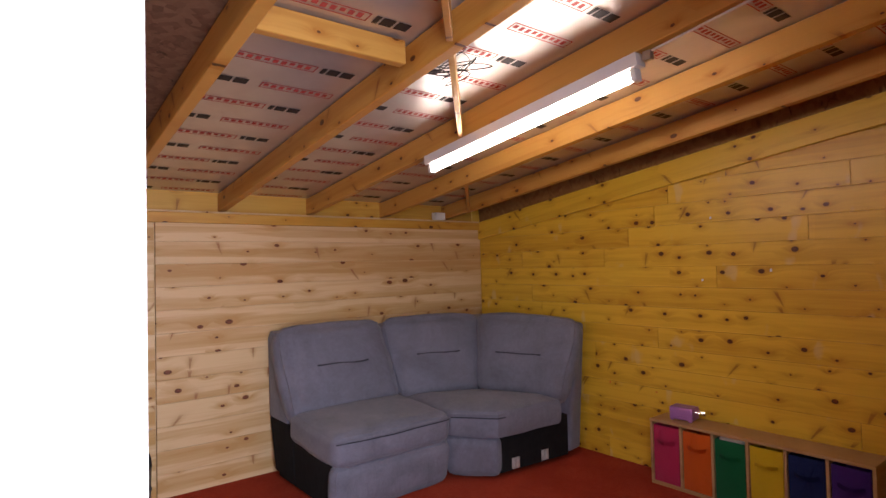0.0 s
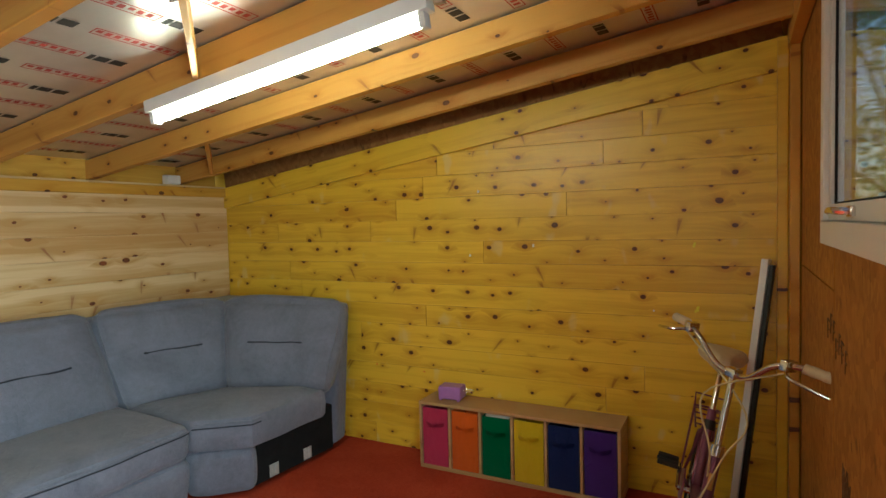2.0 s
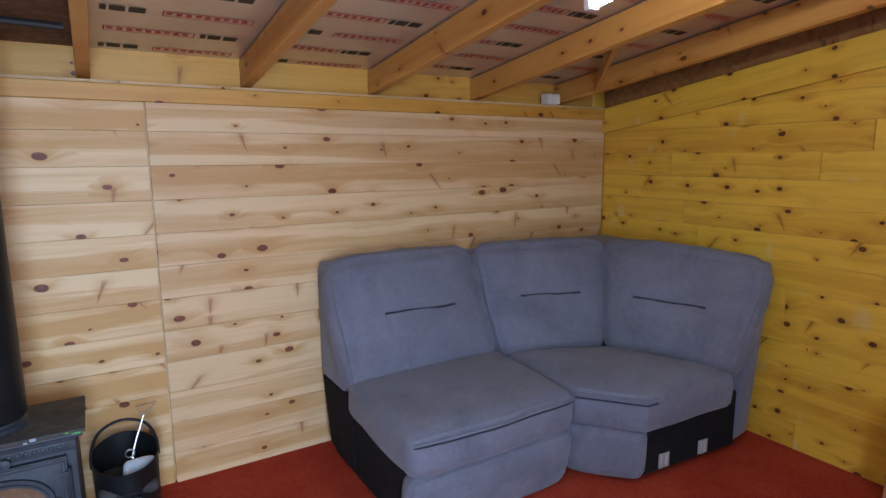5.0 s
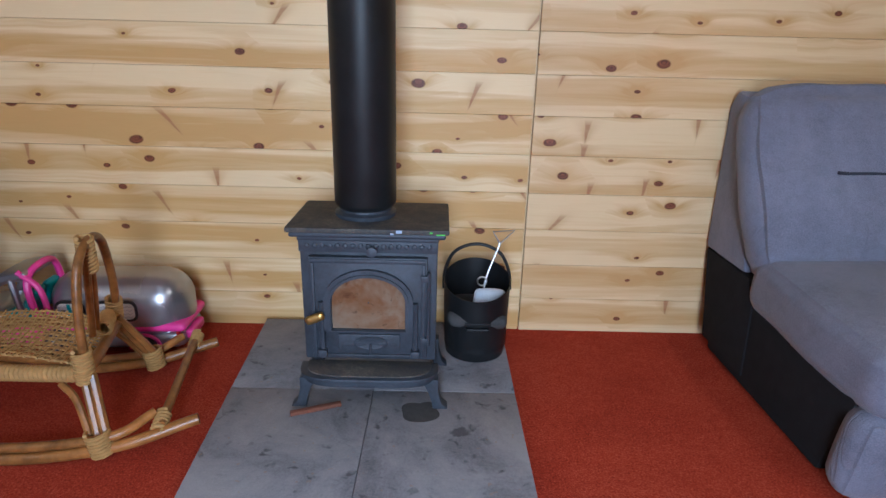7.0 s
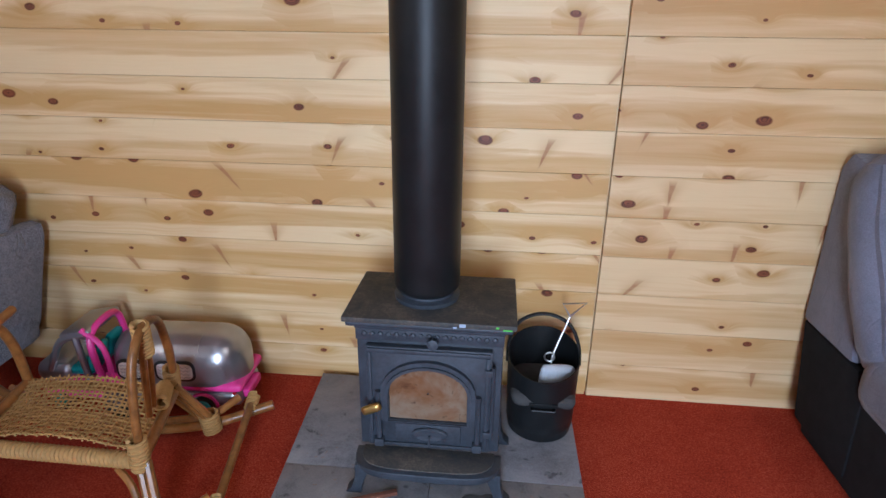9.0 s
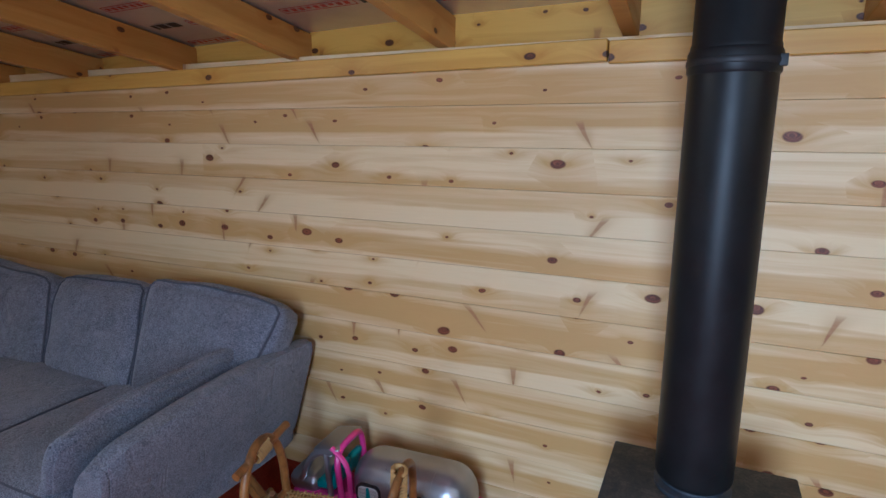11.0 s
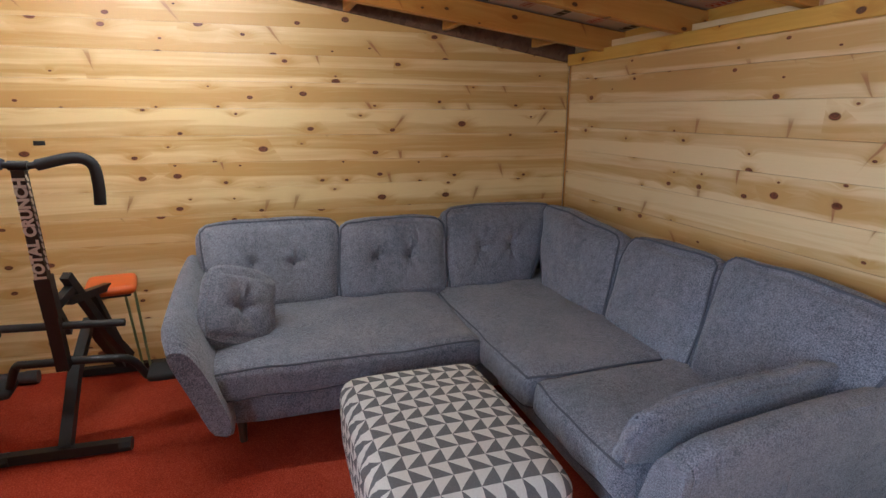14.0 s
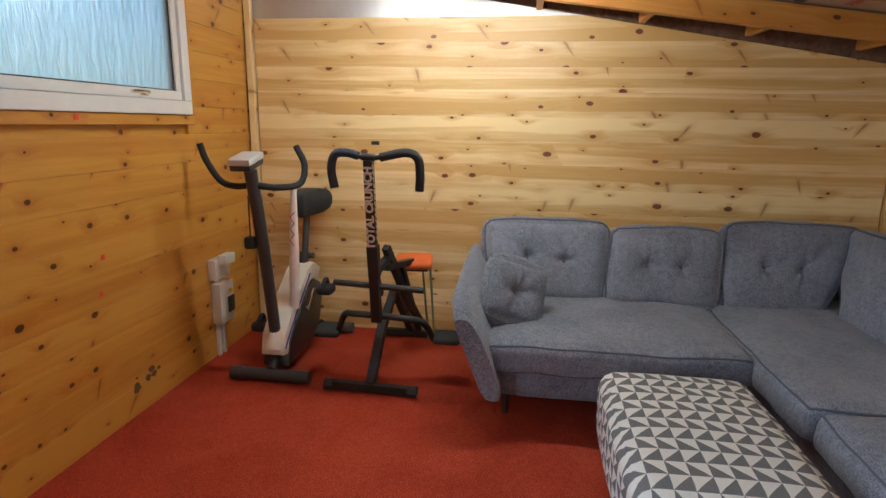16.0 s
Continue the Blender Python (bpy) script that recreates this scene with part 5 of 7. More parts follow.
def make_sooted_glass():
    """Stove glass browned by soot, with a paler ashy bloom and black flecks."""
    m, nt, b = node_mat("sooted_glass", 0.14, 0, 0.6)
    v = coords(nt, spread=False)
    big = tex_noise(nt, v, 8.0, 4, 0.6, 0.5)
    small = tex_noise(nt, v, 38.0, 4, 0.7, 0.5)
    col = ramp(nt, big, [(0.30, (0.085, 0.040, 0.020)), (0.46, (0.165, 0.085, 0.040)), (0.60, (0.21, 0.155, 0.105)), (0.72, (0.17, 0.15, 0.12))])
    nt.links.new(mix(nt, ramp(nt, small, [(0.60, (0, 0, 0)), (0.72, (0.7, 0.7, 0.7))]), col, (0.05, 0.022, 0.012)), b.inputs["Base Color"])
    return m


GLASS_HOT = make_sooted_glass()
part("glass", arch_frame(arch(-0.105, 0.105, 0.251, 0.335, 0.077), arch(-0.002, 0.002, 0.33, 0.335, 0.002), -0.028, -0.0235), GLASS_HOT, dr, "brown sooted glass")
for s in (-1, 1):
    part("column", joined(tube([(s * 0.135, -0.030, 0.185), (s * 0.135, -0.030, 0.335)], 0.008, 8), bx(s * 0.135 - 0.013, s * 0.135 + 0.013, -0.042, -0.022, 0.160, 0.184, 0.003)), IRON, dr)
part("ash_vent", joined(bx(-0.090, 0.090, -0.028, -0.0225, 0.172, 0.232, 0.003), moved(lathe([(0.0, 0.0), (0.045, 0.0), (0.050, 0.006), (0.042, 0.010), (0.0, 0.006)], 22), pose(0.005, -0.029, 0.206, 90, 0, 0) @ Matrix.Diagonal((1, 0.42, 1, 1))), tube([(0.005, -0.040, 0.206), (0.005, -0.050, 0.178)], 0.004, 6)), IRON, dr)
part("handle", moved(soft(0.055, 0.014, 0.022, 0.009, 0.002, 6, 0), pose(-0.150, -0.052, 0.292, 0, -24, 0)), BRASS, dr, "worn brass door handle")
part("handle_pin", tube([(-0.150, -0.045, 0.292), (-0.150, -0.02, 0.300)], 0.007, 8), IRON, dr)
part("hinge", joined(tube([(0.172, -0.030, 0.20), (0.172, -0.030, 0.43)], 0.005, 8), bx(0.150, 0.176, -0.034, -0.020, 0.400, 0.420, 0.002), bx(0.150, 0.176, -0.034, -0.020, 0.205, 0.225, 0.002)), IRON, dr)
skirt = [(-0.205, 0.0)] + [(0.205 * math.copysign(abs(math.cos(a)) ** 0.45, math.cos(a)), -0.105 * math.sin(a) ** 0.6) for a in [math.pi - math.pi * k / 18 for k in range(1, 18)]] + [(0.205, 0.0)]
part("ash_shelf", joined(prism(skirt, 0.112, 0.126, 0.004), prism([(u * 0.95, v * 0.93) for u, v in skirt], 0.096, 0.113, 0.003)), IRON, stove, "rounded cast shelf")
part("ash_tray", prism([(u * 0.90, v * 0.86) for u, v in skirt], 0.1255, 0.130, 0.001), IRON_DUSTY, stove, "tray dusted with ash and grit")
for sx in (-1, 1):
    for ly in (-0.035, 0.215):
        part("leg", prism([(sx * 0.15, 0.10), (sx * 0.205, 0.10), (sx * 0.205, 0.06), (sx * 0.215, 0.02), (sx * 0.235, 0.0), (sx * 0.19, 0.0), (sx * 0.185, 0.03), (sx * 0.17, 0.07)], ly - 0.02, ly + 0.02, 0.003, axis="y"), IRON, stove)
part("flue_collar", lathe([(0.088, 0.0), (0.090, 0.012), (0.076, 0.018), (0.074, 0.06)], 32), IRON, stove, m=pose(-0.020, 0.115, 0.5565))

flue = thing("flue_pipe", "tall black enamelled flue pipe rising from the stove", "flue pipe", pose(-0.544, 4.17, 0.0))
part("lower_pipe", lathe([(0.070, 0.615), (0.086, 0.630), (0.090, 0.640), (0.090, 1.585)], 40), BLACK, flue)
part("joint_ring", lathe([(0.0905, 1.58), (0.094, 1.585), (0.094, 1.625), (0.0905, 1.632)], 40), BLACK, flue)
part("upper_pipe", lathe([(0.0895, 1.626), (0.0895, 1.640), (0.087, 1.645), (0.087, 2.10)], 40), BLACK, flue)
part("locking_band", joined(lathe([(0.0945, 1.598), (0.096, 1.60), (0.096, 1.61), (0.0945, 1.612)], 40), moved(bx(-0.008, 0.008, -0.010, 0.010, -0.012, 0.012, 0.002), pose(0.09, -0.035, 1.605))), BLACKMATT, flue)
part("damper_rod", tube([(0.085, 0.02, 1.86), (0.30, 0.02, 1.855)], 0.012, 8), BLACKMATT, flue, "black rod clamped to the pipe")

bucket = thing("coal_bucket", "black metal coal bucket with a tilted mouth and hoop handle", "bucket", pose(-0.190, 4.375, 0.040))


def hod():
    bm = bmesh.new()
    n, rings = 32, []
    for i, (r, z) in enumerate(((0.098, 0.0), (0.104, 0.004), (0.108, 0.03), (0.110, 0.04), (0.108, 0.05), (0.110, 0.06), (0.112, 0.13), (0.114, 0.20), (0.116, 0.235))):
        ring = []
        for k in range(n):
            a = 2 * math.pi * k / n
            lift = 0.075 * max(0, z - 0.13) / 0.105 * (0.5 + 0.5 * math.sin(a))
            ring.append(bm.verts.new((r * math.cos(a), r * math.sin(a), z + lift)))
        rings.append(ring)
    for a, b in zip(rings, rings[1:]):
        for k in range(n):
            bm.faces.new((a[k], a[(k + 1) % n], b[(k + 1) % n], b[k]))
    bm.faces.new(rings[0][::-1])
    bmesh.ops.recalc_face_normals(bm, faces=bm.faces)
    bmesh.ops.solidify(bm, geom=bm.faces[:], thickness=0.003)
    return bm


part("body", hod(), BLACK, bucket)
part("hoop_handle", tube([(-0.115, 0.0, 0.235), (-0.112, 0.03, 0.29), (-0.085, 0.06, 0.345), (-0.03, 0.075, 0.372), (0.03, 0.075, 0.372), (0.085, 0.06, 0.345), (0.112, 0.03, 0.29), (0.115, 0.0, 0.235)], 0.006, 8, smooth=5), BLACK, bucket)
part("front_handle", joined(tube([(-0.035, -0.108, 0.135), (-0.035, -0.122, 0.137), (0.035, -0.122, 0.137), (0.035, -0.108, 0.135)], 0.005, 8), bx(-0.045, 0.045, -0.114, -0.108, 0.148, 0.156, 0.002)), BLACK, bucket)
part("coal", soft(0.20, 0.20, 0.05, 0.024, 0.008, 10, 0.012, 9), ASH, bucket, "coal and ash inside", m=pose(0, 0, 0.15))
poker = thing("ash_tool", "bent steel ash tool with a triangular handle, in the bucket", "fire tool", pose(-0.170, 4.345, 0.20))
part("shaft", tube([(0.03, 0.01, -0.01), (0.015, 0.0, 0.02), (0.005, 0.02, 0.10), (0.055, 0.06, 0.235)], 0.0035, 6, smooth=5), STEEL, poker)
part("grip", joined(tube([(0.055, 0.06, 0.235), (0.03, 0.065, 0.275), (0.105, 0.07, 0.28), (0.055, 0.06, 0.235)], 0.0035, 6)), STEEL, poker)
part("ring", tube([(-0.005 + 0.016 * math.cos(a), 0.005, 0.115 + 0.016 * math.sin(a)) for a in [2 * math.pi * k / 12 for k in range(12)]], 0.003, 6, closed=True), STEEL, poker)
rag = thing("cloth_rag", "crumpled pale grey rag hanging in the coal bucket", "cloth", pose(-0.150, 4.335, 0.225, -18, 6, 10))
part("cloth", soft(0.105, 0.026, 0.080, 0.012, 0.006, 18, 0.016, 12), fabric("pale_rag", (0.45, 0.50, 0.56), (0.64, 0.68, 0.72), 300), rag, m=pose(0, 0, 0.02))
stick = thing("rusty_bar", "short rusty iron bar lying under the stove", "bar", pose(-0.68, 3.98, 0.048, 0, 0, 22))
part("bar", bx(-0.075, 0.075, -0.008, 0.008, -0.006, 0.006, 0.002), plain("rust", (0.16, 0.06, 0.035), 0.9, 0, 0.4, 60, 0.2), stick)

# ---- rattan rocker ----
CANE = plain("rattan_cane", (0.30, 0.125, 0.030), 0.30, 0, 0.75, 22, 0.08)
WRAP = plain("cane_wrap", (0.44, 0.26, 0.085), 0.6, 0, 0.25, 90, 0.2)


def wrap(p, q, r, turns):
    """Cane wound round a joint from p to q."""
    p, q = Vector(p), Vector(q)
    ax = (q - p).normalized()
    s = ax.orthogonal().normalized()
    o = ax.cross(s)
    n = turns * 10
    return tube([p.lerp(q, k / n) + (r - 0.002) * (math.cos(k * math.pi / 5) * s + math.sin(k * math.pi / 5) * o) for k in range(n + 1)], max(0.0028, (q - p).length / turns * 0.58), 5)


rk = thing("rattan_rocker", "child's rattan rocking seat with woven cane, on the carpet", "rocking chair", pose(0, 0, 0))
NEARY, FARY = 3.83, 4.27


def runner(y, dx):
    return [(-2.15 + dx, y + 0.07, 0.13), (-1.85 + dx, y - 0.03, 0.045), (-1.50 + dx, y - 0.06, 0.020), (-1.20 + dx, y - 0.03, 0.036), (-0.985 + dx, y + 0.055, 0.075)]


LIFT = pose(0.05, -0.01, 0.022)
for y, dx in ((NEARY, 0.0), (FARY, -0.11)):
    part("runner", tube(runner(y, dx), 0.0165, 10, smooth=8), CANE, rk)
    part("runner", tube([(p[0] + (0.0 if i < 4 else -0.12), p[1] + 0.004, p[2] + 0.031 - (0.015 if i == 4 else 0)) for i, p in enumerate(runner(y, dx))], 0.0135, 10, smooth=8), CANE, rk)
for xx, r in ((-1.075, 0.013), (-1.93, 0.013)):
    part("cross_bar", tube([(xx, NEARY + 0.02, 0.075), (xx - 0.09, FARY + 0.03, 0.085)], r, 10), CANE, rk)
for p in ((-1.080, NEARY + 0.02, 0.06), (-1.165, FARY + 0.03, 0.07)):
    part("binding", wrap((p[0], p[1] - 0.01, p[2]), (p[0] - 0.006, p[1] + 0.05, p[2] + 0.022), 0.0185, 6), WRAP, rk, "wound cane binding")
SZ = 0.225
LEGS = (((-1.262, 3.86, SZ), (-1.215, NEARY - 0.03, 0.055)), ((-1.352, 4.16, SZ + 0.02), (-1.275, FARY - 0.04, 0.06)), ((-1.75, 3.88, SZ), (-1.86, NEARY - 0.03, 0.07)), ((-1.82, 4.16, SZ), (-1.95, FARY - 0.04, 0.08)))
for (a, b) in LEGS:
    d = Vector((0.022, 0, 0))
    part("leg", joined(tube([Vector(a), Vector(b)], 0.012, 8), tube([Vector(a) + d, Vector(b) + d], 0.012, 8), tube([Vector(a) - d * 3 + Vector((0, 0, -0.03)), Vector(a) * 0.6 + Vector(b) * 0.4 - d * 1.6, Vector(b) - d], 0.010, 8, smooth=5)), CANE, rk)
    part("binding", wrap(Vector(b) + Vector((-0.004, 0, 0.035)), Vector(b) + Vector((0.006, 0, -0.03)), 0.030, 7), WRAP, rk, "wound cane binding")
part("back_hoop", joined(tube([(-1.305, 3.87, SZ - 0.03), (-1.30, 3.875, 0.36), (-1.295, 3.90, 0.49), (-1.30, 3.97, 0.545), (-1.315, 4.05, 0.52), (-1.345, 4.12, 0.40), (-1.37, 4.16, 0.30), (-1.40, 4.19, SZ)], 0.0120, 10, smooth=6),
                         tube([(-1.30, 3.955, 0.535), (-1.325, 3.975, 0.40), (-1.345, 3.985, SZ + 0.03)], 0.010, 8, smooth=6), tube([(-1.31, 3.985, 0.535), (-1.335, 4.015, 0.40), (-1.36, 4.03, SZ + 0.03)], 0.010, 8, smooth=6)), CANE, rk, m=LIFT)
part("binding", wrap((-1.303, 3.962, 0.555), (-1.318, 3.985, 0.455), 0.020, 9), WRAP, rk, "wound cane binding", m=LIFT)
for p, q in (((-1.305, 3.868, SZ + 0.05), (-1.308, 3.868, SZ - 0.04)), ((-1.385, 4.175, SZ + 0.06), (-1.40, 4.19, SZ - 0.02)), ((-1.36, 4.06, SZ + 0.012), (-1.39, 4.14, SZ + 0.015))):
    part("binding", wrap(p, q, 0.022, 8), WRAP, rk, "wound cane binding", m=LIFT)
part("handle_hoop", joined(tube([(-1.76, 3.90, SZ), (-1.775, 3.92, 0.38), (-1.785, 3.97, 0.475), (-1.80, 4.04, 0.49), (-1.81, 4.10, 0.45), (-1.815, 4.14, 0.36), (-1.82, 4.16, SZ)], 0.0145, 10, smooth=6), tube([(-1.775, 3.89, 0.445), (-1.815, 4.17, 0.475)], 0.0135, 10)), CANE, rk)
part("binding", wrap((-1.788, 3.985, 0.458), (-1.797, 4.05, 0.47), 0.024, 7), WRAP, rk, "wound cane binding")
part("seat_rail", joined(tube([(-1.255, 3.862, SZ), (-1.76, 3.875, SZ - 0.008)], 0.015, 10), tube([(-1.335, 4.165, SZ), (-1.82, 4.16, SZ - 0.008)], 0.015, 10), tube([(-1.255, 3.862, SZ), (-1.335, 4.165, SZ)], 0.015, 10), tube([(-1.76, 3.875, SZ), (-1.82, 4.16, SZ)], 0.015, 10)), CANE, rk)


def weave_seat():
    c = [Vector((-1.268, 3.872, SZ + 0.012)), Vector((-1.345, 4.155, SZ + 0.012)), Vector((-1.815, 4.15, SZ + 0.006)), Vector((-1.755, 3.88, SZ + 0.006))]

    def at(u, v):
        p = (c[0] * (1 - v) + c[1] * v) * (1 - u) + (c[3] * (1 - v) + c[2] * v) * u
        return p + Vector((0, 0, 0.035 * 4 * u * (1 - u) - 0.02 * 4 * v * (1 - v)))

    for k in range(30):
        u = (k + 0.5) / 30
        part("cane_strand", tube([at(u, j / 6) + Vector((0, 0, 0.0022 * (-1) ** (k + j))) for j in range(7)], 0.0032, 5), WRAP, rk)
    for k in range(18):
        v = (k + 0.5) / 18
        part("cane_strand", tube([at(j / 10, v) + Vector((0, 0, 0.0022 * (-1) ** (k + j + 1))) for j in range(11)], 0.0032, 5), WRAP, rk)


weave_seat()
part("edge_wrap", wrap((-1.265, 3.860, SZ), (-1.75, 3.872, SZ - 0.008), 0.0185, 38), WRAP, rk, "cane wound round the seat rail")

# ---- toy camper ----
SILVER = plain("silver_plastic", (0.42, 0.42, 0.44), 0.28, 0.85, 0.06, 20, 0.01)
PINK = plain("hot_pink_plastic", (0.78, 0.05, 0.30), 0.35, 0, 0.06, 20, 0.01)
TEAL = plain("teal_plastic", (0.02, 0.34, 0.36), 0.4, 0, 0.06, 20, 0.01)
DKPLAST = plain("dark_plastic", (0.02, 0.02, 0.022), 0.35, 0, 0.1, 20, 0.02)
camper = thing("toy_camper_trailer", "silver toy camper trailer with a pink stripe and teal wheels", "toy", pose(-1.452, 4.43, 0.0, 0, 0, 3))


def capsule_section(s):
    return soft(0.47 * s, 0.215 * s, 0.255 * s, 0.10 * s, 0.004, 18, 0)


part("body", capsule_section(1.0), SILVER, camper, m=pose(0, 0, 0.170))
part("stripe", joined(moved(soft(0.476, 0.221, 0.034, 0.016, 0.0, 16, 0), pose(0, 0, 0.118))), PINK, camper, "hot pink stripe")
part("skirt", soft(0.455, 0.20, 0.07, 0.03, 0.0, 10, 0), SILVER, camper, m=pose(0, 0, 0.065))
def rounded(w, h, r, y0, y1, x, z):
    """A plate with rounded corners, upright, facing -y."""
    ring = [(x + sx * (w / 2 - r) + r * math.cos(a + q), z + sz * (h / 2 - r) + r * math.sin(a + q)) for sx, sz, q in ((1, 1, 0), (-1, 1, math.pi / 2), (-1, -1, math.pi), (1, -1, 1.5 * math.pi)) for a in [math.pi / 2 * k / 5 for k in range(6)]]
    return prism(ring, y0, y1, 0.0012, 1, "y")


for wx, ww in ((-0.135, 0.10), (0.018, 0.142)):
    wn = part("window", rounded(ww, 0.078, 0.026, -0.1135, -0.104, wx, 0.186), DKPLAST, camper, "dark framed side window")
    part("pane", rounded(ww - 0.018, 0.060, 0.019, -0.1155, -0.1130, wx, 0.186), WHITE_TRIM, wn, "printed curtain pane")
    part("curtain", prism([(wx - 0.008, 0.158), (wx + 0.014, 0.158), (wx + 0.004, 0.214), (wx - 0.006, 0.214)], -0.1172, -0.1152, axis="y"), TEAL, wn)
    for k in range(4):
        part("zigzag_print", tube([(wx - ww / 2 + 0.016 + (ww - 0.032) * q / 14, -0.1157, 0.165 + 0.013 * k + 0.003 * (-1) ** q) for q in range(15)], 0.0013, 4), STEEL, wn)
wheel_m = pose(0.095, -0.092, 0.040, 90, 0, 0)
w1 = part("wheel", lathe([(0.012, -0.014), (0.040, -0.014), (0.040, 0.014), (0.030, 0.020), (0.0, 0.020)], 24), DKPLAST, camper, m=wheel_m)
part("hub", lathe([(0.0, 0.0205), (0.029, 0.0205), (0.026, 0.025), (0.0, 0.026)], 24), TEAL, w1, "teal hub cap", m=wheel_m)
part("wheel_arch", tube([(0.095 + 0.052 * math.cos(a), -0.106, 0.040 + 0.052 * math.sin(a)) for a in [math.pi * k / 10 for k in range(11)]], 0.006, 6), PINK, camper)
for k in range(26):
    a = math.pi * k / 25
    part("rivet", soft(0.004, 0.003, 0.004, 0.0014, 0, 2, 0), STEEL, camper, m=pose(0.02 + 0.17 * math.cos(a) * (1 if k < 13 else 1.05), -0.1085, 0.170 + 0.088 * math.sin(a)))
part("rear_bumper", soft(0.03, 0.12, 0.035, 0.01, 0, 6, 0), PINK, camper, m=pose(0.235, -0.01, 0.075))
part("rear_light", soft(0.012, 0.03, 0.014, 0.005, 0, 4, 0), plain("red_lens", (0.5, 0.02, 0.02), 0.2), camper, m=pose(0.205, -0.083, 0.092))
for k in range(3):
    part("panel_seam", tube([(0.10 + 0.045 * k, -0.109 + 0.012 * k * k, 0.16), (0.10 + 0.045 * k, -0.085 + 0.01 * k, 0.275 - 0.012 * k), (0.10 + 0.04 * k, 0.0, 0.2985 - 0.016 * k)], 0.0012, 4, smooth=5), STEEL, camper)

truck = thing("toy_pickup", "open silver and pink toy pickup with teal seats", "toy", pose(-1.775, 4.42, 0.0, 0, 0, 4))
part("chassis", soft(0.34, 0.20, 0.075, 0.03, 0.004, 10, 0), PINK, truck, m=pose(0, 0, 0.075))
part("bonnet", soft(0.13, 0.19, 0.07, 0.03, 0.006, 10, 0), SILVER, truck, m=pose(-0.11, 0, 0.145))
part("cab_shell", joined(tube([(-0.115, -0.092, 0.16), (-0.06, -0.09, 0.27), (0.03, -0.088, 0.30)], 0.013, 8, smooth=5), tube([(-0.115, 0.092, 0.16), (-0.06, 0.09, 0.27), (0.03, 0.088, 0.30)], 0.013, 8, smooth=5), moved(soft(0.11, 0.19, 0.025, 0.011, 0.004, 8, 0), pose(-0.005, 0, 0.298, 0, -10, 0)), tube([(-0.005, -0.092, 0.29), (0.015, -0.095, 0.12)], 0.011, 8)), SILVER, truck)
part("roll_hoop", joined(tube([(0.06, -0.09, 0.11), (0.045, -0.09, 0.28), (0.055, 0, 0.325), (0.045, 0.09, 0.28), (0.06, 0.09, 0.11)], 0.012, 8, smooth=6), tube([(0.10, -0.095, 0.10), (0.085, -0.092, 0.25), (0.02, -0.09, 0.318)], 0.010, 8, smooth=5)), PINK, truck, "pink roll hoop")
for sy in (-0.045, 0.045):
    part("seat", joined(moved(soft(0.085, 0.080, 0.030, 0.012, 0.003, 6, 0), pose(-0.02, sy, 0.150)), moved(soft(0.026, 0.080, 0.095, 0.011, 0.003, 6, 0), pose(0.030, sy, 0.195, 0, 16, 0))), TEAL, truck, "teal toy seat")
part("cargo_bed", joined(bx(0.075, 0.165, -0.092, 0.092, 0.105, 0.112, 0.002), bx(0.075, 0.165, -0.095, -0.086, 0.1125, 0.155, 0.003), bx(0.075, 0.165, 0.086, 0.095, 0.1125, 0.155, 0.003)), PINK, truck)
for wx in (-0.10, 0.10):
    for sy in (-1, 1):
        mm = pose(wx, sy * 0.088, 0.040, 90 * (1 if sy < 0 else -1), 0, 0)
        w2 = part("wheel", lathe([(0.012, -0.012), (0.040, -0.012), (0.040, 0.012), (0.030, 0.017), (0.0, 0.017)], 20), DKPLAST, truck, m=mm)
        part("hub", lathe([(0.0, 0.0175), (0.026, 0.0175), (0.0, 0.021)], 20), TEAL, w2, m=mm)
pod = thing("toy_drum", "dark plastic toy drum with a clear bubbled lid", "toy", pose(-1.635, 4.285, 0.0))
part("body", lathe([(0.034, 0.0), (0.040, 0.01), (0.042, 0.07), (0.038, 0.08)], 20), DKPLAST, pod)
part("dome", lathe([(0.038, 0.0805), (0.037, 0.10), (0.027, 0.12), (0.0, 0.13)], 20), plain("smoky_dome", (0.12, 0.09, 0.09), 0.15, 0, 0.4, 60, 0.1, 0.8), pod)

# ---- folding bicycle leaning on the front wall ----
PURPLE = plain("plum_paint", (0.19, 0.055, 0.105), 0.32, 0.25, 0.2, 30, 0.03)
IVORY = plain("ivory_rubber", (0.66, 0.56, 0.38), 0.6, 0, 0.12, 30, 0.05)
CREAM_CABLE = plain("cream_cable", (0.62, 0.52, 0.27), 0.5, 0, 0.1, 30, 0)
bike = thing("folding_bicycle", "plum folding bicycle with ivory grips, leaning on the front wall", "bicycle", pose(2.02, 1.37, 0.0, -11.5, 0, 183))


def wheel(parent, m, r):
    ring = [(r * math.cos(a), 0, r * math.sin(a)) for a in [2 * math.pi * k / 40 for k in range(40)]]
    w = part("wheel", tube(ring, 0.019, 10, closed=True), RUBBER, parent, "wheel with a worn black tyre", m=m)
    part("rim", tube([(p[0] * 0.93, 0, p[2] * 0.93) for p in ring], 0.009, 8, closed=True), CHROME, w, m=m)
    part("spokes", joined(*[tube([(0.015 * math.cos(a + 0.5), (-1) ** k * 0.02, 0.015 * math.sin(a + 0.5)), (r * 0.91 * math.cos(a), 0, r * 0.91 * math.sin(a))], 0.0011, 4) for k, a in enumerate([2 * math.pi * k / 28 for k in range(28)])]), STEEL, w, m=m)
    part("hub", lathe([(0.012, -0.032), (0.020, -0.028), (0.012, -0.022), (0.012, 0.022), (0.020, 0.028), (0.012, 0.032)], 14, "y"), CHROME, w, m=m)
    return w


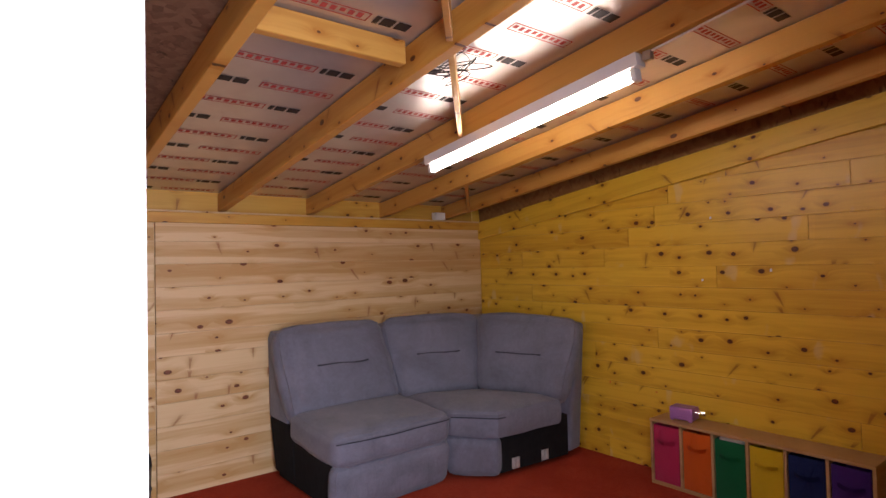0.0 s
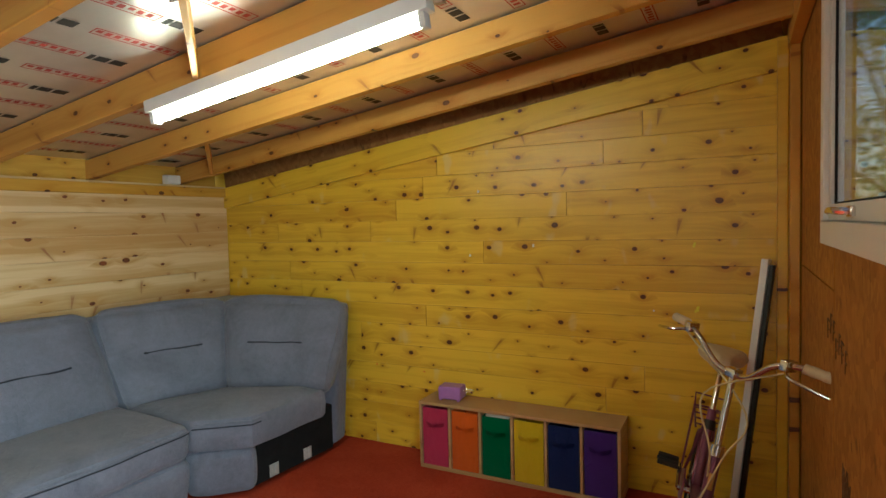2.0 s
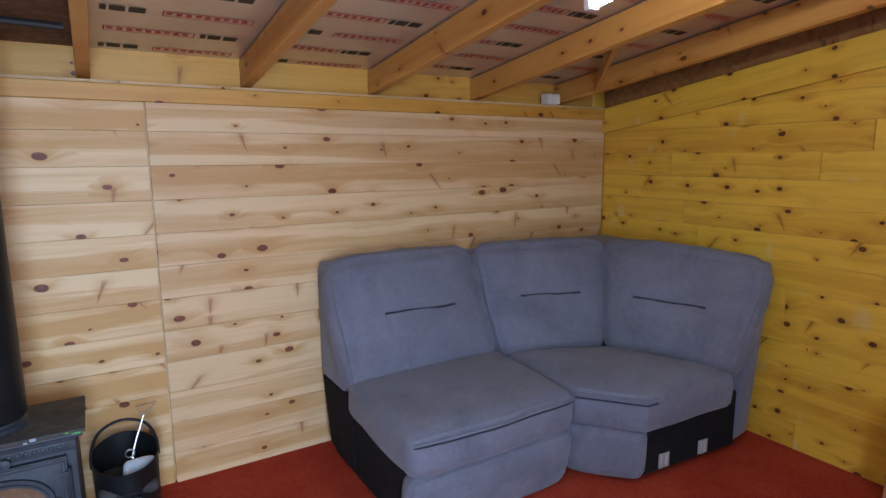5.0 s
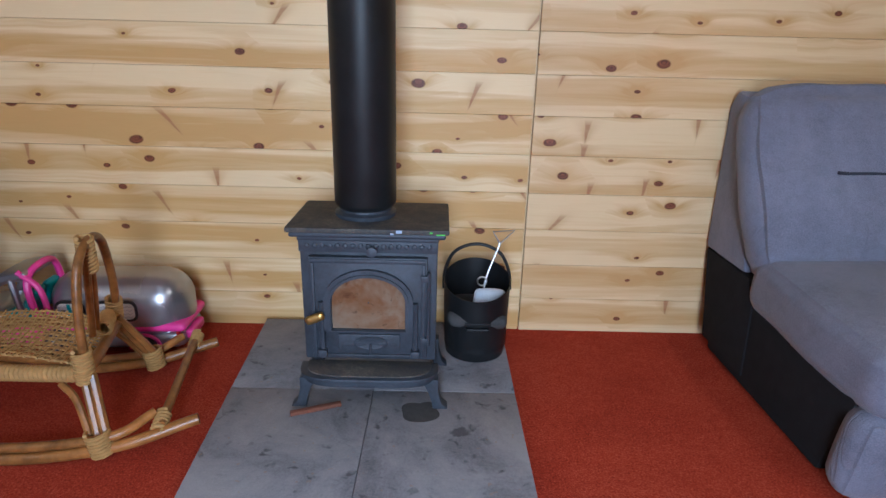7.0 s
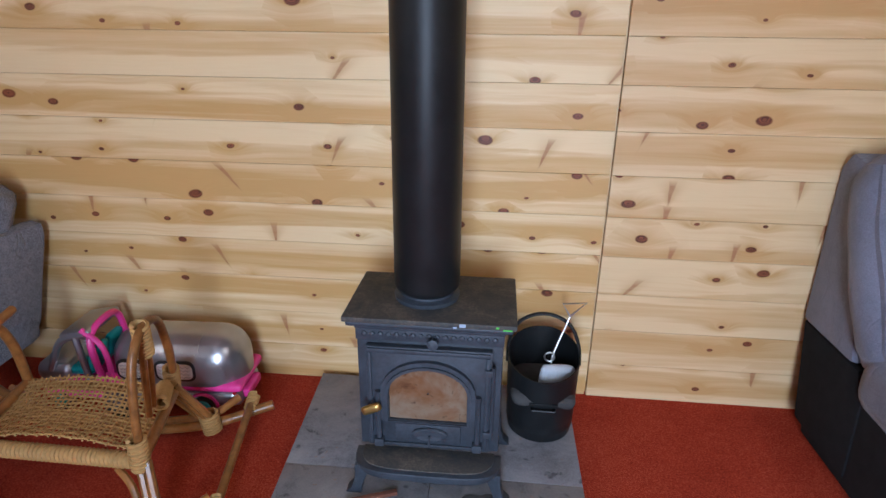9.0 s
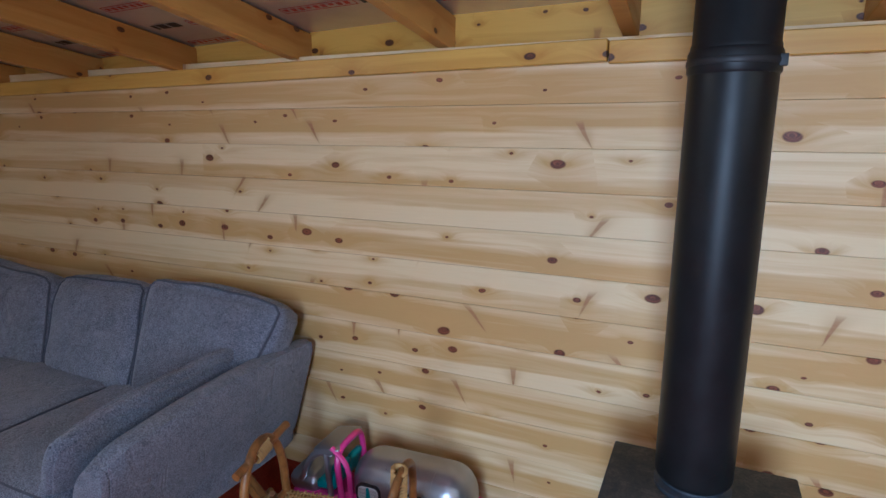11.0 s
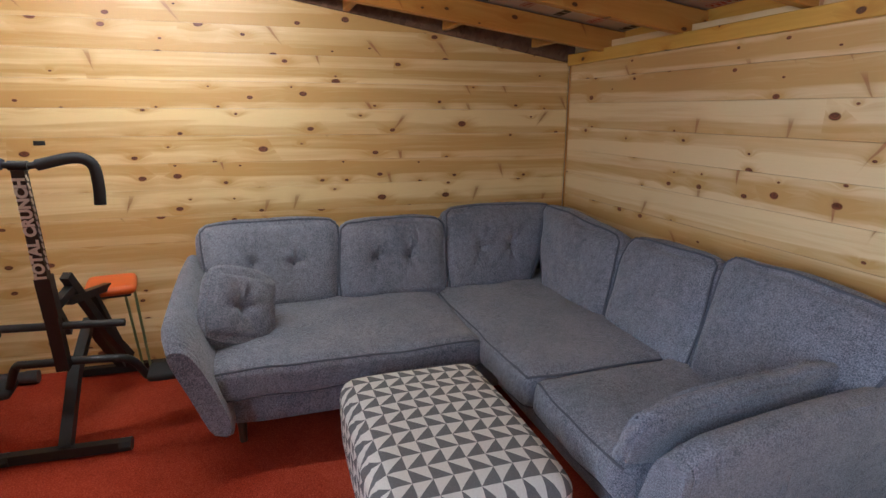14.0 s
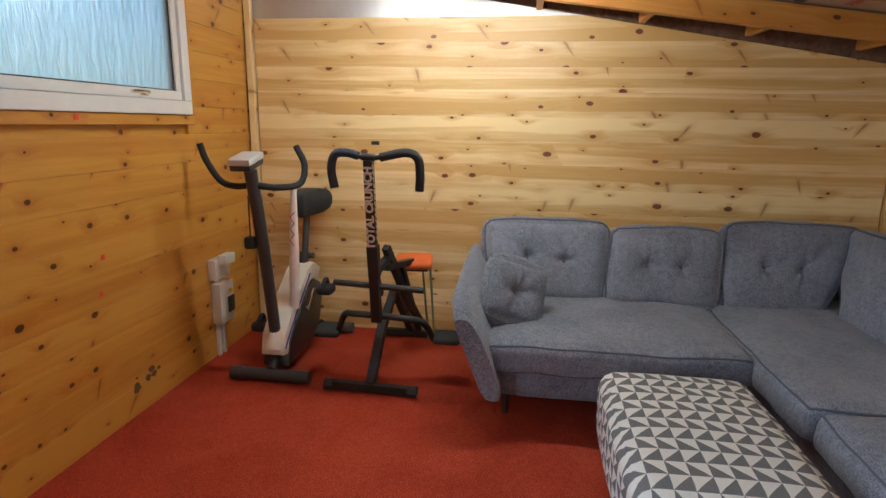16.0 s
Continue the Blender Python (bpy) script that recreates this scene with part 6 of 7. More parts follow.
RW = 0.195
wheel(bike, pose(-0.40, 0, RW + 0.019), RW)
steer = pose(0.30, 0, 0.0) @ pose(0, 0, 0, 0, -14, 0) @ pose(0, 0, 0, 0, 0, -42)
# everything that turns with the bars is built about the steering axis
FZ = 0.215
wheel(bike, pose(0.335, 0, FZ, 0, 0, -42) @ pose(0.03, 0, 0), RW)
fm = pose(0.335, 0, FZ, 0, 0, -42)
part("fork", joined(tube([(0.03, -0.045, 0.0), (0.005, -0.045, 0.12), (-0.03, -0.03, 0.235)], 0.010, 8, smooth=4), tube([(0.03, 0.045, 0.0), (0.005, 0.045, 0.12), (-0.03, 0.03, 0.235)], 0.010, 8, smooth=4), moved(bx(-0.045, -0.012, -0.04, 0.04, 0.225, 0.250, 0.006), pose(0, 0, 0))), CHROME, bike, "chrome fork", m=fm)
part("mudguard", tube([(0.03 + (RW + 0.03) * math.cos(a), 0, (RW + 0.03) * math.sin(a)) for a in [0.35 + 2.0 * k / 12 for k in range(13)]], 0.024, 8, flat=0.3), PURPLE, bike, m=fm)
part("head_tube", tube([(0.315, 0, 0.43), (0.288, 0, 0.62)], 0.021, 12), PURPLE, bike)
part("head_badge", bx(0.330, 0.336, -0.010, 0.010, 0.50, 0.56, 0.002), BRASS, bike)
part("stem", joined(tube([(0.288, 0, 0.615), (0.248, 0, 0.905)], 0.0125, 10), tube([(0.292, 0, 0.612), (0.287, 0, 0.650)], 0.024, 12)), CHROME, bike, "long chrome handlebar stem")
hm = pose(0.248, 0, 0.905, 0, 0, -45)
part("handlebar", tube([(-0.03, -0.335, 0.105), (0.005, -0.24, 0.110), (0.025, -0.16, 0.085), (0.01, -0.07, 0.01), (0, 0, 0), (0.01, 0.07, 0.01), (0.025, 0.16, 0.085), (0.005, 0.24, 0.110), (-0.03, 0.335, 0.105)], 0.011, 10, smooth=6), CHROME, bike, "swept chrome handlebar", m=hm)
part("clamp", bx(-0.02, 0.02, -0.022, 0.022, -0.016, 0.018, 0.005), CHROME, bike, m=hm)
for s in (-1, 1):
    a, b = Vector((0.003, s * 0.245, 0.110)), Vector((-0.036, s * 0.350, 0.104))
    part("grip", joined(*[tube([a.lerp(b, k / 6), a.lerp(b, (k + 0.5) / 6), a.lerp(b, (k + 0.98) / 6)], 0.0165 + 0.001 * (k % 2), 10) for k in range(6)]), IVORY, bike, "ribbed ivory grip", m=hm)
    part("brake_lever", joined(tube([(0.02, s * 0.20, 0.10), (0.07, s * 0.245, 0.082), (0.06, s * 0.30, 0.072), (0.03, s * 0.36, 0.060)], 0.006, 6, smooth=5), bx(-0.005, 0.045, s * 0.205 - 0.014, s * 0.205 + 0.014, 0.085, 0.122, 0.005)), CHROME, bike, "chrome brake lever", m=hm)
part("brake_cable", joined(tube([tuple(hm @ Vector((0.03, -0.215, 0.085))), (0.31, 0.06, 0.79), (0.325, 0.02, 0.62), (0.36, -0.04, 0.40)], 0.0035, 6, smooth=6), tube([tuple(hm @ Vector((0.03, 0.215, 0.085))), (0.30, -0.08, 0.82), (0.330, -0.02, 0.62), (0.22, 0.0, 0.33), (-0.05, 0.02, 0.30)], 0.0035, 6, smooth=6)), CREAM_CABLE, bike, "cream brake cables")
part("headlamp", joined(bx(0.345, 0.39, -0.034, 0.034, 0.40, 0.47, 0.010), bx(0.388, 0.394, -0.028, 0.028, 0.408, 0.462, 0.003)), STEEL, bike, "square headlamp")
part("frame", joined(tube([(0.305, 0, 0.47), (0.18, 0, 0.33), (-0.10, 0, 0.27), (-0.22, 0, 0.27)], 0.024, 12, smooth=5), tube([(-0.17, 0, 0.26), (-0.27, 0, 0.60)], 0.019, 12), tube([(-0.19, -0.03, 0.255), (-0.40, -0.055, RW + 0.02)], 0.008, 8), tube([(-0.19, 0.03, 0.255), (-0.40, 0.055, RW + 0.02)], 0.008, 8), tube([(-0.25, -0.02, 0.53), (-0.40, -0.055, RW + 0.02)], 0.007, 8), tube([(-0.25, 0.02, 0.53), (-0.40, 0.055, RW + 0.02)], 0.007, 8)), PURPLE, bike, "plum painted folding frame")
part("seat_clamp", tube([(-0.245, 0, 0.515), (-0.258, 0, 0.555)], 0.025, 12), BLACKMATT, bike)
part("seat_post", tube([(-0.27, 0, 0.60), (-0.315, 0, 0.785)], 0.0125, 10), CHROME, bike, "chrome seat post")


def saddle():
    bm = soft(0.26, 0.19, 0.055, 0.025, 0.012, 14, 0)
    for v in bm.verts:
        f = (v.co.x + 0.13) / 0.26
        v.co.y *= 1.0 - 0.72 * max(0, min(1, (f - 0.25) / 0.6))
        v.co.z += 0.012 * (1 - f)
    return bm


part("saddle", saddle(), IVORY, bike, "worn ivory saddle", m=pose(-0.315, 0, 0.815))
part("rear_mudguard", tube([(-0.40 + (RW + 0.03) * math.cos(a), 0, RW + 0.019 + (RW + 0.03) * math.sin(a)) for a in [0.3 + 2.9 * k / 16 for k in range(17)]], 0.026, 8, flat=0.3), PURPLE, bike)
part("rear_rack", joined(*[tube([(-0.28, s * 0.05, 0.50), (-0.60, s * 0.06, 0.50), (-0.62, 0, 0.50)], 0.005, 6) for s in (-1, 1)], *[tube([(-0.55, s * 0.06, 0.50), (-0.40, s * 0.065, RW + 0.02)], 0.005, 6) for s in (-1, 1)], *[tube([(-0.33 - 0.08 * k, -0.052, 0.50), (-0.33 - 0.08 * k, 0.052, 0.50)], 0.004, 6) for k in range(4)], tube([(-0.46, -0.06, 0.505), (-0.47, -0.07, 0.60), (-0.47, 0.07, 0.60), (-0.46, 0.06, 0.505)], 0.005, 6)), PURPLE, bike, "plum tube carrier rack")
part("chain_guard", prism([(-0.44, 0.16), (-0.40, 0.245), (-0.20, 0.33), (-0.10, 0.31), (-0.06, 0.24), (-0.11, 0.17), (-0.20, 0.17)], -0.060, -0.052, 0.003, axis="y"), PURPLE, bike, "plum chain guard")
part("crank", joined(tube([(-0.17, -0.075, 0.25), (-0.28, -0.08, 0.31)], 0.008, 8), tube([(-0.17, 0.075, 0.25), (-0.06, 0.08, 0.19)], 0.008, 8), tube([(-0.17, -0.075, 0.25), (-0.17, 0.075, 0.25)], 0.014, 10)), CHROME, bike)
for px, pz, s in ((-0.28, 0.31, -1), (-0.06, 0.19, 1)):
    part("pedal", joined(bx(px - 0.045, px - 0.02, s * 0.13 - 0.045, s * 0.13 + 0.045, pz - 0.014, pz + 0.014, 0.006), bx(px + 0.02, px + 0.045, s * 0.13 - 0.045, s * 0.13 + 0.045, pz - 0.014, pz + 0.014, 0.006), tube([(px, s * 0.078, pz), (px, s * 0.178, pz)], 0.007, 8)), RUBBER, bike, "black block pedal")

strip = thing("roller_blind", "long white and black window blind cassette leaning in the corner", "blind", pose(2.515, 1.175, 0.004))
d_ = Vector((0.075, -0.145, 1.24))
ez = d_.normalized()
ey = (Vector((0.35, 1, 0)) - ez * ez.dot(Vector((0.35, 1, 0)))).normalized()
ex_ = ey.cross(ez)
rot = Matrix(((ex_.x, ey.x, ez.x, 0), (ex_.y, ey.y, ez.y, 0), (ex_.z, ey.z, ez.z, 0), (0, 0, 0, 1)))
part("white_rail", bx(-0.020, 0.020, 0.001, 0.034, 0.01, 1.24, 0.004), WHITE, strip, m=rot)
part("black_rail", bx(-0.016, 0.016, -0.022, -0.001, 0.008, 1.215, 0.005), BLACK, strip, "glossy black rail", m=rot)

# ---- exercise bike ----
GREYPAINT = plain("grey_metal_paint", (0.055, 0.055, 0.060), 0.4, 0.2, 0.15, 30, 0.03)
CREAM = plain("cream_plastic", (0.66, 0.60, 0.52), 0.4, 0, 0.06, 20, 0.02)
eb = thing("exercise_bike", "grey and cream exercise bike with a console, on the carpet", "exercise bike", pose(0, 0, 0))
for nm, x, y0_, y1_ in (("front_foot", -3.495, 1.15, 1.565), ("rear_foot", -4.25, 1.14, 1.57)):
    part(nm, joined(tube([(x, y0_, 0.035), (x, y1_, 0.035)], 0.032, 12), tube([(x, y0_ - 0.004, 0.035), (x, y0_ + 0.05, 0.035)], 0.0345, 12), tube([(x, y1_ - 0.05, 0.035), (x, y1_ + 0.004, 0.035)], 0.0345, 12)), GREYPAINT, eb)
part("spine", joined(tube([(-3.50, 1.36, 0.06), (-3.62, 1.36, 0.12), (-3.90, 1.36, 0.10), (-4.25, 1.36, 0.055)], 0.024, 10, smooth=5)), BLACKMATT, eb)
body_poly = [(-3.53, 0.13), (-3.555, 0.24), (-3.66, 0.335), (-3.90, 0.505), (-4.00, 0.525), (-4.10, 0.47), (-4.06, 0.40), (-3.98, 0.435), (-3.92, 0.425), (-3.68, 0.258), (-3.61, 0.190), (-3.585, 0.12)]
part("flywheel_housing", prism(body_poly, 1.296, 1.424, 0.008, 2, axis="y"), CREAM, eb, "cream plastic flywheel housing")
dark_poly = [(-3.560, 0.055), (-3.578, 0.115), (-3.605, 0.188), (-3.680, 0.250), (-3.92, 0.418), (-3.98, 0.428), (-4.06, 0.392), (-4.11, 0.33), (-4.03, 0.12), (-3.85, 0.052)]
part("side_cover", prism(dark_poly, 1.288, 1.432, 0.010, axis="y"), DKPLAST, eb, "dark plastic side cover")
part("blue_line", tube([(-3.545, 1.426, 0.165), (-3.60, 1.428, 0.225), (-3.68, 1.428, 0.290), (-3.92, 1.428, 0.475)], 0.004, 6), plain("blue_line", (0.05, 0.05, 0.25), 0.4), eb)
part("front_column", tube([(-3.58, 1.36, 0.20), (-3.49, 1.36, 0.72), (-3.41, 1.355, 1.10)], 0.030, 12, smooth=4), GREYPAINT, eb)
part("front_cover", tube([(-3.545, 1.36, 0.155), (-3.585, 1.36, 0.26)], 0.046, 14, r2=0.034), CREAM, eb)
con = part("console", bx(-0.075, 0.075, -0.05, 0.05, -0.025, 0.025, 0.010), GREYPAINT, eb, "tilted display console", m=pose(-3.395, 1.345, 1.140, 0, 12, 0))
part("display", bx(-0.079, 0.079, -0.054, 0.054, 0.002, 0.034, 0.009), plain("silver_plastic", (0.66, 0.68, 0.70), 0.3, 0.3, 0.08, 30, 0.02), con, "silver display face", m=pose(-3.395, 1.345, 1.140, 0, 12, 0))
part("handlebar", tube([(-3.56, 1.02, 1.215), (-3.56, 1.05, 1.13), (-3.54, 1.13, 1.035), (-3.46, 1.25, 1.02), (-3.43, 1.355, 1.03), (-3.46, 1.46, 1.02), (-3.56, 1.535, 1.03), (-3.60, 1.545, 1.12), (-3.61, 1.50, 1.21)], 0.016, 10, smooth=6), RUBBER, eb, "foam-covered handlebar")
part("resistance_knob", joined(bx(-3.485, -3.435, 1.285, 1.335, 0.715, 0.775, 0.010), tube([(-3.46, 1.31, 0.775), (-3.43, 1.325, 0.98)], 0.004, 6)), BLACKMATT, eb, "black resistance knob on a cable")
part("seat_post", joined(tube([(-4.00, 1.36, 0.48), (-4.08, 1.36, 0.80)], 0.020, 10), tube([(-3.99, 1.36, 0.46), (-4.015, 1.36, 0.58)], 0.028, 10), tube([(-4.01, 1.395, 0.56), (-4.01, 1.42, 0.56)], 0.018, 10)), GREYPAINT, eb)
part("saddle", moved(saddle(), pose(-4.09, 1.36, 0.85) @ Matrix.Diagonal((1.05, 1.15, 1.9, 1))), RUBBER, eb, "padded black saddle")
part("saddle_clamp", bx(-4.13, -4.04, 1.325, 1.395, 0.795, 0.815, 0.005), GREYPAINT, eb)
part("crank", joined(tube([(-3.82, 1.27, 0.30), (-3.75, 1.265, 0.205)], 0.009, 8), tube([(-3.82, 1.45, 0.30), (-3.89, 1.46, 0.395)], 0.009, 8), tube([(-3.82, 1.27, 0.30), (-3.82, 1.45, 0.30)], 0.013, 10)), CHROME, eb)
for px, py, pz in ((-3.75, 1.20, 0.205), (-3.89, 1.53, 0.395)):
    part("pedal", joined(moved(soft(0.10, 0.09, 0.05, 0.02, 0.004, 8, 0), pose(px, py, pz)), tube([(px - 0.045, py + 0.0, pz), (px - 0.02, py, pz + 0.055), (px + 0.03, py, pz + 0.05), (px + 0.05, py, pz)], 0.012, 6, smooth=4)), RUBBER, eb, "black strapped pedal")
bat = thing("foam_bat", "pale pink toy bat standing against the exercise bike", "toy bat", pose(-3.70, 1.42, 0.335, -3, 3, 0))
part("bat", lathe([(0.0, 0.0), (0.024, 0.004), (0.026, 0.05), (0.026, 0.30), (0.021, 0.50), (0.016, 0.62), (0.017, 0.655), (0.0, 0.665)], 18), plain("pale_pink_foam", (0.80, 0.72, 0.66), 0.6, 0, 0.06, 30, 0.05), bat)
RED_INK = plain("red_ink", (0.45, 0.05, 0.06), 0.6)
part("zigzag_print", joined(*[tube([(0.0262 - 0.0012 * k, 0.012 * (-1) ** k, 0.36 + 0.03 * k), (0.0262 - 0.0012 * (k + 1), 0.012 * (-1) ** (k + 1), 0.39 + 0.03 * k)], 0.0025, 5) for k in range(6)]), RED_INK, bat, "red zigzag print")

# ---- stomach-crunch machine ----
cm = thing("ab_crunch_machine", "black folding ab exercise machine with foam bars, on the carpet", "exercise machine", pose(0, 0, 0))
part("front_foot", joined(tube([(-3.465, 1.675, 0.027), (-3.445, 2.135, 0.027)], 0.022, 4), tube([(-3.465, 1.665, 0.027), (-3.463, 1.71, 0.027)], 0.029, 8), tube([(-3.447, 2.10, 0.027), (-3.445, 2.145, 0.027)], 0.029, 8)), BLACKMATT, cm)
part("rear_foot", joined(tube([(-4.255, 1.76, 0.027), (-4.245, 2.21, 0.027)], 0.022, 4), tube([(-4.245, 2.17, 0.027), (-4.245, 2.225, 0.027)], 0.029, 8)), BLACKMATT, cm)
part("spine", joined(tube([(-3.46, 1.905, 0.045), (-3.70, 1.92, 0.33)], 0.024, 4), tube([(-3.66, 1.92, 0.28), (-3.90, 1.93, 0.42), (-4.0, 1.94, 0.30), (-4.25, 1.96, 0.045)], 0.022, 4)), BLACKMATT, cm)
part("mast", joined(tube([(-3.52, 1.925, 0.36), (-3.445, 1.93, 0.745)], 0.025, 4), tube([(-3.445, 1.93, 0.74), (-3.385, 1.93, 1.165)], 0.0215, 4)), BLACKMATT, cm, "square black mast")
part("lower_sleeve", tube([(-3.475, 1.93, 0.60), (-3.445, 1.93, 0.76)], 0.028, 4), BLACKMATT, cm)
part("handlebar", tube([(-3.385, 1.77, 1.04), (-3.39, 1.755, 1.12), (-3.388, 1.775, 1.185), (-3.385, 1.83, 1.195), (-3.383, 1.90, 1.178), (-3.383, 1.96, 1.175), (-3.385, 2.10, 1.20), (-3.388, 2.155, 1.175), (-3.39, 2.165, 1.10), (-3.39, 2.162, 1.035)], 0.012, 10, smooth=5), BLACKMATT, cm)
part("foam_grip", tube([(-3.385, 1.77, 1.035), (-3.39, 1.755, 1.12), (-3.388, 1.775, 1.185), (-3.385, 1.83, 1.195), (-3.383, 1.885, 1.182)], 0.020, 12, smooth=5), plain("blue_black_foam", (0.03, 0.04, 0.06), 0.8, 0, 0.2, 90, 0.1), cm, "dark foam grip")
part("foam_grip", tube([(-3.383, 1.985, 1.177), (-3.385, 2.10, 1.20), (-3.388, 2.155, 1.175), (-3.39, 2.165, 1.10), (-3.39, 2.162, 1.03)], 0.020, 12, smooth=5), RUBBER, cm, "dark foam grip")
part("collar", tube([(-3.383, 1.90, 1.178), (-3.383, 1.96, 1.176)], 0.017, 12), BLACKMATT, cm)
part("foot_bar", joined(tube([(-3.50, 1.715, 0.555), (-3.50, 2.165, 0.535)], 0.0155, 10), tube([(-3.60, 1.70, 0.27), (-3.58, 1.74, 0.36), (-3.56, 1.80, 0.375), (-3.56, 2.06, 0.365), (-3.58, 2.15, 0.34), (-3.62, 2.20, 0.24)], 0.017, 10, smooth=5)), BLACKMATT, cm)
for py in (1.64, 2.27):
    part("foot_plate", moved(soft(0.12, 0.13, 0.03, 0.013, 0.004, 8, 0), pose(-3.62, py, 0.255, 0, 8, 0)), RUBBER, cm, "black foot plate")
part("link_arm", joined(tube([(-3.60, 1.955, 0.72), (-3.80, 2.02, 0.40), (-3.98, 2.06, 0.20)], 0.019, 4), tube([(-3.46, 1.93, 0.62), (-3.62, 1.96, 0.66)], 0.018, 4), tube([(-3.60, 1.88, 0.66), (-3.78, 1.88, 0.42)], 0.016, 4), tube([(-3.58, 1.955, 0.62), (-3.88, 2.03, 0.585)], 0.018, 4), tube([(-3.75, 2.0, 0.60), (-4.06, 2.04, 0.12)], 0.015, 4)), BLACKMATT, cm)
part("seat", moved(soft(0.22, 0.20, 0.042, 0.020, 0.006, 12, 0), pose(-3.95, 2.03, 0.57, 0, 2, 8)), plain("orange_vinyl", (0.68, 0.13, 0.02), 0.5, 0, 0.08, 40, 0.05), cm, "orange padded seat")
part("seat_pan", moved(bx(-0.09, 0.09, -0.08, 0.08, -0.036, -0.022, 0.004), pose(-3.95, 2.03, 0.57, 0, 2, 8)), BLACKMATT, cm)
part("resistance_cord", joined(tube([(-3.90, 2.13, 0.58), (-4.02, 2.14, 0.07)], 0.006, 6), tube([(-3.93, 2.08, 0.58), (-4.05, 2.10, 0.07)], 0.006, 6)), plain("green_cord", (0.22, 0.30, 0.14), 0.7, 0, 0.15, 30, 0.05), cm, "pale green elastic cord")


def lettering(text, size, m, material, parent, name):
    cu = bpy.data.curves.new("tmp_text", "FONT")
    cu.body, cu.size, cu.align_x, cu.align_y, cu.extrude, cu.offset = text, size, "CENTER", "CENTER", 0.0005, 0.0026
    tmp = bpy.data.objects.new("tmp_text", cu)
    scene.collection.objects.link(tmp)
    bpy.context.view_layer.update()
    me = bpy.data.meshes.new_from_object(tmp.evaluated_get(bpy.context.evaluated_depsgraph_get()))
    bpy.data.objects.remove(tmp)
    me.transform(m)
    me.materials.clear()
    me.materials.append(material)
    ob = new(name, me)
    ob.parent = parent
    return ob


mast_dir = (Vector((-3.385, 1.93, 1.165)) - Vector((-3.445, 1.93, 0.74))).normalized()
ux, uz = mast_dir, Vector((mast_dir.z, 0, -mast_dir.x))
uy = uz.cross(ux)
ctr = Vector((-3.418, 1.93, 0.945)) + uz * 0.0212
lettering("TOTAL CRUNCH", 0.051, Matrix((( ux.x, uy.x, uz.x, ctr.x), (ux.y, uy.y, uz.y, ctr.y), (ux.z, uy.z, uz.z, ctr.z), (0, 0, 0, 1))), WHITE_TRIM, cm, "lettering")
part("stripe_print", joined(*[moved(bx(-0.004, 0.004, 0.0232, 0.0262, -0.012, 0.012), Matrix.Translation(Vector((-3.43 + 0.06 * k / 12, 1.93, 0.80 + 0.335 * k / 12))) @ pose(0, 0, 0, 0, 35, 0)) for k in range(13)]), WHITE_TRIM, cm, "slanting white stripes")

# ---- socket, boxes, marks ----
sock = thing("power_socket", "white socket box with a plugged adapter over twin trunking", "socket", pose(-3.79, SY, 0.0))
part("upper_box", bx(-0.075, 0.075, 0.001, 0.05, 0.46, 0.575, 0.006), WHITE_TRIM, sock)
part("adapter", bx(-0.055, 0.05, 0.0505, 0.10, 0.545, 0.60, 0.006), WHITE_TRIM, sock, "white plug adapter")
part("lower_box", bx(-0.085, 0.06, 0.001, 0.06, 0.20, 0.435, 0.006), CREAM, sock, "cream consumer unit box")
part("switch_window", bx(-0.08, -0.01, 0.0605, 0.068, 0.25, 0.345, 0.004), DKPLAST, sock, "dark breaker window")
part("warning_label", bx(-0.07, -0.02, 0.0605, 0.062, 0.36, 0.385), plain("yellow_label", (0.7, 0.5, 0.05), 0.6), sock)
for tx in (-0.03, 0.022):
    part("trunking", bx(tx - 0.012, tx + 0.012, 0.001, 0.018, 0.0, 0.1995, 0.002), WHITE_TRIM, sock)
part("trunking", bx(-0.010, 0.010, 0.001, 0.018, 0.436, 0.459, 0.002), WHITE_TRIM, sock)
tape = thing("tape_patch", "small piece of black tape stuck on the pine wall", "tape", pose(WX, 1.71, 1.205))
part("patch", bx(0.0005, 0.003, -0.025, 0.025, -0.011, 0.011, 0.0008), DKPLAST, tape)
SPOTS = [("yellow", (0.80, 0.72, 0.05)), ("white", (0.85, 0.85, 0.85)), ("red", (0.70, 0.07, 0.03))]
for col, rgb in SPOTS:
    mm_ = plain("paint_" + col, rgb, 0.5, 0, 0.05, 60, 0)
    rs = random.Random(len(col))
    spots = {"yellow": ((1.36, 1.30), (1.34, 0.985), (1.35, 0.97)), "white": ((2.52, 1.61), (2.20, 1.30), (2.58, 1.25), (1.55, 0.96)), "red": ((3.28, 0.52), (2.93, 0.50))}[col]
    for sy, sz in spots:
        mk = thing("paint_mark", "small " + col + " paint mark on the yellow pine wall", "paint mark", pose(EX, sy, sz), "paint marks")
        part("mark", joined(*[moved(soft(0.002, rs.uniform(0.006, 0.014), rs.uniform(0.006, 0.018), 0.0009, 0, 3, 0.002, k), pose(-0.0005, rs.uniform(-0.008, 0.008), rs.uniform(-0.01, 0.01))) for k in range(3 if col == "yellow" else 1)]), mm_, mk)
for sx, sz in ((-2.86, 1.335), (-2.95, 0.77), (-2.92, 0.62)):
    mk = thing("paint_mark", "small red paint smear on the front wall", "paint mark", pose(sx, SY + (0.034 if sz > 1.3 else 0.0), sz), "paint marks")
    part("mark", soft(0.02, 0.003, 0.022, 0.001, 0, 4, 0.004, sz), bpy.data.materials["paint_red"], mk)
INK = plain("pen_scrawl", (0.14, 0.07, 0.03), 0.7)
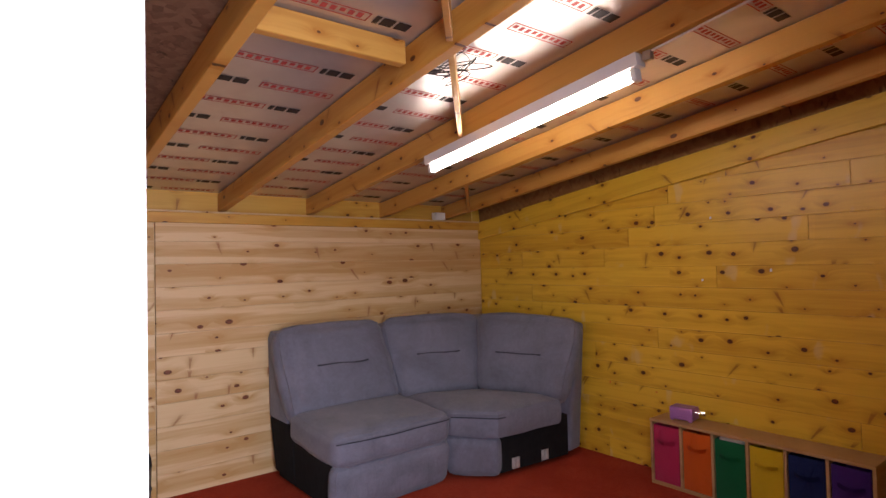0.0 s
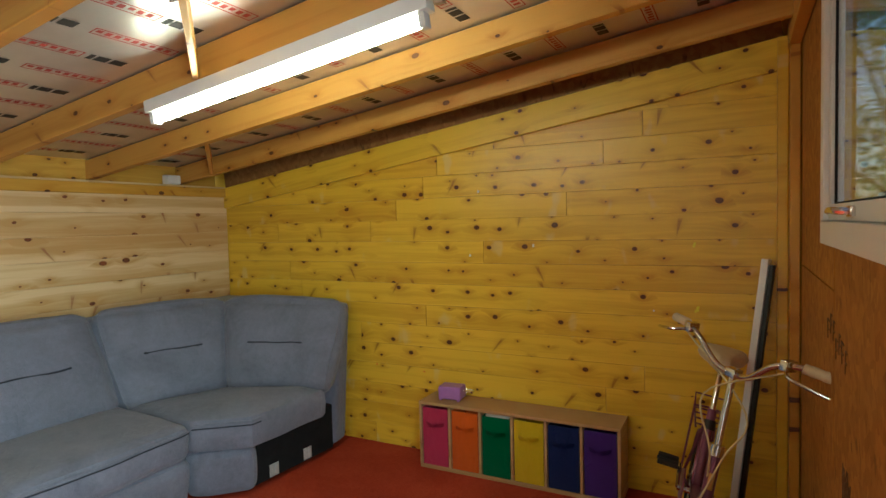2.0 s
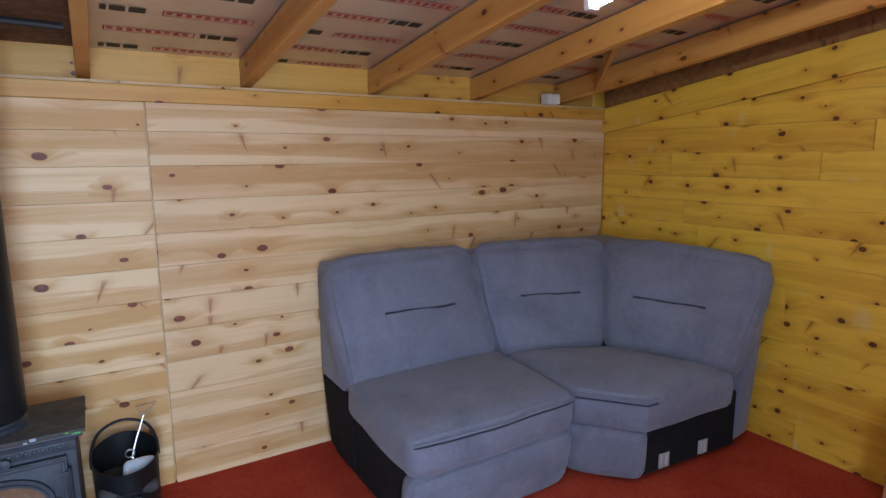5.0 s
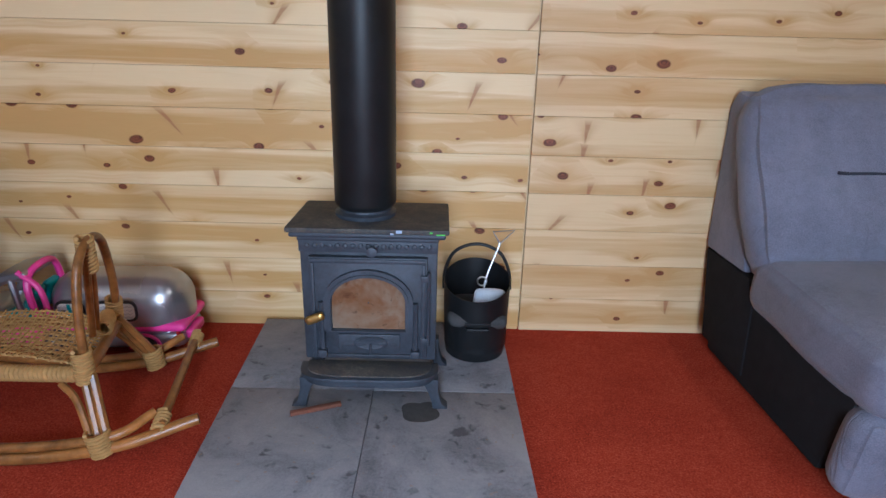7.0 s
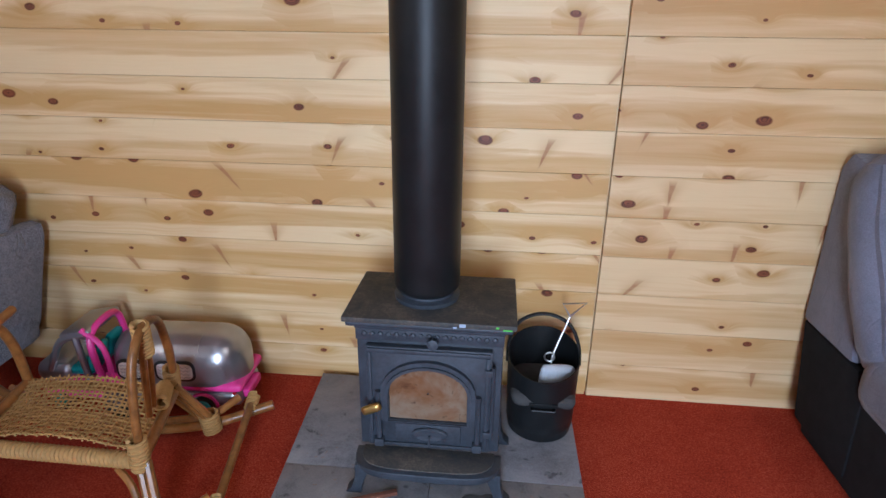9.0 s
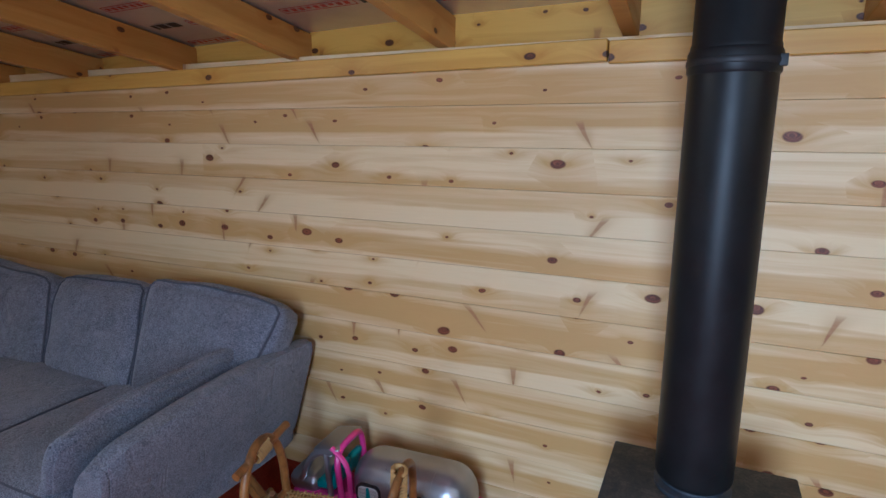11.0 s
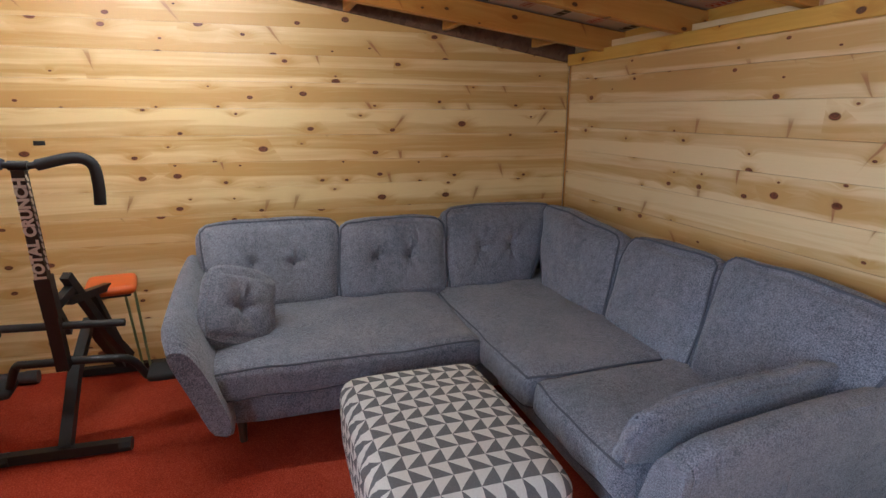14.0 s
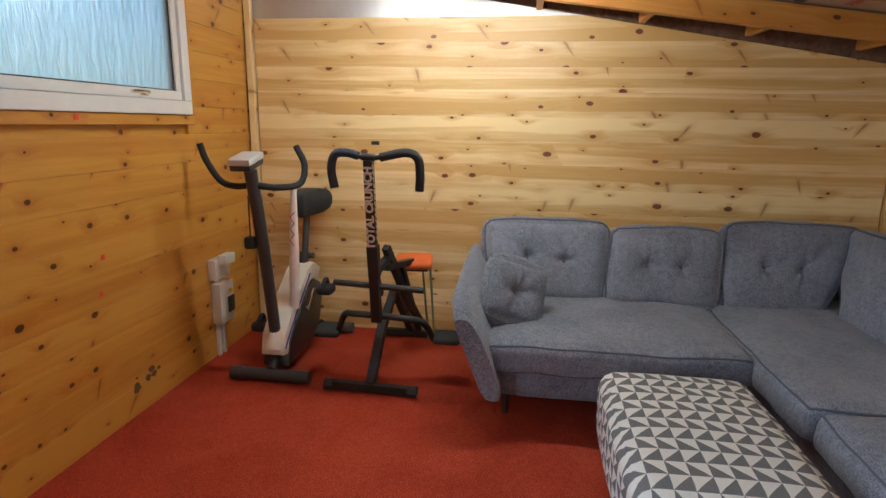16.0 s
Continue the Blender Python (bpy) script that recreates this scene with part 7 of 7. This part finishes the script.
scr = thing("pen_scrawl", "pen scribbles drawn on the chipboard wall", "drawing", pose(0, SY, 0))
rs = random.Random(8)
for k in range(7):
    x, z = 1.30 + 0.055 * k, 1.03 + 0.012 * (k % 3) + 0.03 * (k > 3)
    part("stroke", joined(tube([(x, 0.0015, z), (x + rs.uniform(-0.01, 0.01), 0.0015, z + 0.06), (x - 0.03, 0.0015, z + 0.055)], 0.0014, 4), tube([(x, 0.0015, z + 0.03), (x - 0.025, 0.0015, z + 0.028)], 0.0014, 4)), INK, scr)
part("stroke", tube([(1.25 + 0.05 * math.sin(k * 1.7) + 0.002 * k, 0.0015, 0.70 + 0.09 * math.cos(k * 2.3)) for k in range(22)], 0.0012, 4, smooth=3), INK, scr)
mould = thing("damp_stain", "dark damp stain low on the front wall", "stain", pose(0, SY, 0))
rs = random.Random(6)
for k in range(9):
    part("blot", moved(stain(0, 0, rs.uniform(0.006, 0.024), k * 1.7, 0.0), pose(-3.13 + rs.uniform(-0.10, 0.10), 0.0016 + 0.0001 * k, 0.15 + rs.uniform(-0.07, 0.05), 90, 0, 0)), plain("damp", (0.13, 0.065, 0.03), 0.8, 0, 0.3, 60, 0) if k == 0 else bpy.data.materials["damp"], mould)
wires = thing("loose_wires", "thin dark loose wires hanging under the foil", "wires", pose(0.62, 2.5, rafter_z(2.5) + 0.09))
rs = random.Random(3)
for k in range(6):
    part("wire", tube([(rs.uniform(-0.12, 0.12), rs.uniform(-0.15, 0.15), rs.uniform(-0.03, 0.02)) for _ in range(5)], 0.0015, 4, smooth=5), DKPLAST, wires)

# ---- wall boards, one object each ----
board_meshes = {}


def board(parent, length, height, material, m, thick=0.020):
    key = (round(length, 2), round(height, 3), material.name)
    if key not in board_meshes:
        bm = bx(-length / 2, length / 2, 0, thick, 0.0004, height - 0.0004, 0.0013, 1)
        me = bpy.data.meshes.new("board")
        bm.to_mesh(me)
        bm.free()
        me.materials.append(material)
        board_meshes[key] = me
    ob = new("board", board_meshes[key])
    ob.parent = parent
    ob.matrix_world = m
    return ob


rb = random.Random(21)
# back wall: two runs of boards that meet at a straight seam
for k in range(12):
    zz, hh = k * 0.1412, 0.1412
    board(wall_north, 4.346, hh, PINE, pose(-2.176, NY + rb.uniform(0.0, 0.0012), zz))
    board(wall_north, 2.640, hh, PINE_E, pose(1.323, NY - 0.006 + rb.uniform(0.0, 0.0012), zz))
# yellow wall: staggered butt joints, the upper boards end under the sloping board
for k in range(17):
    zz, hh = k * 0.1328, 0.1328
    y_end = min(NY - 0.01, NY - (zz + hh - 1.587 - 0.10) / 0.1395)
    if y_end < SY + 0.3:
        break
    cuts = [SY + 0.046, y_end]
    for j in range(rb.choice((1, 1, 2))):
        c = round(rb.uniform(SY + 0.5, max(SY + 0.6, y_end - 0.5)), 1)
        if all(abs(c - q) > 0.35 for q in cuts):
            cuts.append(c)
    cuts.sort()
    for a, b in zip(cuts, cuts[1:]):
        board(wall_east, b - a - 0.0015, hh, PINE_Y, pose(EX + rb.uniform(0, 0.0012), (a + b) / 2, zz, 0, 0, -90))
# west wall: the upper boards are cut along the slope of the roof
def west_top(y):
    return min(1.912, 1.650 + 0.163 * (4.63 - y))


for k in range(14):
    zz, hh = (0.0, 0.115) if k == 0 else (0.115 + (k - 1) * 0.1397, 0.1397)
    if zz > 1.85:
        break
    ya, yb = SY + 0.046, NY - 0.012
    if zz + hh < 1.64:
        board(wall_west, yb - ya, hh, PINE_W, pose(WX - rb.uniform(0, 0.0012), (ya + yb) / 2, zz, 0, 0, 90))
        continue
    y_hi, y_lo = 4.63 - (zz + hh - 0.001 - 1.650) / 0.163, min(yb, 4.63 - (zz - 1.650) / 0.163)
    poly = [(ya, 0.0006), (y_lo, 0.0006), (y_lo, min(hh - 0.001, west_top(y_lo) - zz)), (min(y_hi, y_lo - 0.001), hh - 0.0006), (ya, hh - 0.0006)]
    cy = (ya + yb) / 2
    ob = part("board", prism([(u - cy, v) for u, v in poly], 0.0, 0.020, axis="y"), PINE_W, wall_west, smooth=False)
    ob.matrix_world = pose(WX, cy, zz, 0, 0, 90)
sloped_board("trim_sloped", WX - 0.018, WX + 0.004, 2.20, NY + 0.02, 1.652 + 0.163 * 2.435, 1.652, 0.16, OSB_DARK, "dark board above the wall cladding")
# front wall: pine boards on the west side, chipboard sheets on the east side
for k in range(17):
    zz, hh = k * 0.1397, 0.1397
    if zz + hh > 2.45:
        break
    xa, xb = WX + 0.05, DOOR[0] - 0.066
    spans = [(xa, xb)]
    if zz + hh > WIN_W[2] - 0.07 and zz < WIN_W[3] + 0.06:
        spans = [(xa, WIN_W[0] - 0.064), (WIN_W[1] + 0.064, xb)]
    for a, b in spans:
        board(wall_south, b - a, hh, PINE_O, pose((a + b) / 2, SY - rb.uniform(0, 0.0012), zz, 0, 0, 180))
for a, b, za, zb in ((DOOR[1] + 0.064, WIN_E[0] - 0.062, 0, 2.4), (WIN_E[0] - 0.06, WIN_E[1] + 0.06, 0, WIN_E[2] - 0.067), (WIN_E[0] - 0.06, WIN_E[1] + 0.06, WIN_E[3] + 0.062, 2.4), (WIN_E[1] + 0.062, EX - 0.105, 0, 1.215), (WIN_E[1] + 0.062, EX - 0.105, 1.218, 2.4)):
    part("panel", bx(a, b - 0.002, SY - 0.0215, SY - 0.001, za, zb - 0.001, 0.0015, 1), OSB, wall_south, "varnished chipboard sheet", smooth=False)
